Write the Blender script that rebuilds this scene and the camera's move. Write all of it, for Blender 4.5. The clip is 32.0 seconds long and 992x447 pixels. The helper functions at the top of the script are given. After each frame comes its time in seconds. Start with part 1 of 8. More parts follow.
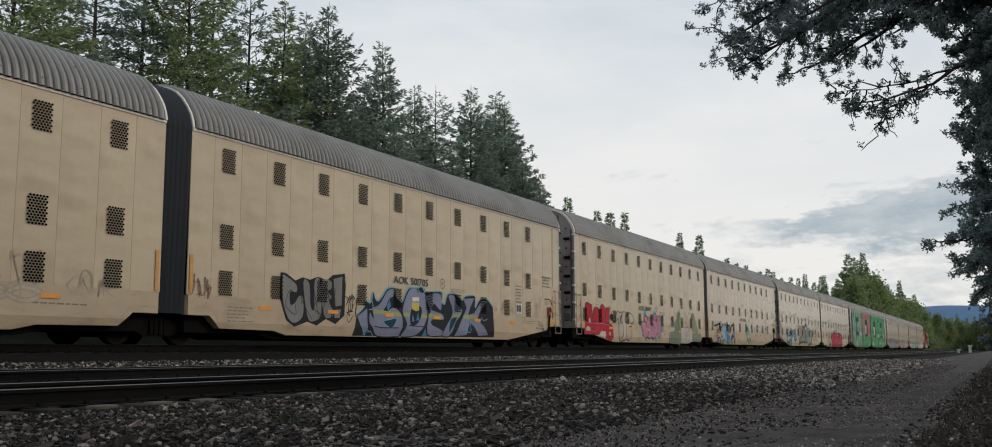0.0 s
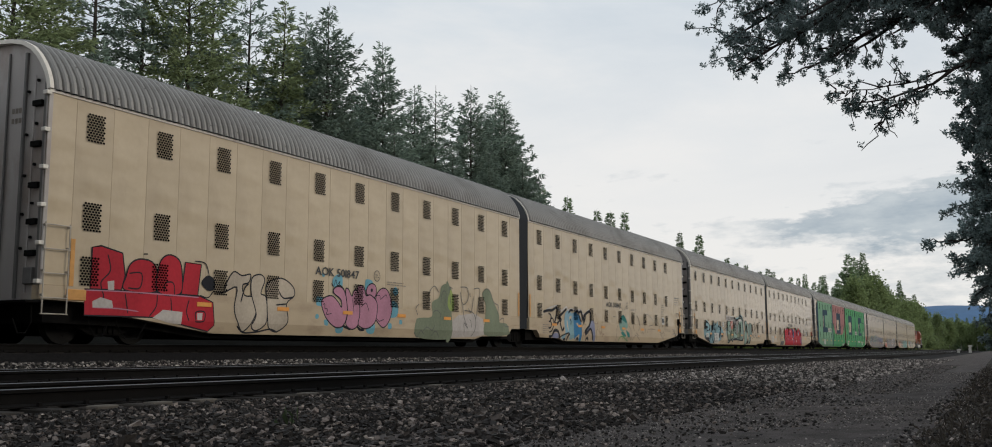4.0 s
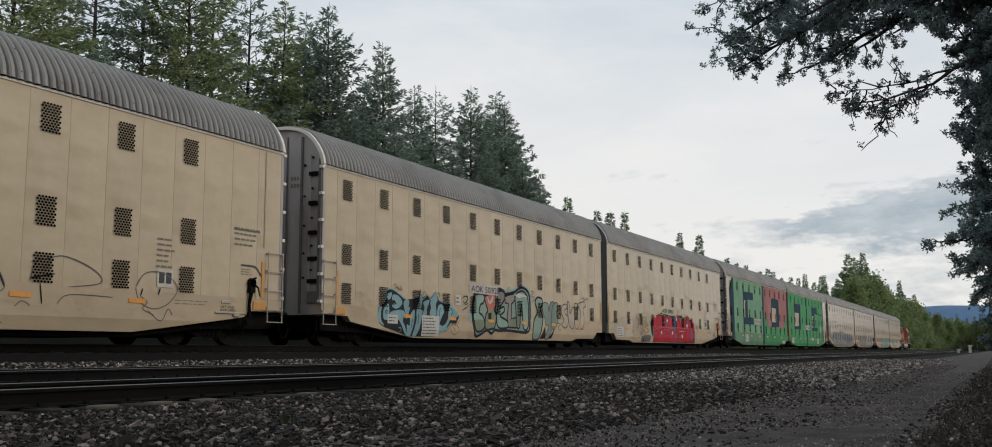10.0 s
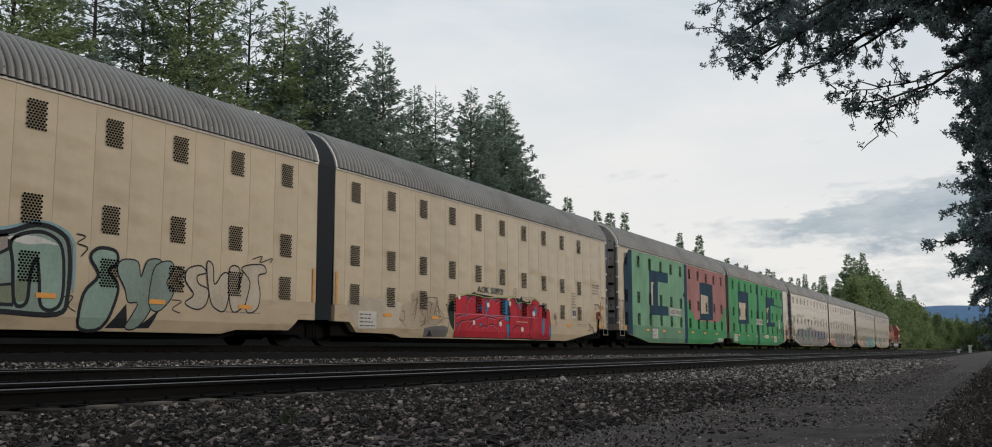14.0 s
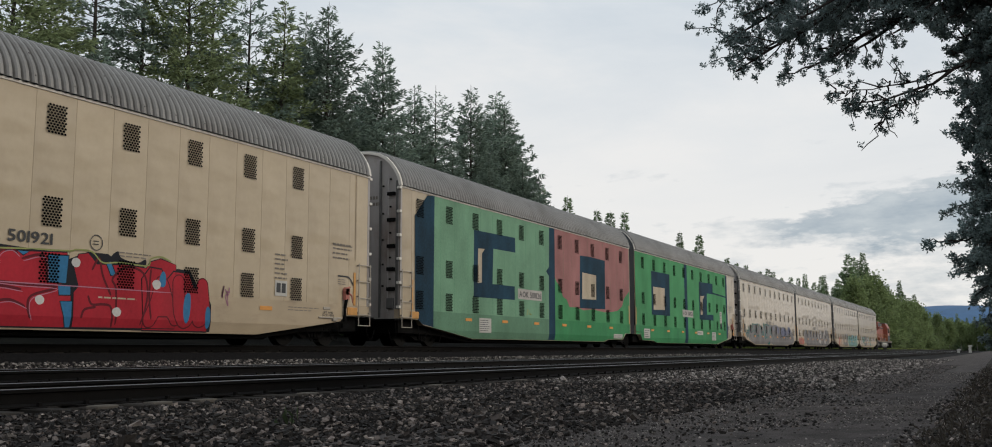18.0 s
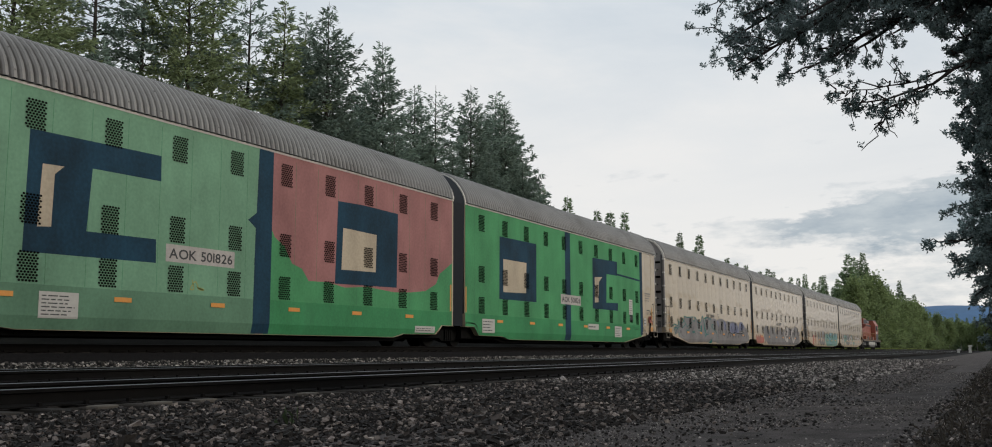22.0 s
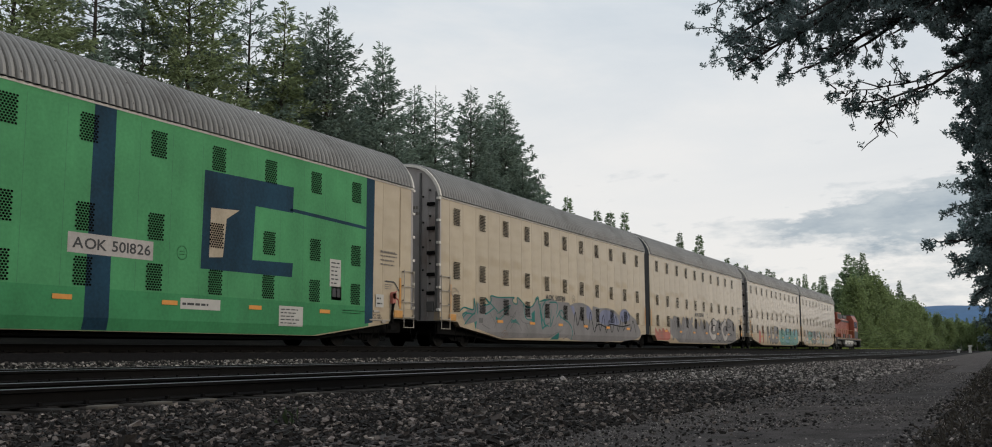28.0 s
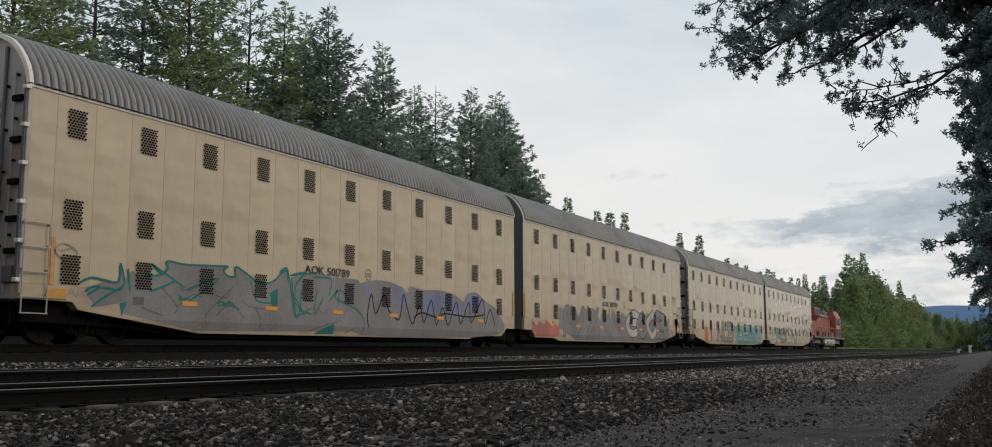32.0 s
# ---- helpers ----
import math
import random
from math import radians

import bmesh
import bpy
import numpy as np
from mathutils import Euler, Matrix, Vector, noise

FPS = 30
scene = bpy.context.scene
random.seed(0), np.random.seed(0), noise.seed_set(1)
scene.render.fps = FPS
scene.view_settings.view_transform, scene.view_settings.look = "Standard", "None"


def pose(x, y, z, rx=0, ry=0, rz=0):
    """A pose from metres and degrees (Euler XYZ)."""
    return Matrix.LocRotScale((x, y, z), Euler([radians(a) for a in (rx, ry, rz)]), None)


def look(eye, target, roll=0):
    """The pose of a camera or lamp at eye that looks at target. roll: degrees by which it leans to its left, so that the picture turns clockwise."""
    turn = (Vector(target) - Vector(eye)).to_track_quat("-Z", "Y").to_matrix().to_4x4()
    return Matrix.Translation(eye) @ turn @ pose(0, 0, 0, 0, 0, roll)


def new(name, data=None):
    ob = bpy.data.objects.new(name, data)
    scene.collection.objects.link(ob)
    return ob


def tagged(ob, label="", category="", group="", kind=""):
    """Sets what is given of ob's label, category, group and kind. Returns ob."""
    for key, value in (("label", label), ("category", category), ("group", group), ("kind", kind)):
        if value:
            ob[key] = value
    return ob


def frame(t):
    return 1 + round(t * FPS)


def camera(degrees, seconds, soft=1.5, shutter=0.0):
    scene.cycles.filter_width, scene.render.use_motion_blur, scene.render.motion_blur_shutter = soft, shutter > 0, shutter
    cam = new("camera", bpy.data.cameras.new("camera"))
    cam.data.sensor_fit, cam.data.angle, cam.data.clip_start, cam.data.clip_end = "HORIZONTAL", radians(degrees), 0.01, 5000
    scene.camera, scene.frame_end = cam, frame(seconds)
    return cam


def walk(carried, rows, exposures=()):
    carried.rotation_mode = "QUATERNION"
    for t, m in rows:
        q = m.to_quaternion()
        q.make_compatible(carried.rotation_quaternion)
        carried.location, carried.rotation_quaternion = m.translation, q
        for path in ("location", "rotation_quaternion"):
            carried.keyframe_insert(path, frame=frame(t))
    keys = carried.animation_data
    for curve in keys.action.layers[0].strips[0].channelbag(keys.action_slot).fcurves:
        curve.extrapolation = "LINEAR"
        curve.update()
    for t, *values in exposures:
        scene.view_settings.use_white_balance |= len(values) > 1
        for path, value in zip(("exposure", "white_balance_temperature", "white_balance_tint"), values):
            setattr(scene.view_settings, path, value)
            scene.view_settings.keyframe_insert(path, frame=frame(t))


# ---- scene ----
# One fixed camera beside three tracks; the train rolls past it towards -y. World: x across the tracks, y along them, z = 0 a little above the camera.
cam = camera(52.97, 32.0, soft=1.0)
EYE = (0.0, 0.0, -0.03)
YAW, PITCH, ROLL = 26.578, 7.338, -0.2
_t = Vector((-math.sin(radians(YAW)) * math.cos(radians(PITCH)), math.cos(radians(YAW)) * math.cos(radians(PITCH)), math.sin(radians(PITCH))))
walk(cam, [(0.0, look(EYE, Vector(EYE) + _t * 10, ROLL)), (32.0, look(EYE, Vector(EYE) + _t * 10, ROLL))])
scene.view_settings.exposure = 0.0

# ---- world and sun: late overcast daylight ----
SUN_EL, SUN_AZ = 22.0, 72.0


def make_world():
    w = bpy.data.worlds.new("evening_sky")
    scene.world = w
    w.use_nodes = True
    nt = w.node_tree
    nt.nodes.clear()
    N, L = nt.nodes.new, nt.links.new
    out, bg = N("ShaderNodeOutputWorld"), N("ShaderNodeBackground")
    bg.inputs["Strength"].default_value = 1.0
    L(bg.outputs[0], out.inputs[0])
    sky = N("ShaderNodeTexSky")
    sky.sky_type, sky.sun_disc = "NISHITA", False
    sky.sun_elevation, sky.sun_rotation = radians(SUN_EL), radians(SUN_AZ)
    sky.air_density, sky.dust_density = 1.0, 1.5
    dim = N("ShaderNodeVectorMath"); dim.operation = "SCALE"; dim.inputs[3].default_value = 0.10
    L(sky.outputs[0], dim.inputs[0])
    tc = N("ShaderNodeTexCoord")
    sep = N("ShaderNodeSeparateXYZ"); L(tc.outputs["Generated"], sep.inputs[0])
    up = N("ShaderNodeMath"); up.operation = "ABSOLUTE"; L(sep.outputs[2], up.inputs[0])
    upb = N("ShaderNodeMath"); upb.operation = "ADD"; upb.inputs[1].default_value = 0.10; L(up.outputs[0], upb.inputs[0])
    comb = N("ShaderNodeCombineXYZ")
    for i in (0, 1):
        d = N("ShaderNodeMath"); d.operation = "DIVIDE"; L(sep.outputs[i], d.inputs[0]); L(upb.outputs[0], d.inputs[1]); L(d.outputs[0], comb.inputs[i])

    def noise_ramp(scale, detail, rough, shift, stops):
        mp = N("ShaderNodeMapping"); mp.inputs["Location"].default_value = shift
        L(comb.outputs[0], mp.inputs[0])
        n = N("ShaderNodeTexNoise"); n.inputs["Scale"].default_value = scale; n.inputs["Detail"].default_value = detail
        n.inputs["Roughness"].default_value = rough; n.inputs["Distortion"].default_value = 0.3
        L(mp.outputs[0], n.inputs["Vector"])
        r = N("ShaderNodeValToRGB"); L(n.outputs[0], r.inputs[0])
        els = r.color_ramp.elements
        els[0].position, els[0].color = stops[0]
        els[1].position, els[1].color = stops[-1]
        for p, c in stops[1:-1]:
            e = els.new(p); e.color = c
        return r
    # high thin veil, white to blue-grey
    veil = noise_ramp(0.8, 7, 0.6, (3.1, 0.6, 0), [(0.30, (0.47, 0.58, 0.69, 1)), (0.50, (0.665, 0.74, 0.805, 1)), (0.66, (0.87, 0.88, 0.885, 1))])
    # low bands towards the horizon: brighter, creamier
    glow = N("ShaderNodeMapRange"); glow.inputs[1].default_value = 0.42; glow.inputs[2].default_value = 0.10
    L(up.outputs[0], glow.inputs[0])
    mixg = N("ShaderNodeMix"); mixg.data_type = "RGBA"
    L(glow.outputs[0], mixg.inputs[0]); L(veil.outputs[0], mixg.inputs[6]); mixg.inputs[7].default_value = (0.90, 0.885, 0.865, 1)
    # a grey cloud bank low over the line, ragged at its edge, and thin streaks near the skyline
    def op(kind, a, b=0.0, c=None):
        n = N("ShaderNodeMath"); n.operation = kind
        for k, v in enumerate((a, b) if c is None else (a, b, c)):
            if isinstance(v, (int, float)):
                n.inputs[k].default_value = v
            else:
                L(v, n.inputs[k])
        return n.outputs[0]

    def ramp(v, lo, hi):
        n = N("ShaderNodeMapRange"); n.inputs[1].default_value, n.inputs[2].default_value = lo, hi
        L(v, n.inputs[0])
        return n.outputs[0]
    run = op("MAXIMUM", op("ABSOLUTE", sep.outputs[1]), 0.05)
    az, el = op("DIVIDE", sep.outputs[0], run), op("DIVIDE", sep.outputs[2], run)
    flat = N("ShaderNodeCombineXYZ"); L(az, flat.inputs[0]); L(op("MULTIPLY", el, 3.2), flat.inputs[1])

    def wisp(scale, detail, rough, shift):
        mp = N("ShaderNodeMapping"); mp.inputs["Location"].default_value = shift
        L(flat.outputs[0], mp.inputs[0])
        n = N("ShaderNodeTexNoise"); n.inputs["Scale"].default_value, n.inputs["Detail"].default_value, n.inputs["Roughness"].default_value = scale, detail, rough
        L(mp.outputs[0], n.inputs["Vector"])
        return n.outputs[0]
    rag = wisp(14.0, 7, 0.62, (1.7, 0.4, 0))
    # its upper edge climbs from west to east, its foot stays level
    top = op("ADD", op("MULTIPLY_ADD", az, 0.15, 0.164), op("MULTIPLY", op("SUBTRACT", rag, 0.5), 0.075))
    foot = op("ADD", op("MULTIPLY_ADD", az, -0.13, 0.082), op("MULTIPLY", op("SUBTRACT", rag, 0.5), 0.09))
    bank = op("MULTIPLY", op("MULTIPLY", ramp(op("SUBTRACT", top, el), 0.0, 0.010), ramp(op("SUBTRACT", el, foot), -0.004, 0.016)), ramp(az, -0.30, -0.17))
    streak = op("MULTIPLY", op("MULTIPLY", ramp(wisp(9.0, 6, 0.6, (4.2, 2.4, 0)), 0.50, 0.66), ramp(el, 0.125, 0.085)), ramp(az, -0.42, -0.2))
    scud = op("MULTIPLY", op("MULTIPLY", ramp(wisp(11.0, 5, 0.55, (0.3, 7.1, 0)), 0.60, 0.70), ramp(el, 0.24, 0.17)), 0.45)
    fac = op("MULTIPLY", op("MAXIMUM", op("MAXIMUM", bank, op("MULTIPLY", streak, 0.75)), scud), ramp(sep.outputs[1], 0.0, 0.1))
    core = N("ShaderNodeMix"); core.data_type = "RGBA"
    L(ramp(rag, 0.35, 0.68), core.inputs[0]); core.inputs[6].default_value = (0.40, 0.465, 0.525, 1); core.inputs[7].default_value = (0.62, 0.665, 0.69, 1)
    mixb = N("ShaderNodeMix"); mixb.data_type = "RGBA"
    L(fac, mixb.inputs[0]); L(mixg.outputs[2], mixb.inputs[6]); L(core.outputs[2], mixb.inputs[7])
    # a little of the clear sky above the cloud
    mixs = N("ShaderNodeMix"); mixs.data_type = "RGBA"; mixs.inputs[0].default_value = 0.92
    L(dim.outputs[0], mixs.inputs[6]); L(mixb.outputs[2], mixs.inputs[7])
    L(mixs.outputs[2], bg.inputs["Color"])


make_world()
sun = new("sun", bpy.data.lights.new("sun", "SUN"))
sun.data.energy, sun.data.angle, sun.data.color = 1.15, radians(20), (1.0, 0.90, 0.76)
_a = radians(SUN_AZ)
sun.matrix_world = look((0, 0, 40), Vector((0, 0, 40)) - Vector((math.sin(_a), math.cos(_a), math.tan(radians(SUN_EL)))))


# ---- materials ----
def mat(name, color, rough=0.7, metal=0.0, var=0.15, scale=6.0, fine=60.0, bump=0.0, bscale=80.0, stretch=(1, 1, 1), dirt=None, dirt_at=0.58, rand=0.0, island=0.0, ipow=1.0, coord="Object", spec=0.5, bdeep=0.02):
    """Noise-varied surface at two scales; dirt: a second colour in patches; rand / island: value change from piece to piece."""
    m = bpy.data.materials.new(name)
    m.use_nodes = True
    nt = m.node_tree
    N, L = nt.nodes.new, nt.links.new
    b = nt.nodes["Principled BSDF"]
    b.inputs["Roughness"].default_value, b.inputs["Metallic"].default_value = rough, metal
    b.inputs["Specular IOR Level"].default_value = spec
    tc = N("ShaderNodeTexCoord")
    mp = N("ShaderNodeMapping"); mp.inputs["Scale"].default_value = stretch
    place = tc.outputs[coord]
    if rand:
        own = N("ShaderNodeObjectInfo")
        far = N("ShaderNodeVectorMath"); far.operation = "MULTIPLY_ADD"; far.inputs[1].default_value = (31, 47, 59)
        L(own.outputs["Random"], far.inputs[0]); L(place, far.inputs[2])
        place = far.outputs[0]
    L(place, mp.inputs[0])
    n1 = N("ShaderNodeTexNoise"); n1.inputs["Scale"].default_value = scale; n1.inputs["Detail"].default_value = 5
    n2 = N("ShaderNodeTexNoise"); n2.inputs["Scale"].default_value = fine; n2.inputs["Detail"].default_value = 3
    L(mp.outputs[0], n1.inputs["Vector"]); L(place, n2.inputs["Vector"])
    add = N("ShaderNodeMath"); add.operation = "ADD"; L(n1.outputs[0], add.inputs[0])
    half = N("ShaderNodeMath"); half.operation = "MULTIPLY"; half.inputs[1].default_value = 0.5; L(n2.outputs[0], half.inputs[0]); L(half.outputs[0], add.inputs[1])
    mr = N("ShaderNodeMapRange"); mr.inputs[1].default_value, mr.inputs[2].default_value = 0.45, 1.05
    mr.inputs[3].default_value, mr.inputs[4].default_value = 1 - var, 1 + var
    L(add.outputs[0], mr.inputs[0])
    val = mr.outputs[0]
    for amount, node, sock in ((rand, "ShaderNodeObjectInfo", "Random"), (island, "ShaderNodeNewGeometry", "Random Per Island")):
        if amount:
            oi = N(node)
            r = N("ShaderNodeMapRange"); r.inputs[3].default_value, r.inputs[4].default_value = 1 - amount, 1 + amount
            po = N("ShaderNodeMath"); po.operation = "POWER"; po.inputs[1].default_value = ipow if node == "ShaderNodeNewGeometry" else 1.0
            L(oi.outputs[sock], po.inputs[0]); L(po.outputs[0], r.inputs[0])
            if node == "ShaderNodeNewGeometry" and ipow > 1:
                r.inputs[3].default_value, r.inputs[4].default_value = 0.3, 0.3 + 3.2 * amount
            mu = N("ShaderNodeMath"); mu.operation = "MULTIPLY"; L(val, mu.inputs[0]); L(r.outputs[0], mu.inputs[1]); val = mu.outputs[0]
    sc = N("ShaderNodeVectorMath"); sc.operation = "SCALE"
    if dirt:
        n3 = N("ShaderNodeTexNoise"); n3.inputs["Scale"].default_value = scale * 0.6; n3.inputs["Detail"].default_value = 8; n3.inputs["Roughness"].default_value = 0.65
        mp3 = N("ShaderNodeMapping"); mp3.inputs["Scale"].default_value = stretch; mp3.inputs["Location"].default_value = (7, 3, 5)
        L(tc.outputs[coord], mp3.inputs[0]); L(mp3.outputs[0], n3.inputs["Vector"])
        dr = N("ShaderNodeMapRange"); dr.inputs[1].default_value, dr.inputs[2].default_value = dirt_at, dirt_at + 0.2
        L(n3.outputs[0], dr.inputs[0])
        mx = N("ShaderNodeMix"); mx.data_type = "RGBA"; L(dr.outputs[0], mx.inputs[0])
        mx.inputs[6].default_value, mx.inputs[7].default_value = (*color, 1), (*dirt, 1)
        L(mx.outputs[2], sc.inputs[0])
    else:
        sc.inputs[0].default_value = color
    L(val, sc.inputs[3])
    L(sc.outputs[0], b.inputs["Base Color"])
    if bump:
        nb = N("ShaderNodeTexNoise"); nb.inputs["Scale"].default_value = bscale; nb.inputs["Detail"].default_value = 4
        if bdeep > 0.03:
            wave = N("ShaderNodeMapping"); wave.inputs["Scale"].default_value = (1, 0.55, 1)
            lift = N("ShaderNodeVectorMath"); lift.operation = "MULTIPLY_ADD"; lift.inputs[1].default_value = (0, 0.7, 0.8)
            L(own.outputs["Random"], lift.inputs[0]); L(tc.outputs[coord], lift.inputs[2]); L(lift.outputs[0], wave.inputs[0])
            L(wave.outputs[0], nb.inputs["Vector"]); nb.inputs["Detail"].default_value = 1.5
        else:
            L(place, nb.inputs["Vector"])
        bp = N("ShaderNodeBump"); bp.inputs["Strength"].default_value = bump; bp.inputs["Distance"].default_value = bdeep
        L(nb.outputs[0], bp.inputs["Height"]); L(bp.outputs[0], b.inputs["Normal"])
    return m


M = {}
M["cream"] = mat("cream_paint", (0.465, 0.375, 0.262), 0.22, spec=0.42, var=0.05, scale=0.9, fine=12, stretch=(1, 1.3, 0.7), dirt=(0.415, 0.332, 0.232), dirt_at=0.52, rand=0.05, bump=0.75, bscale=1.7, bdeep=0.06)
# a darker cream with brown dirt; the low shade is in its colour
M["sill"] = mat("shaded_sill_paint", (0.40, 0.315, 0.215), 0.45, var=0.10, scale=1.2, fine=40, stretch=(1, 1, 2.5), dirt=(0.29, 0.215, 0.15), dirt_at=0.52, spec=0.32)
M["seam"] = mat("seam_rust", (0.36, 0.28, 0.19), 0.8, var=0.2)
M["roof"] = mat("galvanised_roof", (0.205, 0.197, 0.187), 0.55, 0.35, var=0.14, scale=0.9, fine=25, dirt=(0.14, 0.128, 0.118), dirt_at=0.52)
M["doorpost"] = mat("door_post_steel", (0.10, 0.095, 0.09), 0.6, var=0.2)
M["trim"] = mat("pale_trim", (0.62, 0.58, 0.52), 0.5, var=0.1, dirt=(0.35, 0.28, 0.22))
M["door"] = mat("door_steel", (0.34, 0.315, 0.30), 0.55, 0.1, var=0.18, scale=1.5, stretch=(1, 1, 0.4), dirt=(0.20, 0.15, 0.125), dirt_at=0.48)
# flat discs on the vents: the shade inside the holes is this black
M["hole"] = mat("vent_hole_shade", (0.006, 0.006, 0.006), 1.0, var=0.1, spec=0.0)
M["bellows"] = mat("black_rubber", (0.010, 0.013, 0.018), 0.5, var=0.2, spec=0.45)
# grime and steel near black: shade under the cars is in the colour
M["black"] = mat("grimy_shade_black", (0.0045, 0.0042, 0.004), 0.9, var=0.3, scale=3, dirt=(0.008, 0.0065, 0.0055), spec=0.1)
M["wheel"] = mat("shaded_wheel_steel", (0.005, 0.0045, 0.004), 0.8, 0.0, var=0.2, spec=0.2)
M["steel"] = mat("polished_railhead", (0.14, 0.14, 0.145), 0.4, 0.9, var=0.1, scale=2)
# rust near black: the shade on the rail webs is in the colour
M["rail"] = mat("shaded_rail_rust", (0.0065, 0.0055, 0.005), 0.9, var=0.3, scale=5, spec=0.15)
M["tie"] = mat("tie_wood", (0.036, 0.031, 0.027), 0.9, var=0.3, scale=4, stretch=(1, 5, 5), bump=0.4, bscale=30, rand=0.35, spec=0.1)
# bed near black: shade in the gaps between stones is in the colour
M["ballast"] = mat("shaded_ballast_bed", (0.012, 0.011, 0.011), 0.95, var=0.5, scale=22, fine=90, bump=1.0, bscale=32, spec=0.08)
M["stone"] = mat("ballast_stone", (0.040, 0.0325, 0.029), 0.85, var=0.3, scale=9, fine=70, island=1.8, ipow=5.5, bump=0.3, bscale=60, dirt=(0.085, 0.072, 0.062), dirt_at=0.50, spec=0.3)
M["ground"] = mat("gravel_road", (0.084, 0.073, 0.069), 0.95, var=0.55, scale=3, fine=85, bump=1.0, bscale=75, dirt=(0.054, 0.048, 0.047), dirt_at=0.5, spec=0.08)
M["orange"] = mat("reflector_orange", (0.62, 0.26, 0.045), 0.5, var=0.12)
M["stripe"] = mat("stripe_orange", (0.50, 0.24, 0.06), 0.6, var=0.2)
M["ink"] = mat("stencil_black", (0.03, 0.03, 0.032), 0.6, var=0.2)
M["white"] = mat("stencil_white", (0.44, 0.42, 0.385), 0.6, var=0.1, dirt=(0.34, 0.305, 0.265))
M["paletimber"] = mat("weathered_timber", (0.085, 0.072, 0.058), 0.9, var=0.3, scale=3, stretch=(6, 1, 6))
M["bark"] = mat("bark", (0.036, 0.029, 0.025), 0.95, var=0.4, scale=5, bump=0.8, bscale=25)
M["paletrunk"] = mat("pale_bark", (0.33, 0.31, 0.28), 0.9, var=0.3, scale=5)


def leaf(name, color, spread=0.45):
    m = mat(name, color, 0.65, var=0.25, scale=0.8, fine=5, island=spread, rand=0.18, spec=0.25)
    nt = m.node_tree
    b = nt.nodes["Principled BSDF"]
    tr = nt.nodes.new("ShaderNodeBsdfTranslucent")
    mx = nt.nodes.new("ShaderNodeMixShader"); mx.inputs[0].default_value = 0.55
    src = b.inputs["Base Color"].links[0].from_socket
    nt.links.new(src, tr.inputs[0])
    nt.links.new(b.outputs[0], mx.inputs[1]); nt.links.new(tr.outputs[0], mx.inputs[2])
    nt.links.new(mx.outputs[0], nt.nodes["Material Output"].inputs[0])
    return m


M["fir"] = leaf("fir_needles", (0.195, 0.250, 0.200), 0.55)
M["farfir"] = leaf("far_fir_needles", (0.19, 0.255, 0.145), 0.35)
# a warmer copy of the fir needles, with sunlight put into its colour
M["firwarm"] = leaf("sunlit_fir_needles", (0.220, 0.265, 0.135), 0.55)
M["pine"] = leaf("pine_needles", (0.215, 0.275, 0.27))
M["aspen"] = leaf("aspen_leaves", (0.195, 0.250, 0.110), 0.28)
M["grass"] = leaf("grass", (0.20, 0.24, 0.07))


# ---- mesh helpers ----
def mesh(name, verts, faces, material, smooth=False):
    me = bpy.data.meshes.new(name)
    me.from_pydata([tuple(v) for v in verts], [], [tuple(f) for f in faces])
    me.materials.append(material)
    if smooth:
        me.polygons.foreach_set("use_smooth", [True] * len(me.polygons))
    me.update()
    return me


def part(name, data, parent, label="", loc=None, kind=""):
    """Links mesh data (or a bmesh with a material as a pair) as one mesh object under a thing or a part."""
    if isinstance(data, tuple):
        bm, material = data
        me = bpy.data.meshes.new(name)
        bm.to_mesh(me); bm.free()
        me.materials.append(material)
        data = me
    ob = new(name, data)
    if parent is not None:
        ob.parent = parent
    if loc is not None:
        ob.location = loc
    return tagged(ob, label=label, kind=kind)


def thing(name, label, category, group="", loc=(0, 0, 0), kind=""):
    ob = new(name)
    ob.location = loc
    ob.empty_display_size = 0.2
    return tagged(ob, label, category, group, kind)


def box_vf(x0, x1, y0, y1, z0, z1):
    v = [(x, y, z) for x in (x0, x1) for y in (y0, y1) for z in (z0, z1)]
    f = [(0, 1, 3, 2), (4, 6, 7, 5), (0, 4, 5, 1), (2, 3, 7, 6), (0, 2, 6, 4), (1, 5, 7, 3)]
    return v, f


def boxes(name, lots, material, bevel=0.0):
    bm = bmesh.new()
    for b in lots:
        v, f = box_vf(*b)
        vs = [bm.verts.new(p) for p in v]
        fs = [bm.faces.new([vs[i] for i in q]) for q in f]
        if bevel:
            bmesh.ops.bevel(bm, geom=list({e for q in fs for e in q.edges}), offset=min(bevel, 0.4 * min(b[1] - b[0], b[3] - b[2], b[5] - b[4])), segments=1, affect="EDGES")
    bmesh.ops.recalc_face_normals(bm, faces=bm.faces[:])
    me = bpy.data.meshes.new(name)
    bm.to_mesh(me); bm.free()
    me.materials.append(material)
    return me


def tube_vf(path, radii, n=8, cap=True):
    """A tube of n sides along a path; radii per point."""
    V, F = [], []
    for i, p in enumerate(path):
        p = Vector(p)
        d = (Vector(path[min(i + 1, len(path) - 1)]) - Vector(path[max(i - 1, 0)])).normalized()
        a = d.orthogonal().normalized() if abs(d.z) > 0.95 else Vector((0, 0, 1)).cross(d).normalized()
        b = d.cross(a)
        for k in range(n):
            w = 2 * math.pi * k / n
            V.append(p + (a * math.cos(w) + b * math.sin(w)) * radii[i])
    for i in range(len(path) - 1):
        for k in range(n):
            F.append((i * n + k, i * n + (k + 1) % n, (i + 1) * n + (k + 1) % n, (i + 1) * n + k))
    if cap:
        F.append(tuple(range(n))[::-1]); F.append(tuple((len(path) - 1) * n + k for k in range(n)))
    return V, F


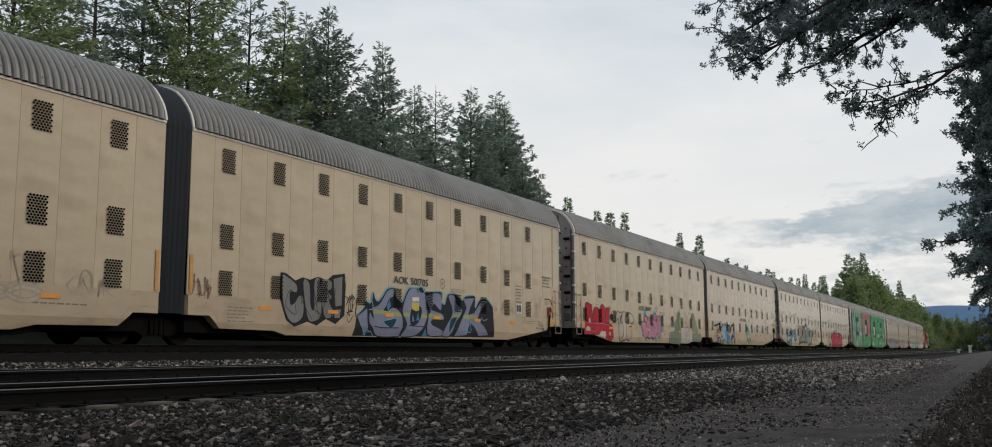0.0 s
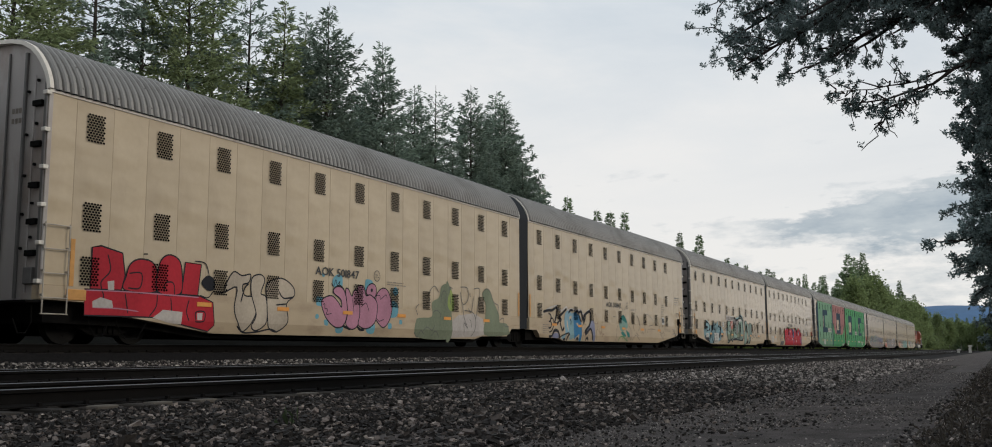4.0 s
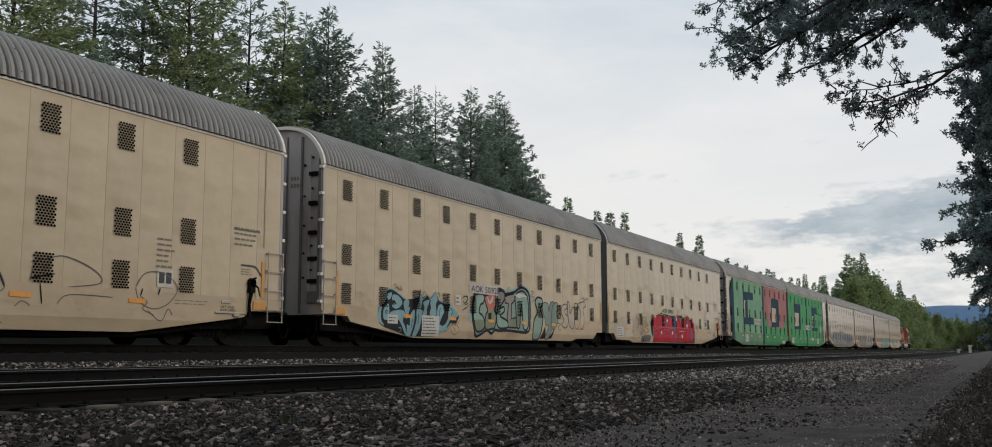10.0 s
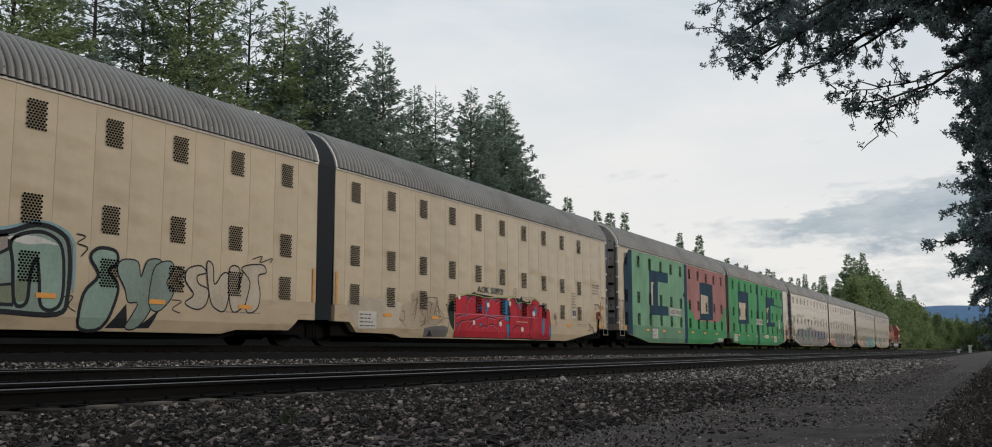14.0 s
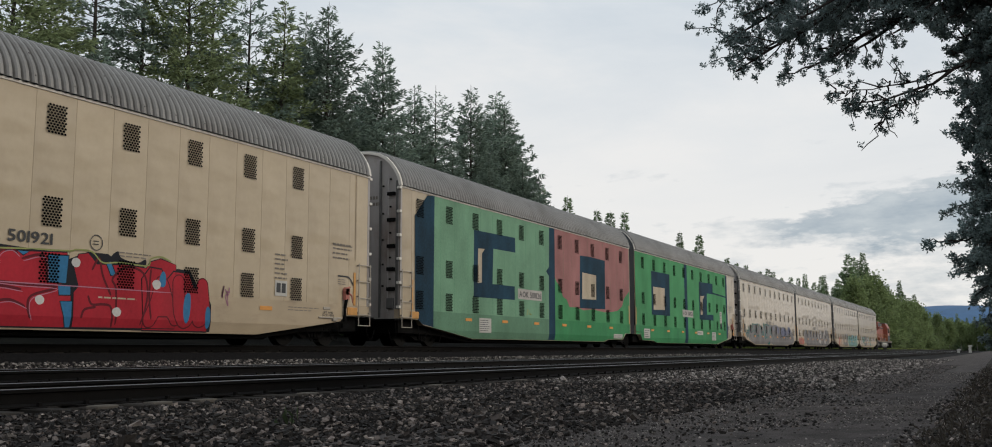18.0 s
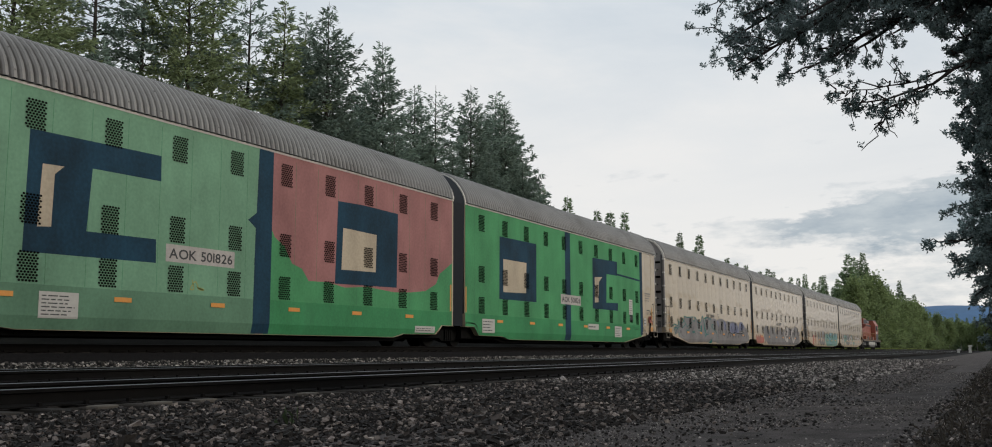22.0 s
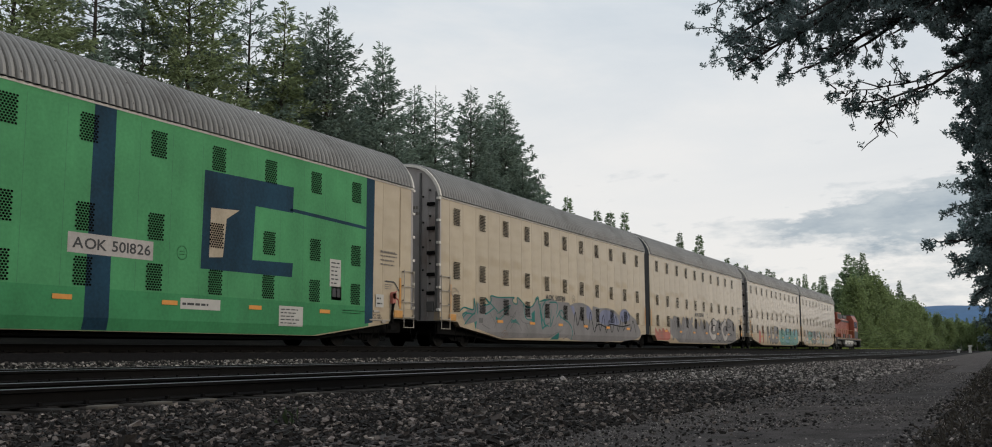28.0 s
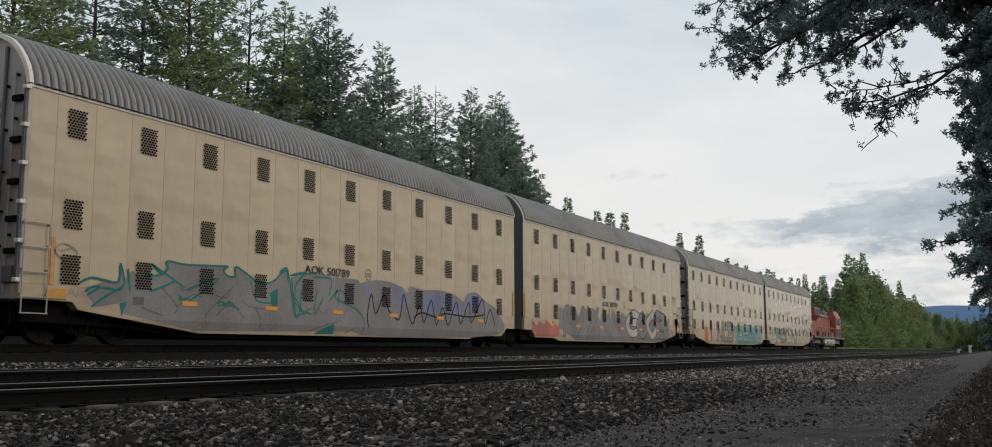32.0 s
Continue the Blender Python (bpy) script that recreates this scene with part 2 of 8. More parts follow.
def merged(*vfs):
    V, F = [], []
    for v, f in vfs:
        o = len(V)
        V += list(v); F += [tuple(i + o for i in q) for q in f]
    return V, F


def extrude_yz(poly, x0, x1):
    """A solid from an outline in (y, z), between two x."""
    n = len(poly)
    V = [(x0, y, z) for y, z in poly] + [(x1, y, z) for y, z in poly]
    F = [tuple(range(n)), tuple(range(2 * n - 1, n - 1, -1))]
    F += [(i, i + n, (i + 1) % n + n, (i + 1) % n) for i in range(n)]
    return V, F


def solid(name, vf, material, bevel=0.0, smooth=False):
    bm = bmesh.new()
    vs = [bm.verts.new(tuple(p)) for p in vf[0]]
    for q in vf[1]:
        bm.faces.new([vs[i] for i in q])
    bmesh.ops.recalc_face_normals(bm, faces=bm.faces[:])
    if bevel:
        bmesh.ops.bevel(bm, geom=bm.edges[:], offset=bevel, segments=1, affect="EDGES")
    me = bpy.data.meshes.new(name)
    bm.to_mesh(me); bm.free()
    me.materials.append(material)
    if smooth:
        me.polygons.foreach_set("use_smooth", [True] * len(me.polygons))
    return me


# ---- letters of the built-in font as flat triangles, made while the scene is still empty ----
GLYPHS = {}


def glyph(ch, offset):
    """A letter, swollen by offset: its corners and faces."""
    key = (ch, offset)
    if key not in GLYPHS:
        cu = bpy.data.curves.new("glyph", "FONT")
        cu.body, cu.size, cu.offset, cu.resolution_u = ch, 1.0, offset, 3
        ob = bpy.data.objects.new("glyph", cu)
        scene.collection.objects.link(ob)
        me = bpy.data.meshes.new_from_object(ob.evaluated_get(bpy.context.evaluated_depsgraph_get()))
        GLYPHS[key] = ([(v.co.x, v.co.y) for v in me.vertices], [tuple(p.vertices) for p in me.polygons])
        bpy.data.objects.remove(ob); bpy.data.curves.remove(cu); bpy.data.meshes.remove(me)
    return GLYPHS[key]


for _off in (0.0, 0.016):
    for _ch in "0123456789AKOLIFTNDJCHERU":
        glyph(_ch, _off)


XC, RAIL_Z = -17.355, 0.15  # centre line and railhead of the track that carries the train


# ---- ground ----
def ground_z(x, y):
    """Height of the ground sheet: road, ballast shoulders, beds of three tracks, bank beside the road."""
    xs = (-400.0, -60.0, -27.0, -22.8, -19.6, -15.98, -15.8, -15.5, -14.7, -11.5, -10.8, -10.2, -9.7, -6.95, -6.4, -4.3, -2.6, -1.6, -0.85, -0.42, 0.05, 0.6, 1.6, 8.0, 60.0, 400.0)
    k = 1.0 if y < 75 else max(0.0, 1 - (y - 75) / 30)
    zs = (1.0 + k, 1.0 + k, 0.15 + 0.85 * k, -0.05 + 0.5 * k, -0.03, -0.03, -0.21, -0.225, -0.48, -0.48, -0.56, -0.56, -0.525, -0.53, -0.55, -0.53, -0.565, -0.575, -0.555, -0.525, -0.365, -0.165, -0.02, -0.02, 0.1, 0.2)
    return float(np.interp(x, xs, zs))


def build_ground():
    xs = [-3000, -1200, -400, -150, -60, -40, -27, -24.5, -22.6, -21, -20, -19.4, -19, -17.2, -15.98, -15.8, -15.5, -15.3, -15, -14.5, -13.8, -12.9, -12, -11.3, -10.7, -10.2, -9.5, -8.9, -8.6, -8.3, -7.6, -6.8, -6.1, -6.95, -6.7, -6.4, -5.9, -5.45, -5, -4.6, -4.3, -3.9, -3.5, -3, -2.6, -2.3, -2, -1.6, -1.3, -1, -0.7, -0.4, -0.2, 0.05, 0.3, 0.6, 1, 1.4, 2, 3, 5, 8, 15, 30, 60, 150, 400, 1200, 3000]
    ys = [-300, -100, -40, -20, -10, -4] + [round(v, 2) for v in np.arange(0, 20, 0.5)] + list(range(20, 60, 2)) + list(range(60, 160, 8)) + [180, 220, 280, 360, 450, 600, 900, 1500, 2500, 4200]
    V, F = [], []
    for y in ys:
        for x in xs:
            z = ground_z(x, y)
            if -4.5 < x < 3 and y < 60:
                z += 0.018 * noise.noise(Vector((x * 1.1, y * 0.5, 0))) + 0.012 * noise.noise(Vector((x * 3, y * 2, 5)))
            V.append((x, y, z))
    n = len(xs)
    for j in range(len(ys) - 1):
        for i in range(n - 1):
            F.append((j * n + i, j * n + i + 1, (j + 1) * n + i + 1, (j + 1) * n + i))
    me = mesh("ground", V, F, M["ground"], True)
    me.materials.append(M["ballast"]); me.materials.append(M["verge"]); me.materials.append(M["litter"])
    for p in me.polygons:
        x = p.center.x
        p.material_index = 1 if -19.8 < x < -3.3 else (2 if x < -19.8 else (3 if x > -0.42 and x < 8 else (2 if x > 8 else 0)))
    tagged(new("ground", me), "dark gravel service road beside ballasted railway tracks", kind="structure")


# soil near black: shade seen under the train is put into its colour
M["verge"] = mat("shaded_verge_soil", (0.010, 0.0095, 0.008), 0.95, var=0.45, scale=0.7, fine=20, bump=0.8, bscale=12, dirt=(0.020, 0.019, 0.013), dirt_at=0.55, spec=0.08)
M["litter"] = mat("bank_litter", (0.040, 0.033, 0.028), 0.95, var=0.5, scale=9, fine=45, bump=1.0, bscale=30, dirt=(0.016, 0.015, 0.012), dirt_at=0.48, spec=0.1)
build_ground()


M["palestone"] = mat("pale_ballast_stone", (0.125, 0.111, 0.102), 0.85, var=0.3, scale=9, fine=70, island=1.0, ipow=2.6, bump=0.3, bscale=60, dirt=(0.14, 0.126, 0.116), dirt_at=0.5, spec=0.2)


M["stripstone"] = mat("pale_strip_stone", (0.135, 0.122, 0.112), 0.85, var=0.3, scale=9, fine=70, island=1.0, ipow=2.4, bump=0.3, bscale=60, dirt=(0.16, 0.145, 0.13), dirt_at=0.5, spec=0.2)


def rock_mesh():
    """A handful of angular stones as corner lists of unit size."""
    rocks = []
    rng = np.random.default_rng(5)
    base = np.array([(1, 1, 1), (1, -1, -1), (-1, 1, -1), (-1, -1, 1), (1, 1, -1), (-1, -1, -1), (1, -1, 1), (-1, 1, 1)]) * 0.55
    faces = [(0, 4, 2, 7), (3, 5, 1, 6), (0, 6, 1, 4), (7, 2, 5, 3), (0, 7, 3, 6), (4, 1, 5, 2)]
    for _ in range(10):
        v = base * rng.uniform(0.55, 1.15, (8, 3)) * np.array([1.0, rng.uniform(0.6, 0.9), rng.uniform(0.45, 0.75)])
        rocks.append(v)
    return rocks, faces


def scatter_stones(name, label, n, xr, yr, size, lift, seed, power=1.0, m="stone"):
    rng = np.random.default_rng(seed)
    rocks, faces = rock_mesh()
    V = np.empty((n * 8, 3)); F = []
    for i in range(n):
        x = rng.uniform(*xr)
        y = yr[0] + (yr[1] - yr[0]) * rng.uniform() ** power
        s = size * rng.lognormal(0, 0.33) * 0.5
        a, b, c = rng.uniform(0, 6.28), rng.normal(0, 0.35), rng.normal(0, 0.35)
        R = np.array(Euler((b, c, a)).to_matrix())
        V[i * 8:i * 8 + 8] = (rocks[rng.integers(10)] * s) @ R.T + (x, y, ground_z(x, y) + s * lift)
        F += [tuple(k + i * 8 for k in q) for q in faces]
    ob = new(name, mesh(name, V, F, M[m]))
    return tagged(ob, label, "stones", kind="stuff")


# ---- tracks ----
RAIL = [(-0.075, 0.0), (0.075, 0.0), (0.075, 0.012), (0.012, 0.03), (0.012, 0.115), (0.036, 0.125), (0.036, 0.155), (0.028, 0.16), (-0.028, 0.16), (-0.036, 0.155), (-0.036, 0.125), (-0.012, 0.115), (-0.012, 0.03), (-0.075, 0.012)]


def track(name, xc, top, y0, y1, label):
    th = thing(name, label, "railway track", "parallel tracks", (xc, 0, top))
    for side in (-1, 1):
        n = len(RAIL)
        V = [(side * 0.7555 + x, y, z - 0.16) for y in (y0, y1) for x, z in RAIL]
        F = [(i, (i + 1) % n, (i + 1) % n + n, i + n) for i in range(n)] + [tuple(range(n)), tuple(range(2 * n - 1, n - 1, -1))]
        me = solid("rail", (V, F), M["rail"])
        me.materials.append(M["steel"])
        for p in me.polygons:
            if p.center.z > -0.006 and abs(p.normal.z) > 0.5:
                p.material_index = 1
        part("rail", me, th, "dark rail with a shiny worn head")
    tie = boxes("tie", [(-1.3, 1.3, -0.11, 0.11, -0.34, -0.168)], M["tie"], 0.012)
    plate = boxes("tie_plate", [(-0.17, 0.17, -0.09, 0.09, -0.168, -0.157), (-0.12, -0.085, -0.075, -0.04, -0.157, -0.12), (0.085, 0.12, 0.04, 0.075, -0.157, -0.12)], M["rail"])
    rng = random.Random(int(-xc * 10))
    y, k = 1.5, 0
    far = []
    while y < 170:
        if y < 62:
            o = part("tie", tie, th, "", (rng.uniform(-0.05, 0.05), y, rng.uniform(-0.008, 0.004)))
            o.rotation_euler.z = rng.uniform(-0.02, 0.02)
            if y < 30:
                for side in (-1, 1):
                    part("tie_plate", plate, th, "", (side * 0.7555, y, 0.0))
        else:
            far.append((-1.3, 1.3, y - 0.11, y + 0.11, -0.34, -0.168))
        y += 0.50
    me = mesh("far_ties", *merged(*[box_vf(*b) for b in far]), M["tie"])
    part("far_ties", me, th, kind="stuff")
    return th


track("near_track", -8.32, -0.334, -12, 900, "unused siding track with dark rails on grey ballast")
track("middle_track", -13.05, -0.274, -12, 900, "empty middle track with shiny railheads in ballast")
track("far_track", XC, RAIL_Z, -12, 900, "track that carries the moving train on raised ballast")
scatter_stones("ballast_stones", "coarse grey and brown crushed ballast stones", 34000, (-7.0, -2.5), (0.5, 17), 0.050, 0.35, 11, 1.25)
scatter_stones("ballast_stones", "coarse grey crushed ballast stones on the shoulder", 15000, (-7.0, -2.1), (15, 60), 0.062, 0.35, 12, 1.4, "palestone")
scatter_stones("ballast_stones", "pale crushed ballast between two tracks", 14000, (-15.6, -14.5), (6, 70), 0.065, 0.35, 13, 1.5, "stripstone")
scatter_stones("road_gravel", "loose gravel on the service road", 26000, (-3.0, -0.1), (3.2, 26), 0.015, 0.3, 14, 1.5, "palestone")
scatter_stones("road_gravel", "coarser stones strayed from the ballast onto the road", 5000, (-2.9, -1.2), (3.4, 40), 0.030, 0.3, 16, 1.5)


# ---- trees ----
def fronds(rng, P, D, length, width, per, fan=0.45, jit=0.04):
    """Narrow pointed leaves fanning from points P along directions D. Returns verts and triangles."""
    n = len(P)
    idx = np.repeat(np.arange(n), per)
    p = P[idx] + rng.normal(0, jit, (n * per, 3))
    d = D[idx] + rng.normal(0, fan, (n * per, 3))
    d /= np.linalg.norm(d, axis=1)[:, None]
    L = (length * rng.uniform(0.6, 1.3, n * per))[:, None]
    s = np.cross(d, rng.normal(0, 1, (n * per, 3)))
    s /= np.linalg.norm(s, axis=1)[:, None] + 1e-6
    W = (width * rng.uniform(0.6, 1.3, n * per))[:, None]
    V = np.stack([p - s * W * 0.3, p + d * L * 0.55 + s * W * 0.5, p + d * L, p + d * L * 0.45 - s * W * 0.5], 1).reshape(-1, 3)
    F = np.arange(n * per * 4).reshape(-1, 4)
    return V, F


def fast_mesh(name, V, F, material):
    me = bpy.data.meshes.new(name)
    k = F.shape[1]
    me.vertices.add(len(V)); me.vertices.foreach_set("co", np.asarray(V, np.float32).ravel())
    me.loops.add(F.size); me.loops.foreach_set("vertex_index", F.ravel().astype(np.int32))
    me.polygons.add(len(F)); me.polygons.foreach_set("loop_start", np.arange(0, F.size, k, dtype=np.int32))
    me.polygons.foreach_set("loop_total", np.full(len(F), k, np.int32))
    me.update(calc_edges=True)
    me.materials.append(material)
    return me


def conifer_data(seed, h, spread, bare, step, dens, size, material, power=0.9, skip=0.12, wide=0.34, per=2):
    """Trunk, limbs and needle crown of a fir of height h: whorls of flat drooping boughs."""
    rng = np.random.default_rng(seed)
    P, D, limbs = [], [], []
    z = bare * h
    lean = rng.normal(0, 0.010, 2)
    up = np.array([0.0, 0.0, 1.0])
    while z < h * 0.99:
        r = (z / h - bare) / (1 - bare)
        Lm = spread * (1 - r) ** power * min(1.0, 0.6 + 1.6 * r) + 0.10
        Lm *= rng.uniform(0.82, 1.12)
        nb = rng.integers(5, 8) if r < 0.85 else 4
        a0 = rng.uniform(0, 6.283)
        for b in range(nb):
            if rng.uniform() < skip:
                continue
            az = a0 + 6.283 * b / nb + rng.normal(0, 0.25)
            L = Lm * rng.uniform(0.62, 1.18)
            rise = -0.12 + 0.75 * r + rng.normal(0, 0.08)
            droop = 0.30 * (1 - r) + 0.04
            out = np.array([math.cos(az), math.sin(az), 0.0]); side = np.array([-out[1], out[0], 0.0])
            base = np.array([lean[0] * z, lean[1] * z, z + rng.normal(0, 0.12)])
            if L > 1.0:
                limbs.append((base, base + out * L * 0.55 + up * (rise * 0.55 - droop * 0.3) * L))
            m = max(4, int(dens * (L + 0.5 * L * L)))
            u = 1 - rng.uniform(0, 1, m) ** 1.25 * 0.92
            w = (0.30 * L * (1.05 - u) + 0.05) * np.sign(rng.uniform(-1, 1, m)) * rng.uniform(0.1, 1, m)
            q = base + out * (u * L)[:, None] + side * w[:, None] + up * ((rise * u - droop * u * u + 0.10 * u ** 4) * L - np.abs(w) * 0.28)[:, None]
            q += rng.normal(0, 0.03, q.shape)
            q[:, 2] -= rng.uniform(0, 1, m) ** 2 * 0.11 * L
            d = out * 0.75 + side * (np.sign(w) * rng.uniform(0.1, 1.0, m))[:, None] + up * (rng.normal(-0.22, 0.2, m) + 0.45 * r)[:, None]
            P.append(q); D.append(d)
        z += step * (1.15 - 0.55 * r) * rng.uniform(0.75, 1.25)
    P, D = np.concatenate(P), np.concatenate(D)
    crown = fast_mesh("crown", *fronds(rng, P, D, size, size * wide, per, 0.28), material)
    top = [(lean[0] * t, lean[1] * t, t) for t in np.linspace(0, h * 1.01, 7)]
    rad = [0.013 * h * (1 - 0.95 * k / 6) for k in range(7)]
    vf = [tube_vf(top, rad, 7)] + [tube_vf([a, b], [0.035, 0.012], 4, False) for a, b in limbs]
    return mesh("trunk", *merged(*vf), M["bark"], True), crown


def leafy_data(seed, h, spread, n, size, material, trunk_mat):
    """A broadleaf tree: forked trunk and clumps of leaves."""
    rng = np.random.default_rng(seed)
    P, D, vf = [], [], [tube_vf([(0, 0, 0), (0.1, 0, h * 0.4), (0.05, 0.1, h * 0.9)], [0.012 * h, 0.009 * h, 0.002 * h], 7)]
    for _ in range(34):
        a, zz = rng.uniform(0, 6.283), rng.uniform(0.25, 0.98)
        w = spread * (1 - abs(zz - 0.5) * 1.5) * rng.uniform(0.3, 1.0)
        c = np.array([math.cos(a) * w, math.sin(a) * w, h * zz])
        vf.append(tube_vf([(0.05, 0, h * zz * 0.75), tuple(c)], [0.04, 0.015], 4, False))
        m = n // 34
        q = c + rng.normal(0, 1, (m, 3)) * np.array([spread * 0.22, spread * 0.22, h * 0.06])
        P.append(q); D.append(q - c + np.array([0, 0, 0.2]))
    P, D = np.concatenate(P), np.concatenate(D)
    D /= np.linalg.norm(D, axis=1)[:, None] + 1e-6
    return mesh("trunk", *merged(*vf), trunk_mat, True), fast_mesh("crown", *fronds(rng, P, D, size, size * 0.8, 2), material)


FIRS = [conifer_data(sd, 20, w, b, st, d, 0.38, M[m], p, k, 0.28) for sd, w, b, st, d, m, p, k in
        ((1, 6.8, 0.06, 0.52, 12.5, "fir", 0.92, 0.06), (2, 7.4, 0.08, 0.54, 12.5, "fir", 0.90, 0.07), (3, 6.4, 0.06, 0.52, 12.5, "fir", 0.98, 0.07), (4, 6.2, 0.10, 0.95, 8, "fir", 0.72, 0.26), (5, 7.0, 0.06, 0.66, 11, "firwarm", 0.82, 0.14), (6, 5.6, 0.06, 0.58, 11.5, "firwarm", 1.05, 0.10))]
FAR_FIRS = [conifer_data(sd, 20, w, 0.05, 0.55, 9, 0.55, M[m], p, 0.05, 0.36) for sd, w, m, p in ((21, 4.6, "farfir", 1.10), (22, 5.6, "farfir", 1.05), (23, 4.0, "farfir", 1.15))]
ASPENS = [leafy_data(31 + i, 15, 3.6, 3400, 0.5, M["aspen"], M["paletrunk"]) for i in range(2)]
TREE_N = [0]


def tree(name, data, x, y, h, base, label, category, group, zb=None):
    i = TREE_N[0] = TREE_N[0] + 1
    th = thing(name, label, category, group, (x, y, ground_z(x, y) - 0.05 if zb is None else zb))
    k = h / base
    th.scale = (k * (0.9 + 0.2 * ((i * 37) % 11) / 10), k * (0.9 + 0.2 * ((i * 53) % 11) / 10), k)
    th.rotation_euler.z = i * 2.4
    part("trunk", data[0], th)
    part("crown", data[1], th)
    return th


def fir(v, x, y, h, label="tall dark green fir at the edge of the wood"):
    return tree("fir_tree", FIRS[v], x, y, h, 20, label, "fir tree", "firs behind the tracks")


def far_fir(v, x, y, h, label="dark fir far along the line"):
    return tree("fir_tree", FAR_FIRS[v], x, y, h, 20, label, "fir tree", "far firs along the line")


# the wood behind the train, near end: x, y and the height of the tip
for v, x, y, top in ((4, -34, 25.2, 17.5), (4, -35.5, 28.4, 16.5), (3, -36, 31.2, 21), (3, -35, 32.9, 19.5), (4, -34, 35.2, 20.5), (3, -37, 39.8, 21), (3, -37, 42.6, 21), (5, -35, 42.9, 19.6), (2, -37, 47.5, 20.8), (0, -34, 45.9, 20.2),
                     (2, -37, 53.5, 18.2), (2, -34, 52.5, 19.8), (2, -36, 59.2, 18.5), (3, -35, 60.3, 18.8), (0, -34, 63.7, 19.5), (2, -36, 70.9, 20.9), (1, -34, 69.5, 19.6),
                     (1, -40, 49, 17), (1, -40, 56, 16), (0, -39, 66, 17), (4, -31, 30, 10), (4, -30.5, 38, 11), (0, -31, 48.5, 13), (2, -31, 55, 13), (0, -31, 61, 13.5), (1, -31, 66.5, 14)):
    fir(v, x, y, top - ground_z(x, y))
# loose far firs whose tips stand above the train
for v, y, top in ((2, 76.9, 14.0), (0, 82.1, 13.8), (2, 89.6, 13.6), (0, 94.0, 13.9), (2, 97.7, 14.4), (1, 104, 11.5), (2, 118.4, 14.5), (0, 126.5, 15.0), (1, 132, 11.8), (1, 142.2, 13.2), (0, 148, 13.0), (2, 154.4, 13.2), (0, 163, 12.8), (1, 169.6, 13.6), (2, 174.9, 13.6), (0, 182, 13.0),
                  (1, 190.1, 13.5), (0, 198.1, 14.0), (2, 206.9, 15.4), (1, 217, 14.2), (0, 226.4, 16.2), (2, 232.8, 16.9), (1, 246, 15)):
    far_fir(v, -34, y, top - ground_z(-34, y))
# taller stand with aspens beside it, and the wood that closes the line
for v, x, y, h in ((1, -30, 224, 15), (1, -30, 239.2, 21.6), (0, -30, 249, 21.8), (1, -30, 262, 22), (0, -30, 270.2, 24.8), (1, -30, 282.4, 20.7), (0, -28, 298, 19), (1, -28, 312, 19), (0, -28, 330, 17), (2, -28, 355.5, 23), (1, -28, 375, 19), (0, -28, 395, 19), (1, -28, 418.7, 21.3), (0, -28, 440, 18), (1, -28, 470, 18),
                   (0, -27, 492, 17), (1, -25, 512, 17), (0, -22, 522, 16), (1, -19, 528, 15.5), (0, -16, 530, 15.5), (1, -13, 520, 14), (0, -9, 515, 14), (1, -6, 520, 13), (0, -2, 525, 14), (1, 2, 520, 13), (0, 6, 525, 14), (1, 11, 520, 14), (0, 16, 525, 14), (1, 22, 520, 15), (0, 29, 525, 15)):
    far_fir(v, x, y, h)
for k in range(30):
    far_fir(k % 3, -26 + 2.6 * k, 548 + 9 * ((k * 7) % 5), 15.5 + (k * 5) % 4)
for k, (x, y, h) in enumerate(((-25, 207, 13.4), (-25.5, 216, 12), (-25, 228, 14.5), (-25, 241, 16), (-25, 255, 15), (-25, 268, 14), (-24.5, 285, 13.5), (-24, 305, 13), (-24, 330, 14), (-24, 360, 15), (-24, 400, 14), (-22, 450, 14), (-19, 482, 13), (-15, 498, 12.5), (-12, 505, 12), (-8.5, 500, 12.5), (-5, 505, 12), (-1.5, 500, 12.5), (2, 506, 12))):
    tree("aspen_tree", ASPENS[k % 2], x, y, h, 15, "light green aspen with slim pale trunks beside the line", "aspen tree", "aspens beside the line")


# unseen wood added across the road, behind the camera, to block low light
for k in range(30):
    y = -40 + 7.4 * k
    x, h = 13.5 + 2.6 * ((k * 7) % 5), 8.0 + (k * 5) % 4
    # taller here, so the near cars and ballast lie in their shade
    if -12 < y < 34:
        x, h = 9.0 + 1.6 * ((k * 7) % 5), 14.0 + (k * 5) % 3
    tree("fir_tree", FAR_FIRS[k % 3], x, y, h, 20, "dark fir added out of view across the road for shade", "fir tree", "firs across the road")


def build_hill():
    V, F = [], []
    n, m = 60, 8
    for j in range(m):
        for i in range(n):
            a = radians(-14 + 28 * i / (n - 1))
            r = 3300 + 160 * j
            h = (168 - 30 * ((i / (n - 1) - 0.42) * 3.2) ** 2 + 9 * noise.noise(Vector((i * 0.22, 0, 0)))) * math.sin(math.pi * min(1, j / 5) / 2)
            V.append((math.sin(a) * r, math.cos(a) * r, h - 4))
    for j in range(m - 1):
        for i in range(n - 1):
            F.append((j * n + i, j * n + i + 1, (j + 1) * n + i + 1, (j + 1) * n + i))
    # the blue of distance haze is put into the hill's own colour
    hill = mat("haze_blue_hill", (0.055, 0.13, 0.25), 1.0, var=0.2, scale=0.02, fine=0.2)
    tagged(new("backdrop", mesh("backdrop", V, F, hill, True)), "distant wooded hill, coloured blue for haze, under low cloud", kind="structure")


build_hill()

# ---- the train ----
# train coordinate s: metres along the line at the clip's start; a car of two units repeats every 44.3 m
B0, B1, C0, C1, PITCH_S = 15.728, 16.519, 37.449, 39.098, 44.3
LEN = 20.93


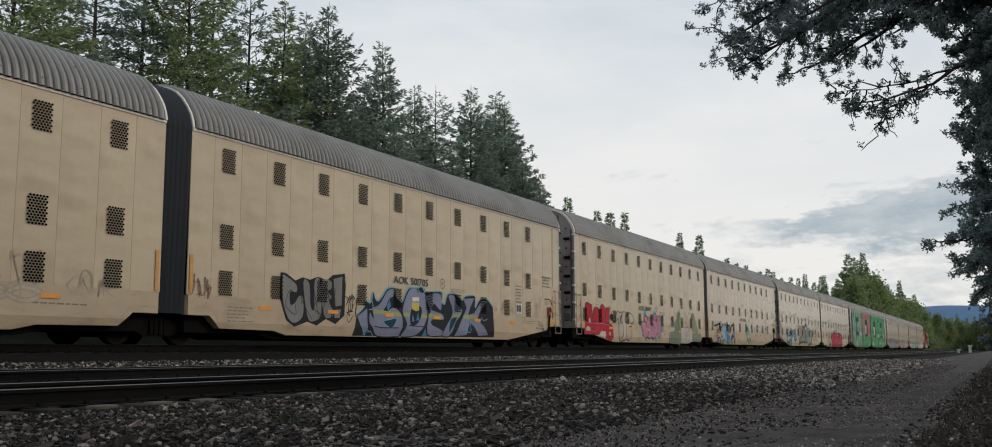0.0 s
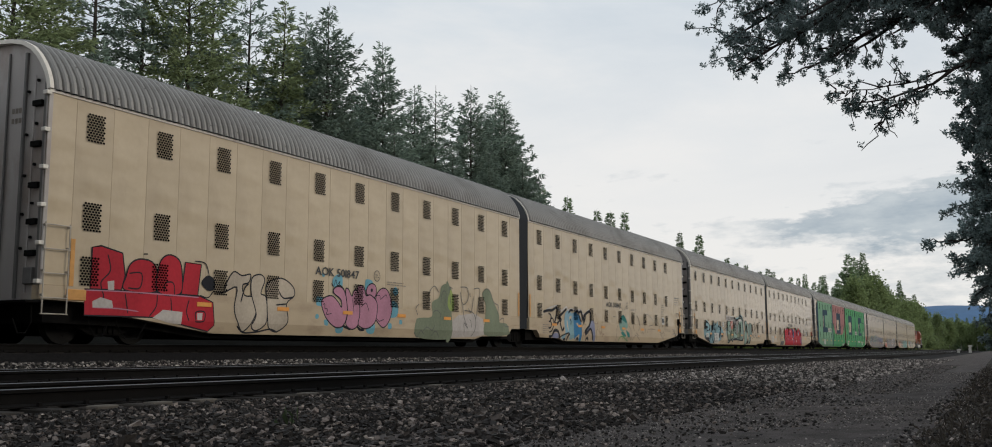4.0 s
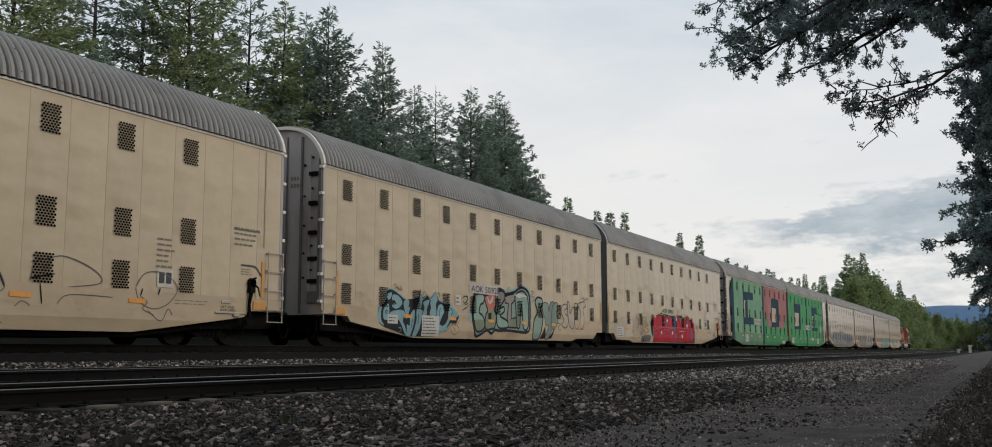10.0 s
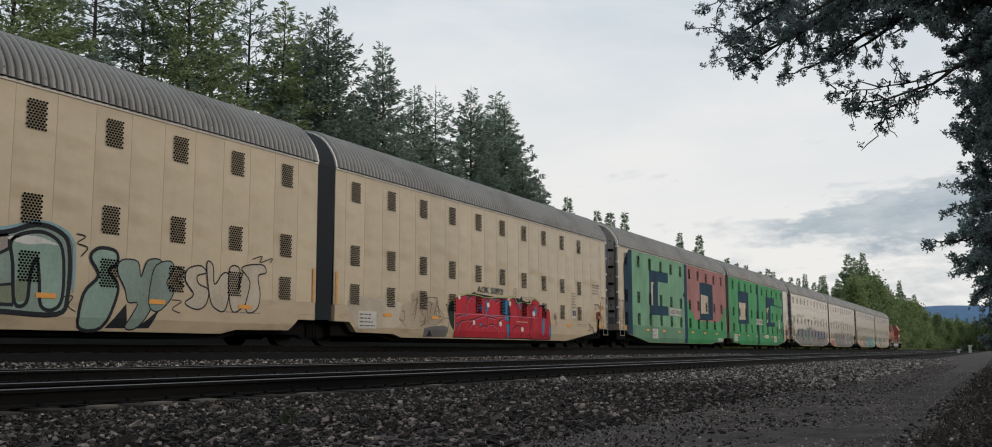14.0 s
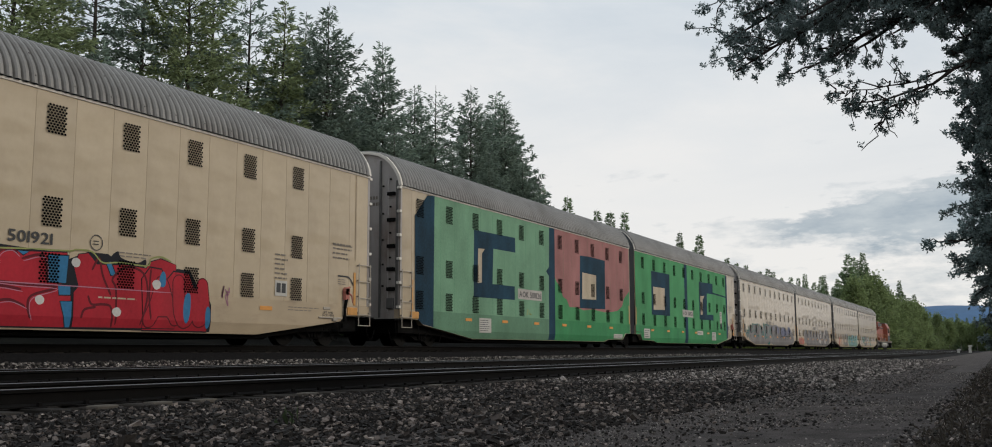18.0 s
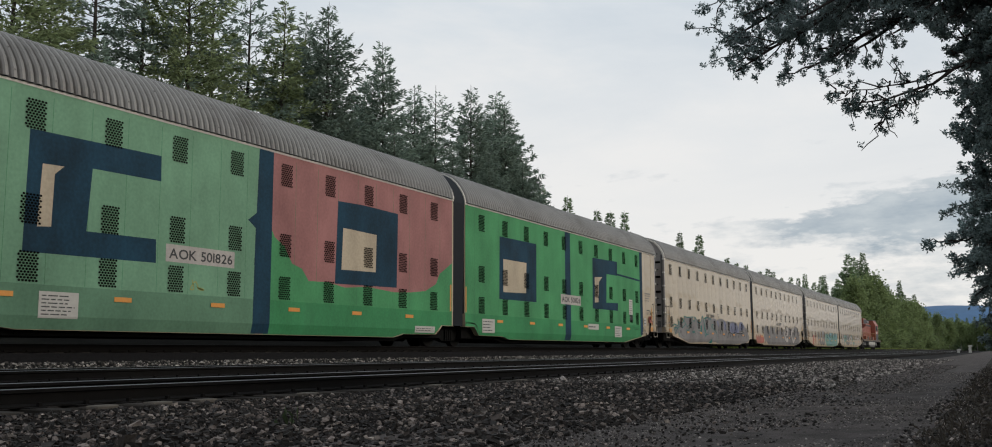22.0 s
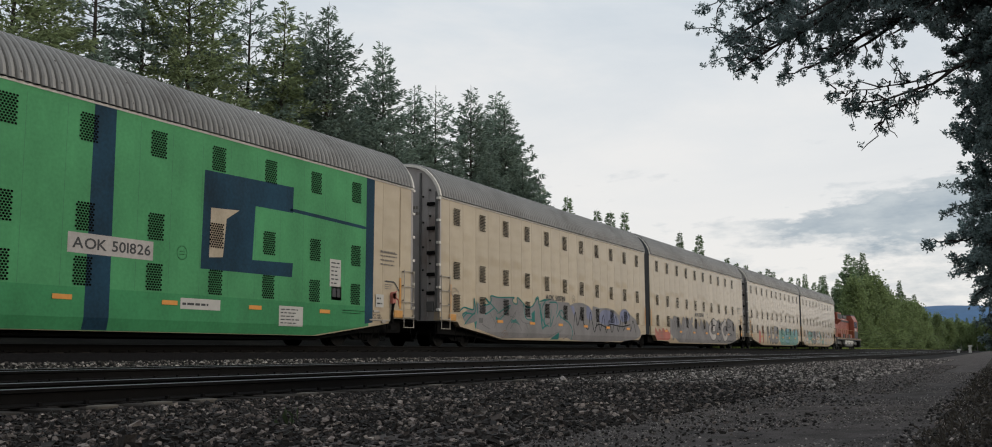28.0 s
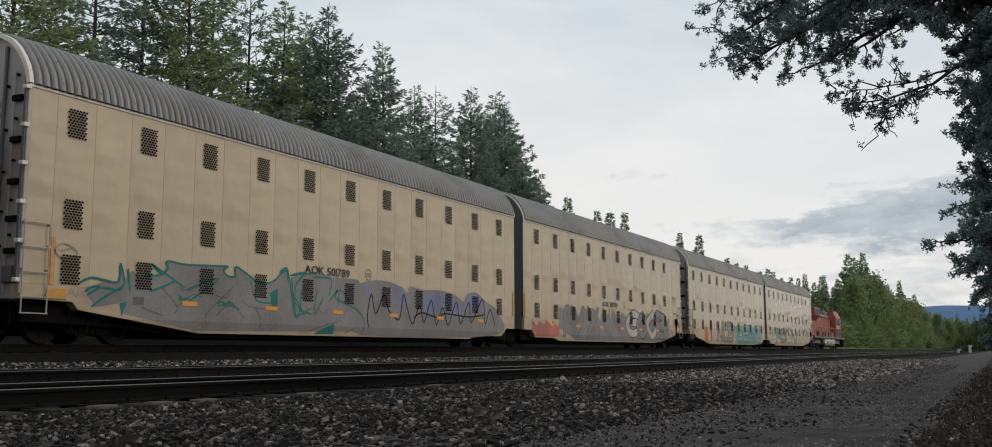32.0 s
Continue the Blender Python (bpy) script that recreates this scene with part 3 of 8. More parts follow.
def travel(t):
    """Metres that the train has rolled after t seconds; it slows down."""
    return 6.8433 * t - 0.060371 * t ** 2 - 6.5382e-4 * t ** 3 + 2.7628e-5 * t ** 4 - 1.48731e-7 * t ** 5


ARCH = [(1.515, 4.975), (1.48, 5.15), (1.41, 5.33), (1.30, 5.51), (1.15, 5.70), (0.96, 5.87), (0.70, 6.00), (0.36, 6.08), (0.0, 6.11)]
ARCH = ARCH + [(-x, z) for x, z in ARCH[-2::-1]]


def roof_mesh():
    V, F = [], []
    n, ribs = len(ARCH), 116
    prof = []
    for k in range(ribs):
        a = 0.09 + (LEN - 0.18) * k / ribs
        w = (LEN - 0.18) / ribs
        prof += [(a, 0.0), (a + w * 0.12, 0.05), (a + w * 0.30, 0.080), (a + w * 0.62, 0.080), (a + w * 0.82, 0.05)]
    prof.append((LEN - 0.09, 0.0))
    for y, d in prof:
        for x, z in ARCH:
            k = 1 + d / 1.6
            V.append((x * k, y, 4.6 + (z - 4.6) * k if z > 4.98 else z))
    for j in range(len(prof) - 1):
        for i in range(n - 1):
            F.append((j * n + i, (j + 1) * n + i, (j + 1) * n + i + 1, j * n + i + 1))
    for k in range(3, ribs, 5):
        w = (LEN - 0.18) / ribs
        for x, z in ((1.485, 5.10), (1.275, 5.54)) if k % 2 else ((1.485, 5.10),):
            y = 0.09 + w * (k + 0.46)
            o = len(V)
            q = 1 + 0.083 / 1.6
            x, z = x * q, 4.6 + (z - 4.6) * q
            v, f = box_vf(x - 0.013, x + 0.013, y - 0.013, y + 0.013, z - 0.013, z + 0.013)
            V += v; F += [tuple(n + o for n in p) for p in f]
    me = mesh("roof", V, F, M["roof"], False)
    me.materials.append(M["doorpost"])
    for k in range((len(prof) - 1) * (n - 1), len(F)):
        me.polygons[k].material_index = 1
    return me


def arch_band(y0, y1, grow, depth):
    """A hoop that follows the roof's arch."""
    V, F = [], []
    out = [(x * (1 + grow), 5.0 + (z - 5.0) * (1 + grow) + grow) for x, z in ARCH]
    inn = [(x * (1 - depth), 5.0 + (z - 5.0) * (1 - depth)) for x, z in ARCH]
    n = len(ARCH)
    for y in (y0, y1):
        V += [(x, y, z) for x, z in out] + [(x, y, z) for x, z in inn]
    for i in range(n - 1):
        a, b, c, d = i, i + 1, i + n, i + n + 1
        F += [(a, b, b + 2 * n, a + 2 * n), (c, c + 2 * n, d + 2 * n, d), (a, c, d, b), (a + 2 * n, b + 2 * n, d + 2 * n, c + 2 * n)]
    return V, F


def end_wall(y0, y1, inset=0.03):
    pts = [(x * (1 - inset), z - 0.04) for x, z in ARCH] + [(-1.44, 0.95), (1.44, 0.95)]
    n = len(pts)
    V = [(x, y0, z) for x, z in pts] + [(x, y1, z) for x, z in pts]
    F = [tuple(range(n)), tuple(range(2 * n - 1, n - 1, -1))] + [(i, (i + 1) % n, (i + 1) % n + n, i + n) for i in range(n)]
    return V, F


def vent_mesh():
    V, F = [], []
    for r in range(11):
        for c in range(6):
            cy = -0.205 + 0.074 * c + (0.0 if r % 2 else 0.037)
            cz = 0.262 - 0.0525 * r
            o = len(V)
            V += [(0, cy + 0.031 * math.cos(k * math.pi / 4), cz + 0.0235 * math.sin(k * math.pi / 4)) for k in range(8)]
            F.append(tuple(range(o, o + 8)))
    return mesh("vent", V, F, M["hole"])


def cyl_x(x0, x1, cy, cz, r, n=20):
    V = [(x, cy + r * math.cos(2 * math.pi * k / n), cz + r * math.sin(2 * math.pi * k / n)) for x in (x0, x1) for k in range(n)]
    F = [tuple(range(n)), tuple(range(2 * n - 1, n - 1, -1))] + [(k, k + n, (k + 1) % n + n, (k + 1) % n) for k in range(n)]
    return V, F


def wheelset_mesh(r):
    lots = [cyl_x(-0.8, 0.8, 0, 0, 0.085, 10)]
    for s in (-1, 1):
        a, b = (0.69, 0.72) if s > 0 else (-0.72, -0.69)
        lots += [cyl_x(min(s * 0.69, s * 0.83), max(s * 0.69, s * 0.83), 0, 0, r, 28), cyl_x(min(a, b), max(a, b), 0, 0, r + 0.028, 28), cyl_x(min(s * 0.83, s * 0.9), max(s * 0.83, s * 0.9), 0, 0, 0.15, 10)]
        for k in range(5):
            w = k * 2 * math.pi / 5
            lots.append(cyl_x(min(s * 0.825, s * 0.838), max(s * 0.825, s * 0.838), 0.27 * math.cos(w), 0.27 * math.sin(w), 0.05, 8))
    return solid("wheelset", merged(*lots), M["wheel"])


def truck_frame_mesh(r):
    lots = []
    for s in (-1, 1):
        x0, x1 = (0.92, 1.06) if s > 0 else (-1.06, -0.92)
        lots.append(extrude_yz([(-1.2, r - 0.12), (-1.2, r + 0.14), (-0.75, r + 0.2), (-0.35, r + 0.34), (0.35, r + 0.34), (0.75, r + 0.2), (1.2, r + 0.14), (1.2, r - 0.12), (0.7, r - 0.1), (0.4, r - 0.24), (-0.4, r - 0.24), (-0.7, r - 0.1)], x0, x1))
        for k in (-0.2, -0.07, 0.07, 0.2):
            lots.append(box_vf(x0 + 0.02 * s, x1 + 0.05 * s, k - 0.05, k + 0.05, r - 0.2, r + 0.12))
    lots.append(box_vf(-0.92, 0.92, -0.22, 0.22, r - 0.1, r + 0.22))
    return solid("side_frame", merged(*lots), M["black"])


WR = 0.42
CACHE = {}
WHEELS = []


def truck(parent, y):
    if "truck" not in CACHE:
        CACHE["truck"], CACHE["wheelset"] = truck_frame_mesh(WR), wheelset_mesh(WR)
    t = part("truck", CACHE["truck"], parent, "black freight truck with steel wheels", (0, y, RAIL_Z))
    for a in (-0.89, 0.89):
        w = part("wheelset", CACHE["wheelset"], t, "steel wheelset", (0, a, WR))
        WHEELS.append((w, (0, a, WR), WR))


def mirror_y(poly):
    return [(LEN - y, z) for y, z in poly][::-1]


# outline of the side sill, coupled end at y = 0, hinged end at y = LEN
SILL = [(0.0, 0.97), (1.2, 0.95), (1.35, 0.80), (2.0, 0.72), (4.7, 0.40), (LEN - 3.5, 0.40), (LEN - 3.0, 0.50), (LEN - 1.08, 0.52), (LEN - 0.72, 0.80), (LEN - 0.04, 0.80), (LEN - 0.04, 1.24), (0.0, 1.24)]
BELLY = [(0.3, 0.55), (2.6, 0.50), (4.6, 0.30), (LEN - 3.3, 0.30), (LEN - 2.6, 0.42), (LEN - 0.2, 0.42), (LEN - 0.2, 0.85), (0.3, 0.95)]


def sill_mesh(poly):
    """Side sills of both sides, whose feet lean inwards."""
    bm = bmesh.new()
    for vf in (extrude_yz(poly, 1.30, 1.503), extrude_yz(poly, -1.503, -1.30)):
        vs = [bm.verts.new(p) for p in vf[0]]
        for q in vf[1]:
            bm.faces.new([vs[k] for k in q])
    bmesh.ops.bisect_plane(bm, geom=bm.verts[:] + bm.edges[:] + bm.faces[:], plane_co=(0, 0, 0.66), plane_no=(0, 0, 1))
    for v in bm.verts:
        if v.co.z < 0.66 and abs(v.co.x) > 1.4:
            v.co.x -= math.copysign((0.66 - v.co.z) / 0.26 * 0.055, v.co.x)
    bmesh.ops.recalc_face_normals(bm, faces=bm.faces[:])
    me = bpy.data.meshes.new("side_sill")
    bm.to_mesh(me); bm.free()
    me.materials.append(M["sill"])
    return me


M["ghost_ink"] = mat("worn_ink", (0.17, 0.145, 0.12), 0.7, var=0.3)
M["ladder"] = mat("worn_ladder_paint", (0.34, 0.30, 0.25), 0.6, var=0.2)


def unit_meshes():
    c = CACHE
    c["roof"], c["vent"], c["panel"] = roof_mesh(), vent_mesh(), boxes("side_panel", [(-0.03, 0.0, 0.004, 0.922, 1.245, 4.965)], M["cream"], 0.004)
    c["core"] = boxes("body_shell", [(-1.47, 1.485, 0.17, LEN - 0.15, 0.98, 4.97)], M["seam"])
    c["rail"] = boxes("eave_trim", [(1.47, 1.516, 0.0, LEN, 4.915, 4.972), (-1.516, -1.47, 0.0, LEN, 4.915, 4.972)], M["trim"], 0.006)
    c["far_side"] = boxes("far_side", [(-1.5, -1.475, 0.0, LEN, 1.24, 4.96)], M["cream"])
    for mirror in (False, True):
        f = mirror_y if mirror else (lambda q: q)
        c["sill", mirror] = sill_mesh(f(SILL))
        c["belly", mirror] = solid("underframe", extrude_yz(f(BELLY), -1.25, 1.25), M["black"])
        c["lip", mirror] = boxes("sill_lip", [(1.50, 1.5048, 0.75, LEN - 0.75, 1.232, 1.25)], M["sill"])
        y = LEN if mirror else 0.0
        e = -1 if mirror else 1
        yy = lambda a, b: (min(y + e * a, y + e * b), max(y + e * a, y + e * b))
        c["hoop", mirror] = solid("end_hoop", arch_band(*yy(-0.02, 0.07), 0.012, 0.05), M["trim"])
        c["hoop2", mirror] = solid("end_hoop", arch_band(*yy(LEN - 0.05, LEN + 0.01), 0.006, 0.05), M["trim"])
        c["wall", mirror] = solid("end_door", end_wall(*yy(0.10, 0.16)), M["door"])
        c["wall2", mirror] = solid("end_wall", end_wall(*yy(LEN - 0.14, LEN - 0.06)), M["bellows"])
        # the one at x 1.29 is a dark strip standing in for a slot
        posts = [(0.70, 0.76, *yy(0.04, 0.10), 1.0, 5.80), (1.29, 1.40, *yy(0.05, 0.10), 1.0, 5.15), (-0.55, -0.47, *yy(0.03, 0.10), 1.0, 5.90), (0.20, 0.24, *yy(0.06, 0.10), 1.0, 5.85)]
        c["posts", mirror] = [boxes("door_post", [q], M["doorpost"], 0.008) for q in posts]
        c["corner", mirror] = boxes("corner_post", [(1.415, 1.50, *yy(0.0, 0.10), 1.0, 5.0)], M["door"], 0.01)
        c["sign", mirror] = boxes("door_stencil", [(0.34 + 0.10 * n, 0.41 + 0.10 * n, *yy(0.094, 0.10), z, z + 0.10) for z, m in ((4.62, 3), (4.42, 4)) for n in range(m)], M["ghost_ink"])
        c["rod", mirror] = solid("lock_rod", tube_vf([(1.02, y + e * 0.06, 1.1), (1.02, y + e * 0.06, 5.3)], [0.018, 0.018], 6), M["door"])
        c["latch"] = boxes("door_latch", [(-0.15, 0.12, -0.04, 0.05, -0.055, 0.055)], M["black"], 0.01)
        c["rivet"] = boxes("door_rivet", [(-0.025, 0.025, -0.03, 0.03, -0.025, 0.025)], M["black"], 0.008)
        c["lock"] = boxes("lock_box", [(-0.12, 0.12, -0.05, 0.05, -0.16, 0.16)], M["doorpost"], 0.015)
        c["hinge"] = boxes("hinge", [(-0.09, 0.03, -0.06, 0.06, -0.04, 0.04)], M["trim"], 0.01)
        rails = [tube_vf([(1.56, y + e * a, 0.70), (1.56, y + e * a, 2.42)], [0.014, 0.014], 6) for a in (0.03, 0.58)]
        rungs = [tube_vf([(1.56, y + e * 0.0, z), (1.56, y + e * 0.61, z)], [0.013, 0.013], 6) for z in (0.70, 1.0, 1.46, 1.92, 2.38)]
        brk = [box_vf(1.49, 1.57, *yy(a - 0.02, a + 0.02), z - 0.02, z + 0.02) for a in (0.03, 0.58) for z in (1.05, 1.5, 1.95, 2.36)]
        c["ladder", mirror] = solid("ladder", merged(*rails, *rungs, *brk), M["ladder"])
        c["post_stripe", mirror] = boxes("reflective_stripe", [(1.502, 1.508, *yy(0.66, 0.76), 1.25, 2.16)], M["stripe"])
        c["jack_box", mirror] = boxes("jack_box", [(1.42, 1.53, *yy(0.60, 1.06), 0.98, 1.19)], M["stripe"], 0.01)
        c["step", mirror] = boxes("crossover_step", [(-1.3, 1.5, *yy(-0.28, 0.06), 0.90, 0.95)], M["black"], 0.01)
        c["coupler", mirror] = solid("coupler", merged(box_vf(-0.16, 0.16, *yy(-0.62, 0.6), 0.62, 0.86), box_vf(-0.24, 0.24, *yy(-0.9, -0.5), 0.58, 0.92)), M["black"], 0.02)


def bellows_mesh():
    g = B1 - B0
    V, F = [], []
    n = len(ARCH)
    ring = [(1.42, 0.82), (1.42, 1.25)] + [(x * 0.985, z - 0.015) for x, z in ARCH] + [(-1.42, 1.25), (-1.42, 0.82)]
    cnt = 13
    for k in range(cnt):
        y = LEN - 0.06 + (g + 0.12) * k / (cnt - 1)
        d = 0.0 if k % 2 else -0.075
        for x, z in ring:
            w = 1 + d / 1.42
            V.append((x * w, y, z + (d if z > 4.95 else 0)))
    m = len(ring)
    for k in range(cnt - 1):
        F += [(k * m + i, (k + 1) * m + i, (k + 1) * m + i + 1, k * m + i + 1) for i in range(m - 1)]
    return mesh("bellows", V, F, M["bellows"])


UNITS = []


def unit(i, label):
    """One unit of a two-unit auto carrier. Even ones lead with the coupled end, odd ones with the hinged end."""
    mirror = bool(i % 2)
    s = (C1 - PITCH_S if not mirror else B1) + PITCH_S * (i // 2)
    c = CACHE
    th = thing("autorack_car", label, "rail car", "auto carriers of the train", (XC, s, 0))
    UNITS.append((th, s))
    part("body_shell", c["core"], th); part("roof", c["roof"], th, "ribbed galvanised steel roof")
    part("eave_trim", c["rail"], th); part("far_side", c["far_side"], th)
    part("side_sill", c["sill", mirror], th); part("underframe", c["belly", mirror], th); part("sill_lip", c["lip", mirror], th)
    for n, k in (("end_hoop", "hoop"), ("end_hoop", "hoop2"), ("end_door", "wall"), ("end_wall", "wall2"), ("ladder", "ladder"), ("reflective_stripe", "post_stripe"), ("jack_box", "jack_box"), ("crossover_step", "step"), ("coupler", "coupler")):
        part(n, c[k, mirror], th)
    for me in c["posts", mirror]:
        part("door_post", me, th)
    e = LEN - 0.06 if mirror else 0.06
    for n in ("corner", "sign", "rod"):
        part({"corner": "corner_post", "sign": "door_stencil", "rod": "lock_rod"}[n], c[n, mirror], th, kind="stuff" if n == "sign" else "")
    for z in (4.75, 3.95, 3.15, 2.45, 1.85):
        part("door_latch", c["latch"], th, "", (1.14, e, z))
    for z in (5.2, 4.35, 3.55, 2.8, 2.15):
        part("door_rivet", c["rivet"], th, "", (1.10, e, z)); part("door_rivet", c["rivet"], th, "", (0.84, e, z - 0.2))
    part("lock_box", c["lock"], th, "", (1.12, e, 1.42))
    w = -1 if mirror else 1
    for a, b, low in ((1.25, 1.75, 0.30), (1.95, 2.75, 0.26), (-0.05, -0.45, 0.34)):
        y = LEN - a if mirror else a
        part("air_hose", solid("air_hose", tube_vf([(1.38, y, 0.85), (1.40, y, 0.55), (1.40, y + w * 0.3 * (b - a), low), (1.40, y + w * 0.7 * (b - a), low), (1.40, y + w * (b - a), 0.6)], [0.014] * 5, 6), M["black"]), th, "thin black air hose")
    for k in range(6):
        part("hinge", c["hinge"], th, "pale door hinge", (1.5, (LEN + 0.02 if mirror else -0.02), 1.3 + 0.72 * k))
    # side panels and vents
    first = (1.12 if not mirror else 1.20) + {3: -0.20, 5: -0.24}.get(i, 0.0)
    cols = 11 if not mirror else 10
    edge = first - 0.463 - 0.926
    for k in range(24):
        a = edge + 0.926 * k
        if a + 0.926 > LEN + 0.02:
            break
        if a < -0.01:
            continue
        part("side_panel", c["panel"], th, "", (1.49, a, 0))
    a0 = edge + 0.926
    part("side_panel", boxes("side_panel", [(-0.03, 0.0, 0.0, a0 - 0.006, 1.245, 4.965)], M["cream"], 0.004), th, "", (1.49, 0, 0))
    if a < LEN - 0.03:
        part("side_panel", boxes("side_panel", [(-0.03, 0.0, a + 0.006, LEN, 1.245, 4.965)], M["cream"], 0.004), th, "", (1.49, 0, 0))
    for k in range(cols):
        for z in (4.41, 2.63, 1.56):
            part("vent", c["vent"], th, "", (1.5155, first + 1.852 * k, z))
    truck(th, LEN - 2.0 if mirror else 2.0)
    if not mirror:
        truck(th, LEN + 0.39)
        if "bellows" not in c:
            c["bellows"] = bellows_mesh()
        part("bellows", c["bellows"], th, "black pleated bellows over the hinge")
    return th


unit_meshes()
LABELS = ["cream auto carrier with ribbed roof and faint tags", "cream auto carrier with grey and lavender graffiti", "cream auto carrier with red, pink and green graffiti", "cream auto carrier with black and blue graffiti",
          "cream auto carrier with light blue and teal graffiti", "cream auto carrier with a bright red graffiti block", "auto carrier covered by a green and pink mural", "auto carrier covered by a green mural with blue shapes",
          "cream auto carrier with teal and grey graffiti", "cream auto carrier with grey outlined graffiti", "cream auto carrier with faded teal graffiti", "cream auto carrier with pale graffiti beside the locomotive"]
for i, lab in enumerate(LABELS):
    unit(i, lab)


# ---- painted marks on the cars: stencils, reflectors, graffiti ----
def paint_mat(name, color, var=0.26):
    return mat("paint_" + name, color, 0.7, var=var, scale=1.1, fine=14, stretch=(1, 1, 0.6), dirt=tuple(0.8 * c + 0.006 for c in color), dirt_at=0.55, spec=0.2)


for n, c in (("mint", (0.150, 0.285, 0.182)), ("green", (0.066, 0.255, 0.105)), ("deepgreen", (0.045, 0.215, 0.085)), ("greygreen", (0.105, 0.205, 0.130)), ("navy", (0.007, 0.034, 0.060)), ("rose", (0.300, 0.135, 0.128)),
             ("sand", (0.44, 0.365, 0.27)), ("red", (0.36, 0.018, 0.030)), ("crimson", (0.30, 0.02, 0.035)), ("pink", (0.36, 0.17, 0.235)), ("sky", (0.18, 0.295, 0.325)), ("blue", (0.035, 0.16, 0.31)), ("aqua", (0.165, 0.27, 0.235)), ("teal", (0.022, 0.145, 0.130)),
             ("lav", (0.175, 0.185, 0.265)), ("grey", (0.115, 0.11, 0.108)), ("silver", (0.195, 0.183, 0.180)), ("pale", (0.40, 0.365, 0.34)), ("faint", (0.40, 0.34, 0.27)), ("black", (0.014, 0.014, 0.017)), ("moss", (0.165, 0.19, 0.13)), ("lime", (0.25, 0.32, 0.10)),
             ("yellow", (0.26, 0.28, 0.10)), ("mudbrown", (0.20, 0.13, 0.095)), ("ltblue", (0.175, 0.30, 0.37)), ("white", (0.52, 0.50, 0.48)), ("ghost", (0.33, 0.28, 0.22)), ("coral", (0.36, 0.13, 0.105)),
             ("brownmist", (0.34, 0.275, 0.205)), ("seamgreen", (0.055, 0.17, 0.085)), ("stonegrey", (0.175, 0.170, 0.160)), ("ink", (0.013, 0.014, 0.019)), ("cyan", (0.12, 0.29, 0.36)), ("notice", (0.40, 0.34, 0.08)), ("taupe", (0.235, 0.20, 0.18)), ("dullgreen", (0.195, 0.25, 0.22)), ("wine", (0.10, 0.010, 0.016)), ("mist", (0.215, 0.30, 0.255))):
    M["p_" + n] = paint_mat(n, c, 0.55 if n == "navy" else 0.26)

SKIRT_Z = 0.66


def skirt_x(z):
    """The sill's foot leans inwards below SKIRT_Z."""
    return 0.0 if z >= SKIRT_Z else -(SKIRT_Z - z) / 0.26 * 0.055


def flat_paint(i, name, outlines, material, layer, label="", tris=None):
    """Paint on the near side of unit i. outlines: lists of (y, z); layer: order of the coats."""
    bm = bmesh.new()
    if tris:
        vs = [bm.verts.new((0, y, z)) for y, z in tris[0]]
        for f in tris[1]:
            try:
                bm.faces.new([vs[k] for k in f])
            except ValueError:
                pass
    else:
        for o in outlines:
            bm.faces.new([bm.verts.new((0, y, z)) for y, z in o])
    for f in bm.faces:
        f.normal_update()
    bmesh.ops.triangulate(bm, faces=[f for f in bm.faces if len(f.verts) > 4])
    lo = min(v.co.z for v in bm.verts)
    if lo < SKIRT_Z:
        bmesh.ops.bisect_plane(bm, geom=bm.verts[:] + bm.edges[:] + bm.faces[:], plane_co=(0, 0, SKIRT_Z), plane_no=(0, 0, 1))
    bmesh.ops.triangulate(bm, faces=[f for f in bm.faces if len(f.verts) > 4])
    for f in bm.faces:
        f.normal_update()
        if f.normal.x < 0:
            f.normal_flip()
    slide = {6: -0.08, 7: -0.05}.get(i, 0.0)
    for v in bm.verts:
        v.co.y = min(max(v.co.y + slide, 0.02), LEN - 0.02)
        v.co.x = 1.5050 + 0.0006 * layer + skirt_x(v.co.z)
    return part(name, (bm, material), UNITS[i][0], label)


def glyph_box(ch):
    vs = glyph(ch, 0.0)[0]
    return min(v[0] for v in vs), max(v[0] for v in vs), min(v[1] for v in vs), max(v[1] for v in vs)


def stencil(i, name, text, y0, y1, z0, z1, material, layer=1, label=""):
    """Plain lettering from y0 to y1."""
    x, lots = 0.0, []
    for ch in text:
        if ch == " ":
            x += 0.30
            continue
        a, b, _, _ = glyph_box(ch)
        lots.append((ch, x - a)); x += (b - a) + 0.10
    w = x - 0.10
    V, F = [], []
    for ch, dx in lots:
        vs, fs = glyph(ch, 0.016)
        o = len(V)
        V += [(y0 + (vx + dx) / w * (y1 - y0), z0 + vy / 0.73 * (z1 - z0)) for vx, vy in vs]
        F += [tuple(k + o for k in f) for f in fs]
    return flat_paint(i, name, None, material, layer, label, (V, F))


# bubble letters as brush strokes on a grid four wide and six high
SKELETON = {"A": "00 13 26 33 40|12 32", "B": "00 06 26 45 23 03|23 42 30 00", "C": "45 26 05 02 20 41", "D": "00 06 26 44 42 20 00", "E": "46 16 04 02 10 40|03 33", "G": "45 26 04 02 20 41 43 23", "H": "06 00|46 40|03 43", "I": "26 20",
            "K": "06 00|46 03 40", "L": "06 02 10 40", "M": "00 05 16 23 36 45 40", "N": "00 05 06 30 41 46", "O": "26 04 02 20 42 44 26", "P": "00 06 36 45 33 03", "R": "00 06 36 45 33 03|23 40", "S": "45 26 05 14 33 42 20 01", "T": "06 46|26 20",
            "U": "06 02 20 42 46", "W": "06 01 10 24 30 41 46", "X": "06 40|46 00", "Y": "06 14 23 34 46|23 20", "2": "05 26 45 33 00 40", "!": "26 22|20 21"}


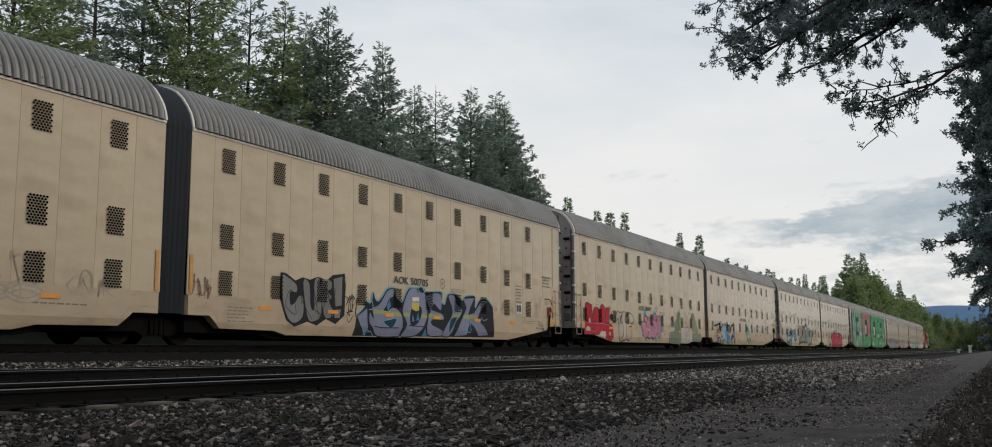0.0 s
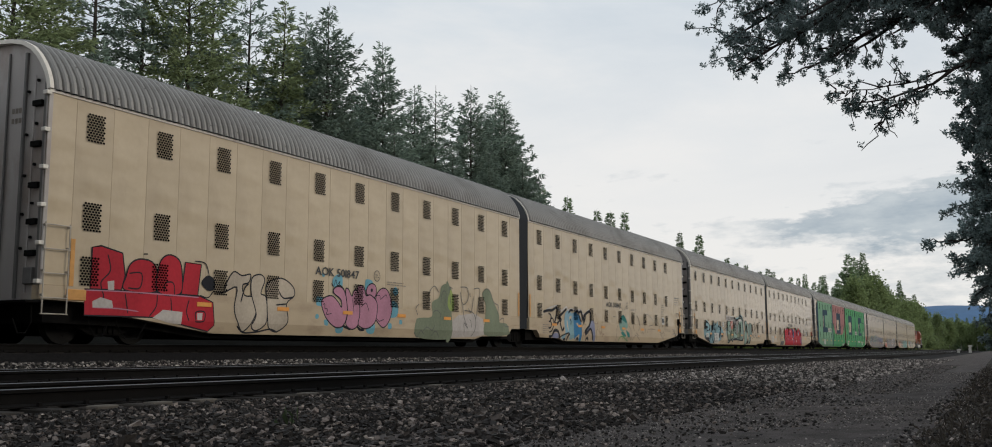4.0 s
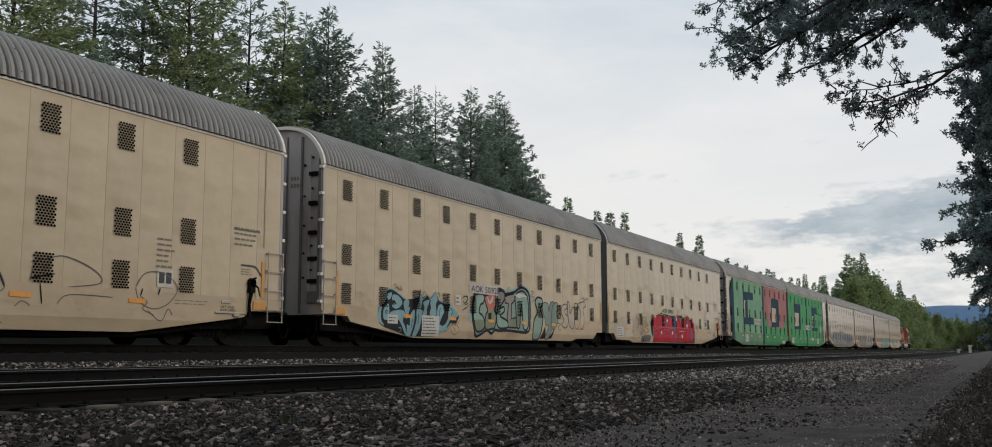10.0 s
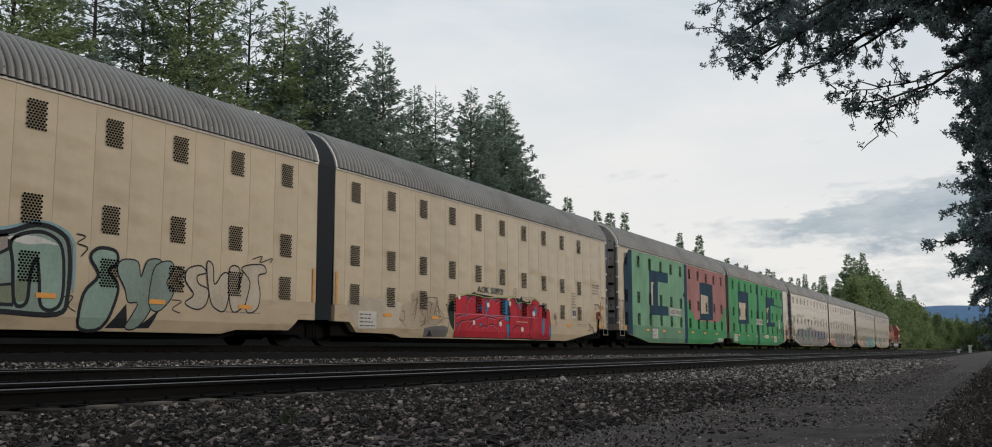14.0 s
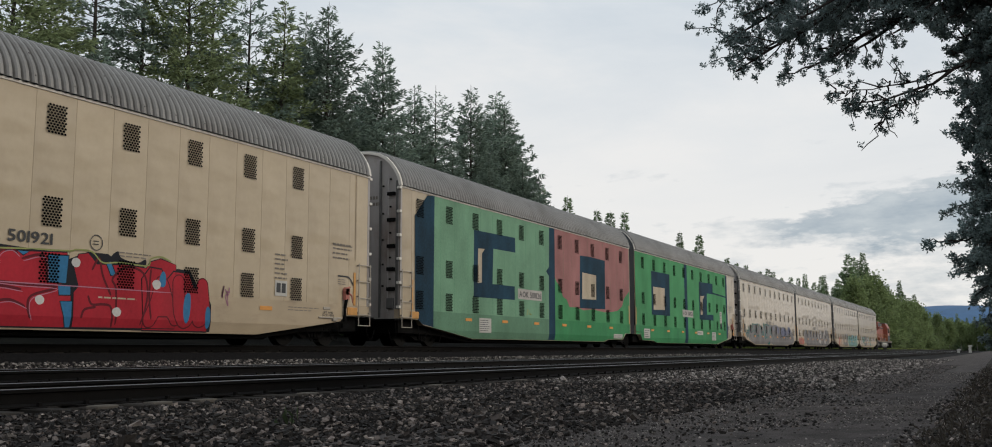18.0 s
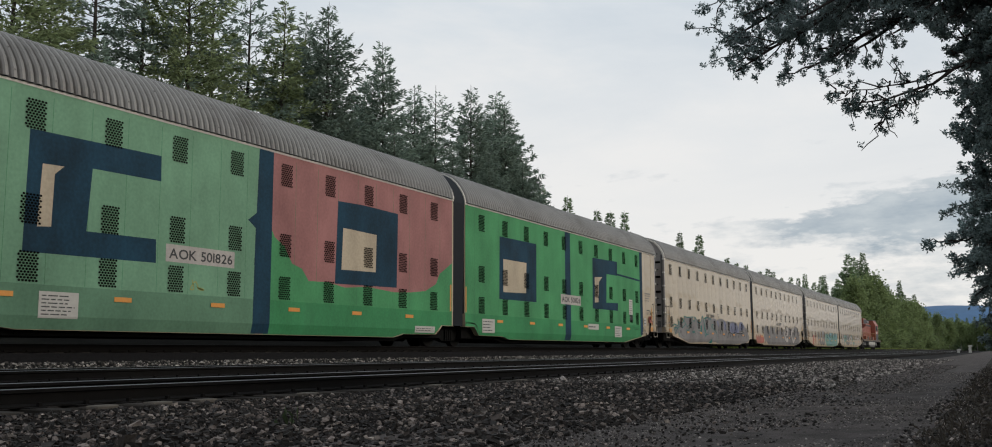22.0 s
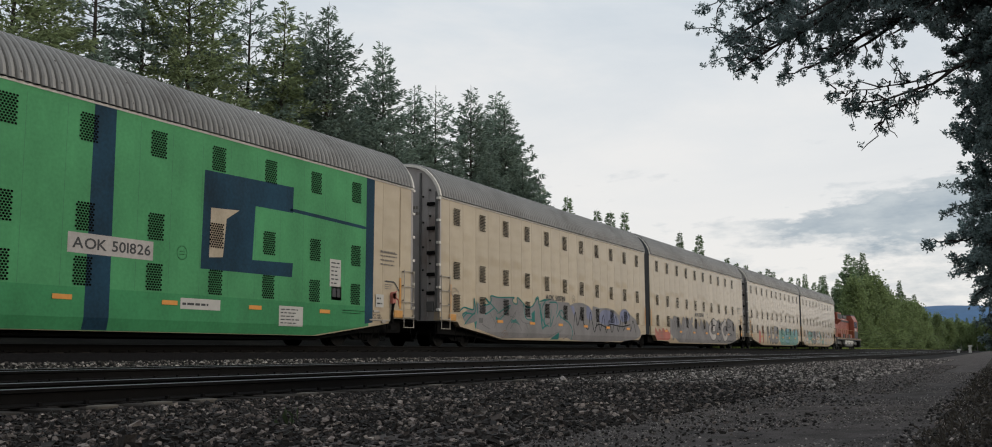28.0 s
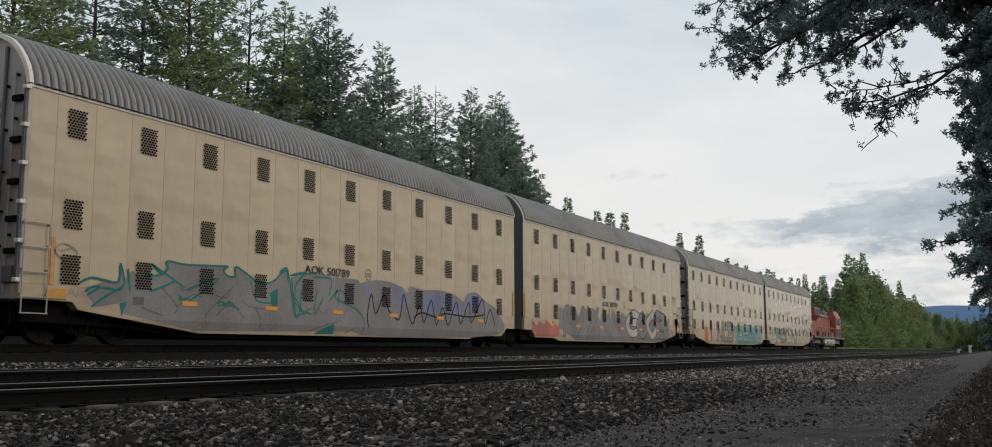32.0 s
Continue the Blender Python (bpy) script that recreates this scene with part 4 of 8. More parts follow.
def brushed(lines, rad, cell=0.028):
    """Area within rad of the brush lines, as one flat sheet without overlaps: rows of strips, with cut cells along its edge."""
    segs = []
    for pts in lines:
        q = np.array(smooth(pts, 4))
        segs.append(np.concatenate([q[:-1], q[1:]], 1))
    S = np.concatenate(segs)
    lo = np.minimum(S[:, :2].min(0), S[:, 2:].min(0)) - rad - cell
    hi = np.maximum(S[:, :2].max(0), S[:, 2:].max(0)) + rad + cell
    ny, nz = int((hi[0] - lo[0]) / cell) + 2, int((hi[1] - lo[1]) / cell) + 2
    G = np.stack(np.meshgrid(lo[0] + cell * np.arange(ny), lo[1] + cell * np.arange(nz), indexing="ij"), -1)
    d = np.full((ny, nz), 9.0)
    for x0, z0, x1, z1 in S:
        ab = np.array([x1 - x0, z1 - z0])
        t = np.clip(((G - (x0, z0)) @ ab) / (ab @ ab + 1e-9), 0, 1)
        d = np.minimum(d, np.hypot(G[..., 0] - x0 - t * ab[0], G[..., 1] - z0 - t * ab[1]))
    f = rad - d
    ins = f > 0
    cnt = ins[:-1, :-1].astype(int) + ins[1:, :-1] + ins[1:, 1:] + ins[:-1, 1:]
    V, F = [], []
    for j in range(nz - 1):
        k = 0
        while k < ny - 1:
            c = cnt[k, j]
            if c == 4:
                e = k
                while e < ny - 1 and cnt[e, j] == 4:
                    e += 1
                o = len(V)
                V += [tuple(G[k, j]), tuple(G[e, j]), tuple(G[e, j + 1]), tuple(G[k, j + 1])]
                F.append((o, o + 1, o + 2, o + 3))
                k = e
                continue
            if c:
                cs = ((k, j), (k + 1, j), (k + 1, j + 1), (k, j + 1))
                poly = []
                for m in range(4):
                    p, q = cs[m], cs[(m + 1) % 4]
                    if f[p] > 0:
                        poly.append(tuple(G[p]))
                    if (f[p] > 0) != (f[q] > 0):
                        t = f[p] / (f[p] - f[q])
                        poly.append(tuple(G[p] + (G[q] - G[p]) * t))
                if len(poly) > 2:
                    F.append(tuple(range(len(V), len(V) + len(poly))))
                    V += poly
            k += 1
    return V, F


def throwup(i, text, y0, y1, z0, z1, fills, line, glow=None, seed=0, fat=0.07, edge=0.055, layer=2, label="", shine=None, lean=0.0, lap=0.14, rise=0.0):
    """Swollen overlapping graffiti letters: glow, dark outline and fill, letter by letter."""
    rng = random.Random(seed)
    n = len(text)
    w = (y1 - y0) / (n - (n - 1) * lap)
    h = z1 - z0
    r = min(h * (0.055 + 0.45 * fat), 0.19 * w)
    e = min(max(0.028, edge * 0.75), 0.06)
    sets = [(r, None, 1), (r + e, line, 0)] + ([(r + e + 0.07, glow, -1)] if glow else [])
    g = r + e
    for k, ch in enumerate(text):
        ya = y0 + k * w * (1 - lap)
        zb = z0 + rng.uniform(0, 0.08) * h + rise * k / max(1, n - 1)
        zt = z1 - rng.uniform(0, 0.14) * h + rise * k / max(1, n - 1)
        tilt = rng.uniform(-0.06, 0.06) + lean * 0.4
        jit = [(rng.uniform(-0.25, 0.25), rng.uniform(-0.3, 0.3)) for _ in range(24)]
        lines = []
        for st in SKELETON[ch].split("|"):
            pts = []
            for q, p in enumerate(st.split()):
                u, v = (int(p[0]) + jit[q][0]) / 4, (int(p[1]) + jit[q][1]) / 6
                pts.append((ya + g + u * max(0.02, w - 2 * g) + tilt * (v - 0.5) * w, zb + g + v * max(0.05, zt - zb - 2 * g)))
            lines.append(pts)
        for rad, m, lay in sets:
            name = "graffiti_glow" if lay < 0 else ("graffiti_outline" if lay == 0 else "graffiti_letter")
            m = m or fills[k % len(fills)]
            base = layer + (0.1 * k / n if lay < 0 else 0.5 + 0.5 * k + 0.25 * lay)
            V, F = brushed(lines, rad)
            flat_paint(i, name, None, m, base, label if lay == 1 else "", (V, F))
        if shine:
            p = lines[0][:3]
            flat_paint(i, "graffiti_shine", None, shine, layer + 0.9 + 0.5 * k, "", line_faces([[(a - 0.3 * r, b + 0.35 * r) for a, b in p]], 0.035))


def ribbon(pts, w):
    """Outline of a brush line of width w through pts."""
    L, R = [], []
    for k, p in enumerate(pts):
        a, b = pts[max(0, k - 1)], pts[min(len(pts) - 1, k + 1)]
        dx, dz = b[0] - a[0], b[1] - a[1]
        q = math.hypot(dx, dz) or 1.0
        ww = w * (0.5 if k in (0, len(pts) - 1) else 1.0) / 2
        L.append((p[0] - dz / q * ww, p[1] + dx / q * ww)); R.append((p[0] + dz / q * ww, p[1] - dx / q * ww))
    return L + R[::-1]


def smooth(pts, n=5, closed=False):
    """Catmull-Rom through pts."""
    out, m = [], len(pts)
    for k in range(m if closed else m - 1):
        p = [pts[(k + j) % m] if closed else pts[min(max(k + j, 0), m - 1)] for j in (-1, 0, 1, 2)]
        for s in range(n):
            t = s / n
            out.append(tuple(0.5 * (2 * p[1][c] + (p[2][c] - p[0][c]) * t + (2 * p[0][c] - 5 * p[1][c] + 4 * p[2][c] - p[3][c]) * t * t + (3 * p[1][c] - p[0][c] - 3 * p[2][c] + p[3][c]) * t ** 3) for c in (0, 1)))
    if not closed:
        out.append(pts[-1])
    return out


def line_faces(lots, w):
    """Smooth brush lines cut in short faces."""
    V, F = [], []
    for pts in lots:
        q = smooth(pts)
        n, b = len(q), len(V)
        V += ribbon(q, w)
        F += [(b + k, b + k + 1, b + 2 * n - 2 - k, b + 2 * n - 1 - k) for k in range(n - 1)]
    return V, F


def strokes(i, lots, w, material, layer=6, name="graffiti_line", label=""):
    """Brush lines, each a part."""
    for k, pts in enumerate(lots):
        flat_paint(i, name, None, material, layer + 0.03 * k, label, line_faces([pts], w))


def shape(i, pts, fill, line=None, e=0.04, layer=2, label="", soft=True):
    """A sprayed shape with an outline of width e round it."""
    o = smooth(pts, 4, True) if soft else pts
    name = "graffiti_letter" if "letter" in label else "graffiti_fill"
    flat_paint(i, name, [o], fill, layer, label)
    if line:
        q = o + o[:2]
        n, V = len(q), ribbon(q, e)
        flat_paint(i, "graffiti_outline", None, line, layer + 0.3, "", (V, [(k, k + 1, 2 * n - 2 - k, 2 * n - 1 - k) for k in range(n - 1)]))


def scribble(i, y0, y1, z0, z1, n, w, material, seed, layer=6, label="", loops=5):
    rng = random.Random(seed)
    lots = []
    for k in range(n):
        ya = y0 + (y1 - y0) * k / n
        yb = ya + (y1 - y0) / n * 1.15
        lots.append([(rng.uniform(ya, yb), rng.uniform(z0, z1)) for _ in range(loops)])
    return tagged(flat_paint(i, "tag_scribble", None, material, layer, label, line_faces(lots, w)), kind="stuff")


def blob(i, name, pts, material, layer, label=""):
    return flat_paint(i, name, [smooth(pts, 4, True)], material, layer, label)


def cloud_blob(i, y0, y1, z0, z1, material, layer, seed, label="", n=14, name="graffiti_fill"):
    """A lumpy patch that fills a box."""
    rng = random.Random(seed)
    pts = []
    for k in range(n):
        a = 2 * math.pi * k / n
        r = rng.uniform(0.82, 1.05)
        c, s = math.cos(a), math.sin(a)
        f = 1 / max(abs(c), abs(s)) ** (0.7 if n > 8 else 0.2)
        pts.append((0.5 * (y0 + y1) + 0.5 * (y1 - y0) * c * f * r, 0.5 * (z0 + z1) + 0.5 * (z1 - z0) * s * f * r))
    return blob(i, name, pts, material, layer, label)


def spiky(i, y0, y1, z0, z1, material, layer, seed, n=9, label="", name="graffiti_fill"):
    """A jagged wild-style patch with uneven points along its top."""
    rng = random.Random(seed)
    top = []
    for k in range(n + 1):
        y = y0 + (y1 - y0) * k / n
        top += [(y - 0.25 * (y1 - y0) / n, z0 + (z1 - z0) * rng.uniform(0.55, 0.8)), (y, z0 + (z1 - z0) * rng.uniform(0.8, 1.0))]
    top = [(min(max(y, y0), y1), z) for y, z in top][1:]
    bot = [(y1, z0 + 0.15 * (z1 - z0)), (y1 - 0.1 * (y1 - y0), z0), (y0 + 0.12 * (y1 - y0), z0), (y0, z0 + 0.3 * (z1 - z0))]
    return flat_paint(i, name, [top + bot], material, layer, label)


def rect(y0, y1, z0, z1):
    return [(y0, z0), (y1, z0), (y1, z1), (y0, z1)]


def text_bars(i, y0, y1, z0, z1, rows, material, seed, layer=1, name="stencil_note"):
    """Small lettering too fine to read: rows of short bars."""
    rng = random.Random(seed)
    out = []
    h = (z1 - z0) / rows
    for r in range(rows):
        y, end = y0, y1 - rng.uniform(0, 0.35) * (y1 - y0)
        while y < end:
            w = rng.uniform(0.08, 0.22)
            out.append(rect(y, min(y + w, end), z1 - (r + 0.70) * h, z1 - (r + 0.38) * h))
            y += w + 0.035
    return tagged(flat_paint(i, name, out, material, layer), kind="stuff")


def plate(i, y0, y1, z0, z1, seed, rows=5, layer=14):
    flat_paint(i, "data_plate", [rect(y0, y1, z0, z1)], M["white"], layer, "white stencilled notice panel")
    text_bars(i, y0 + 0.06, y1 - 0.06, z0 + 0.04, z1 - 0.04, rows, M["ink"], seed, layer + 1)


def ring(i, y, z, r, w, material, layer=1):
    out = []
    for k in range(16):
        a, b = 2 * math.pi * k / 16, 2 * math.pi * (k + 1) / 16
        out.append([(y + math.cos(a) * r, z + math.sin(a) * r), (y + math.cos(b) * r, z + math.sin(b) * r), (y + math.cos(b) * (r - w), z + math.sin(b) * (r - w)), (y + math.cos(a) * (r - w), z + math.sin(a) * (r - w))])
    flat_paint(i, "stamp_ring", out, material, layer)


# what every unit carries
REFLECT = {}


def common_marks(i, number):
    mirror = bool(i % 2)
    th = UNITS[i][0]
    if "r" not in REFLECT:
        REFLECT["r"] = boxes("reflector", [(0, 0.006, 0.0, 0.45, -0.048, 0.048)], M["orange"])
        REFLECT["h"] = boxes("hook_stripe", [(1.44, 1.452, -0.05, 0.05, 1.28, 2.14)], M["stripe"])
    start = (2.40 if mirror else 4.10) - (0.20 if i == 3 else 0.0)
    k = 0
    while start + 2.77 * k < LEN - 2.2:
        if not (i == 5 and 6.6 < start + 2.77 * k < 14.6):
            part("reflector", REFLECT["r"], th, "small orange reflector", (1.514, start + 2.77 * k, 1.04))
        k += 1
    if number:
        stencil(i, "car_number", number, 8.40 - (0.12 if i == 5 else 0.0), 10.38 - (0.12 if i == 5 else 0.0), 2.00, 2.22, M["ink"], 12, "black stencilled car number")
    ring(i, 11.30, 2.14, 0.16, 0.018, M["ink"], 1)
    text_bars(i, 11.22, 11.40, 2.08, 2.2, 2, M["ink"], i)
    text_bars(i, 11.85, 12.9, 1.90, 2.04, 2, M["ghost_ink"], i + 7)
    # hinged end: upright stripe, kerb of the hinge pocket
    h = LEN - 0.12 if not mirror else 0.10
    flat_paint(i, "reflective_stripe", [rect(h - 0.05, h + 0.05, 1.28, 2.14)], M["stripe"], 13)
    e = (lambda a: LEN - a) if not mirror else (lambda a: a)
    strokes(i, [[(e(0.0), 0.92), (e(0.5), 0.93), (e(0.85), 0.86), (e(1.1), 0.56)]], 0.035, M["seam"], 1, "hinge_pocket_edge")
    if mirror:
        text_bars(i, 1.3, 2.25, 0.66, 1.06, 5, M["ghost_ink"], i + 20)
        text_bars(i, LEN - 4.15, LEN - 3.6, 1.75, 2.45, 6, M["ghost_ink"], i + 30)
        flat_paint(i, "data_plate", [rect(LEN - 4.12, LEN - 3.66, 1.36, 1.74)], M["white"], 1, "white framed notice plate")
        flat_paint(i, "plate_panel", [rect(LEN - 4.07, LEN - 3.91, 1.44, 1.68), rect(LEN - 3.87, LEN - 3.71, 1.44, 1.68)], M["ink"], 2)
        text_bars(i, LEN - 1.75, LEN - 0.85, 2.45, 2.95, 4, M["ghost_ink"], i + 40)
        flat_paint(i, "stencil_rule", [rect(LEN - 1.75, LEN - 0.85, 2.84, 2.87)], M["ghost_ink"], 1)
        text_bars(i, LEN - 3.6, LEN - 2.3, 1.0, 1.14, 2, M["ghost_ink"], i + 50)
        strokes(i, [[(LEN - 1.52, 2.02), (LEN - 1.1, 2.02), (LEN - 0.95, 1.98), (LEN - 0.72, 1.76), (LEN - 0.66, 1.75)]], 0.04, M["ink"], 1, "bracket_edge")
        text_bars(i, LEN - 1.5, LEN - 1.1, 1.78, 1.96, 3, M["ghost_ink"], i + 60)
        y = LEN - 1.14
        red = i in (1, 5, 7)
        v = merged(cyl_x(1.50, 1.60, y - 0.02, 1.62, 0.11, 10), box_vf(1.50, 1.60, y - 0.11, y + 0.06, 1.38, 1.68), tube_vf([(1.58, y, 1.6), (1.6, y + 0.16, 1.5), (1.6, y + 0.22, 1.3)], [0.025, 0.022, 0.014], 6), tube_vf([(1.58, y - 0.02, 1.7), (1.6, y + 0.08, 1.74)], [0.03, 0.02], 6))
        part("brake_release", solid("brake_release", v, M["p_coral"] if red else M["black"], 0.0), th, "faded red brake release gear" if red else "black brake release gear")
        part("brake_linkage", solid("brake_linkage", merged(tube_vf([(1.57, y - 0.04, 1.4), (1.56, y - 0.1, 1.1), (1.56, y - 0.08, 0.8)], [0.05, 0.035, 0.05], 7), box_vf(1.5, 1.58, y - 0.2, y + 0.1, 0.62, 0.74)), M["black"]), th)
        part("jacking_pad", boxes("jacking_pad", [(1.50, 1.54, LEN - 2.35, LEN - 1.3, 0.86, 0.90), (1.50, 1.53, LEN - 2.15, LEN - 1.85, 1.09, 1.16), (1.5, 1.56, LEN - 1.75, LEN - 1.55, 0.8, 0.9)], M["ladder"], 0.008), th)
        tagged(stencil(i, "stencil_word", "LIFT AND", LEN - 2.15, LEN - 1.70, 0.985, 1.045, M["ink"], 2, "small black stencilled words"), kind="stuff")
        tagged(stencil(i, "stencil_word", "JACK HERE", LEN - 2.18, LEN - 1.66, 0.915, 0.970, M["ink"], 2, "small black stencilled words"), kind="stuff")
        flat_paint(i, "corner_post", [rect(LEN - 0.70, LEN - 0.665, 2.5, 4.92)], M["seam"], 1)
        if i == 3:
            tagged(stencil(i, "stencil_word", "UNIT A", 9.31, 9.72, 1.53, 1.58, M["ink"], 2, "small black stencilled words"), kind="stuff")
    else:
        text_bars(i, 3.0, 3.1, 0.8, 0.9, 1, M["ink"], i)
        text_bars(i, LEN - 3.4, LEN - 1.6, 0.86, 0.95, 1, M["ghost_ink"], i + 11)
    # side conduit and train line under the sill
    part("train_line", solid("train_line", tube_vf([(1.25, 4.8, 0.34), (1.25, LEN - 4.6, 0.34)], [0.03, 0.03], 6), M["black"]), th)


NUMBERS = {1: "AOK 501705", 2: "AOK 501847", 3: "AOK 501847", 4: "AOK 501921", 5: "AOK 501921", 6: "AOK 501826", 7: "AOK 501826", 8: "AOK 501789", 9: "AOK 501789", 0: "AOK 501705", 10: "", 11: ""}
for i in range(12):
    common_marks(i, NUMBERS[i])


# ---- graffiti, car by car ----
P = {k[2:]: v for k, v in M.items() if k.startswith("p_")}

# first car: faint tags
scribble(0, LEN - 4.6, LEN - 3.0, 0.95, 1.85, 4, 0.03, P["ghost"], 3, label="faded grey tag", loops=7)
scribble(0, LEN - 2.4, LEN - 1.2, 1.05, 1.6, 4, 0.02, P["ghost"], 4, loops=6)
throwup(0, "OO", LEN - 4.4, LEN - 2.9, 0.85, 1.30, [P["faint"]], P["ghost"], None, 5, 0.02, 0.03)

# second car: grey bubble letters and a lavender piece
shape(1, [(3.18, 1.95), (3.39, 1.95), (3.77, 1.78), (4.07, 1.88), (4.38, 1.84), (4.72, 1.94), (5.11, 1.87), (5.36, 2.02), (5.92, 2.1), (5.97, 1.78), (5.93, 0.96), (5.52, 0.72), (5.09, 0.84), (4.69, 0.66), (4.29, 0.75), (3.77, 0.61), (3.43, 0.77), (3.17, 1.3)], P["ink"], None, 0, 1.5, "black graffiti outline shadow", False)
shape(1, [(3.26, 1.86), (3.44, 1.85), (3.81, 1.68), (3.82, 1.49), (3.57, 1.48), (3.59, 1.17), (3.78, 1.22), (3.94, 1.4), (4.1, 1.33), (4.1, 0.89), (3.76, 0.71), (3.48, 0.87), (3.28, 1.34)], P["stonegrey"], None, 0, 2, "grey bubble graffiti letter with a black outline")
shape(1, [(4.1, 1.76), (4.35, 1.73), (4.42, 1.16), (4.58, 1.1), (4.57, 1.8), (4.8, 1.84), (4.88, 0.99), (4.6, 0.78), (4.31, 0.87)], P["stonegrey"], None, 0, 2.4, "grey bubble graffiti letter with a black outline")
shape(1, [(4.86, 1.8), (5.28, 1.86), (5.31, 1.66), (5.14, 1.58), (5.32, 1.44), (5.23, 1.3), (5.41, 1.1), (5.35, 0.91), (5.01, 0.95)], P["stonegrey"], None, 0, 2.8, "grey bubble graffiti letter with a black outline")
shape(1, [(5.4, 1.92), (5.81, 2.01), (5.79, 1.23), (5.51, 1.19)], P["stonegrey"], None, 0, 3.2, "grey bubble graffiti letter with a black outline", False)
shape(1, [(5.48, 1.1), (5.76, 1.12), (5.7, 0.89), (5.46, 0.88)], P["stonegrey"], None, 0, 3.6, "grey bubble graffiti letter with a black outline", False)
strokes(1, [[(5.91, 1.5), (6.1, 1.41), (5.98, 1.24)], [(6.14, 1.38), (6.32, 1.45), (6.26, 1.11), (6.08, 1.13)], [(6.01, 1.04), (6.34, 1.09)], [(6.03, 0.97), (6.13, 0.77), (6.34, 0.98)]], 0.025, P["ink"], 5, label="")
scribble(1, 3.4, 5.6, 0.8, 1.7, 4, 0.018, P["black"], 12, 7, loops=6)
scribble(1, 6.05, 6.55, 0.85, 1.62, 3, 0.022, P["black"], 13, 5, "black marker tag", 7)
scribble(1, 0.1, 0.75, 1.1, 1.75, 4, 0.02, P["mudbrown"], 14, 3, loops=6)
shape(1, [(6.5, 1), (6.86, 1.23), (6.95, 1.4), (7.2, 1.37), (7.33, 1.68), (7.42, 1.5), (7.56, 1.43), (7.75, 1.54), (8.06, 1.81), (8.47, 1.84), (8.55, 1.6), (8.87, 1.44), (9.23, 1.88), (9.7, 1.92), (10.01, 1.97), (10.29, 1.82), (11.24, 1.88), (11.25, 1.56), (11.45, 1.5), (11.66, 1.82), (12.15, 1.86), (12.63, 1.68), (12.86, 1.81), (13.53, 1.85), (13.55, 1.46), (13.88, 1.73), (14.43, 1.79), (14.89, 1.53), (15.02, 0.47), (6.36, 0.42), (6.43, 0.63)], P["ink"], None, 0, 1, "dark blue graffiti background", False)
strokes(1, [[(6.5, 1), (6.86, 1.23), (6.95, 1.4), (7.2, 1.37), (7.33, 1.68), (7.42, 1.5)], [(7.42, 1.5), (7.56, 1.43), (7.75, 1.54), (8.06, 1.81), (8.47, 1.84), (8.55, 1.6), (8.87, 1.44)], [(8.87, 1.44), (9.23, 1.88), (9.7, 1.92), (10.01, 1.97), (10.29, 1.82), (11.24, 1.88), (11.25, 1.56)], [(11.25, 1.56), (11.45, 1.5), (11.66, 1.82), (12.15, 1.86), (12.63, 1.68), (12.86, 1.81), (13.53, 1.85), (13.55, 1.46), (13.88, 1.73), (14.43, 1.79), (14.89, 1.53)]], 0.045, P["cyan"], 6.2, label="light blue graffiti edge")
shape(1, [(6.55, 0.96), (7.01, 1.19), (7.06, 0.65), (6.96, 0.5), (6.76, 0.68)], P["lav"], P["cyan"], 0.03, 1.6, "lavender graffiti letter with a dark outline", False)
shape(1, [(7.35, 0.93), (7.28, 1.21), (7.56, 1.31), (7.76, 1.45), (8.09, 1.77), (8.45, 1.81), (8.4, 1.59), (8.19, 1.51), (8.01, 1.29), (7.88, 1.16), (7.97, 1.09), (8.31, 1.27), (8.65, 1.22), (8.9, 1.03), (8.92, 0.71), (8.81, 0.47), (8.65, 0.42), (7.62, 0.42), (7.3, 0.66), (7.13, 0.82), (7.16, 1.12)], P["lav"], P["ink"], 0.035, 2, "lavender graffiti letter with a dark outline")
shape(1, [(8.87, 0.45), (9.15, 0.8), (8.89, 1.21), (9.27, 1.84), (9.7, 1.9), (9.8, 1.81), (10.19, 1.78), (10.3, 1.48), (10.36, 1.09), (10.15, 0.74), (9.78, 0.49), (9.29, 0.42)], P["lav"], P["ink"], 0.035, 2.5, "lavender graffiti letter with a dark outline")
shape(1, [(10.52, 1.25), (10.24, 1.62), (10.36, 1.75), (11.18, 1.81), (11.21, 1.28), (10.78, 1.46), (10.72, 1.28), (11.29, 1.18), (11.37, 0.98), (10.8, 0.99), (10.61, 0.86), (11.17, 0.7), (11.54, 0.5), (10.56, 0.46), (10.35, 0.65), (10.4, 0.99)], P["lav"], P["ink"], 0.035, 3, "lavender graffiti letter with a dark outline")
shape(1, [(11.69, 1.77), (12.11, 1.8), (12.24, 1.55), (12.56, 1.4), (12.64, 1.3), (12.42, 1.08), (12.19, 0.91), (11.83, 0.48), (11.32, 0.5), (11.59, 0.84), (11.88, 1.11), (11.94, 1.37)], P["lav"], P["ink"], 0.035, 3.5, "lavender graffiti letter with a dark outline")
shape(1, [(12.7, 1.74), (13.49, 1.79), (13.21, 1.44), (13.05, 1.21), (13.47, 1.29), (14.01, 1.71), (14.51, 1.74), (13.9, 1.31), (13.73, 1.07), (14.18, 0.87), (14.56, 0.53), (13.84, 0.49), (13.49, 0.79), (13.15, 0.94), (13, 0.51), (12.14, 0.46), (12.43, 0.86), (12.73, 1.2), (12.92, 1.42)], P["lav"], P["ink"], 0.035, 4, "lavender graffiti letter with a dark outline", False)
shape(1, [(7.36, 1.18), (7.94, 1.16), (8.78, 1.13), (8.87, 1.01), (8, 1.07), (7.37, 1.05)], P["yellow"], None, 0, 4.6, "", False)
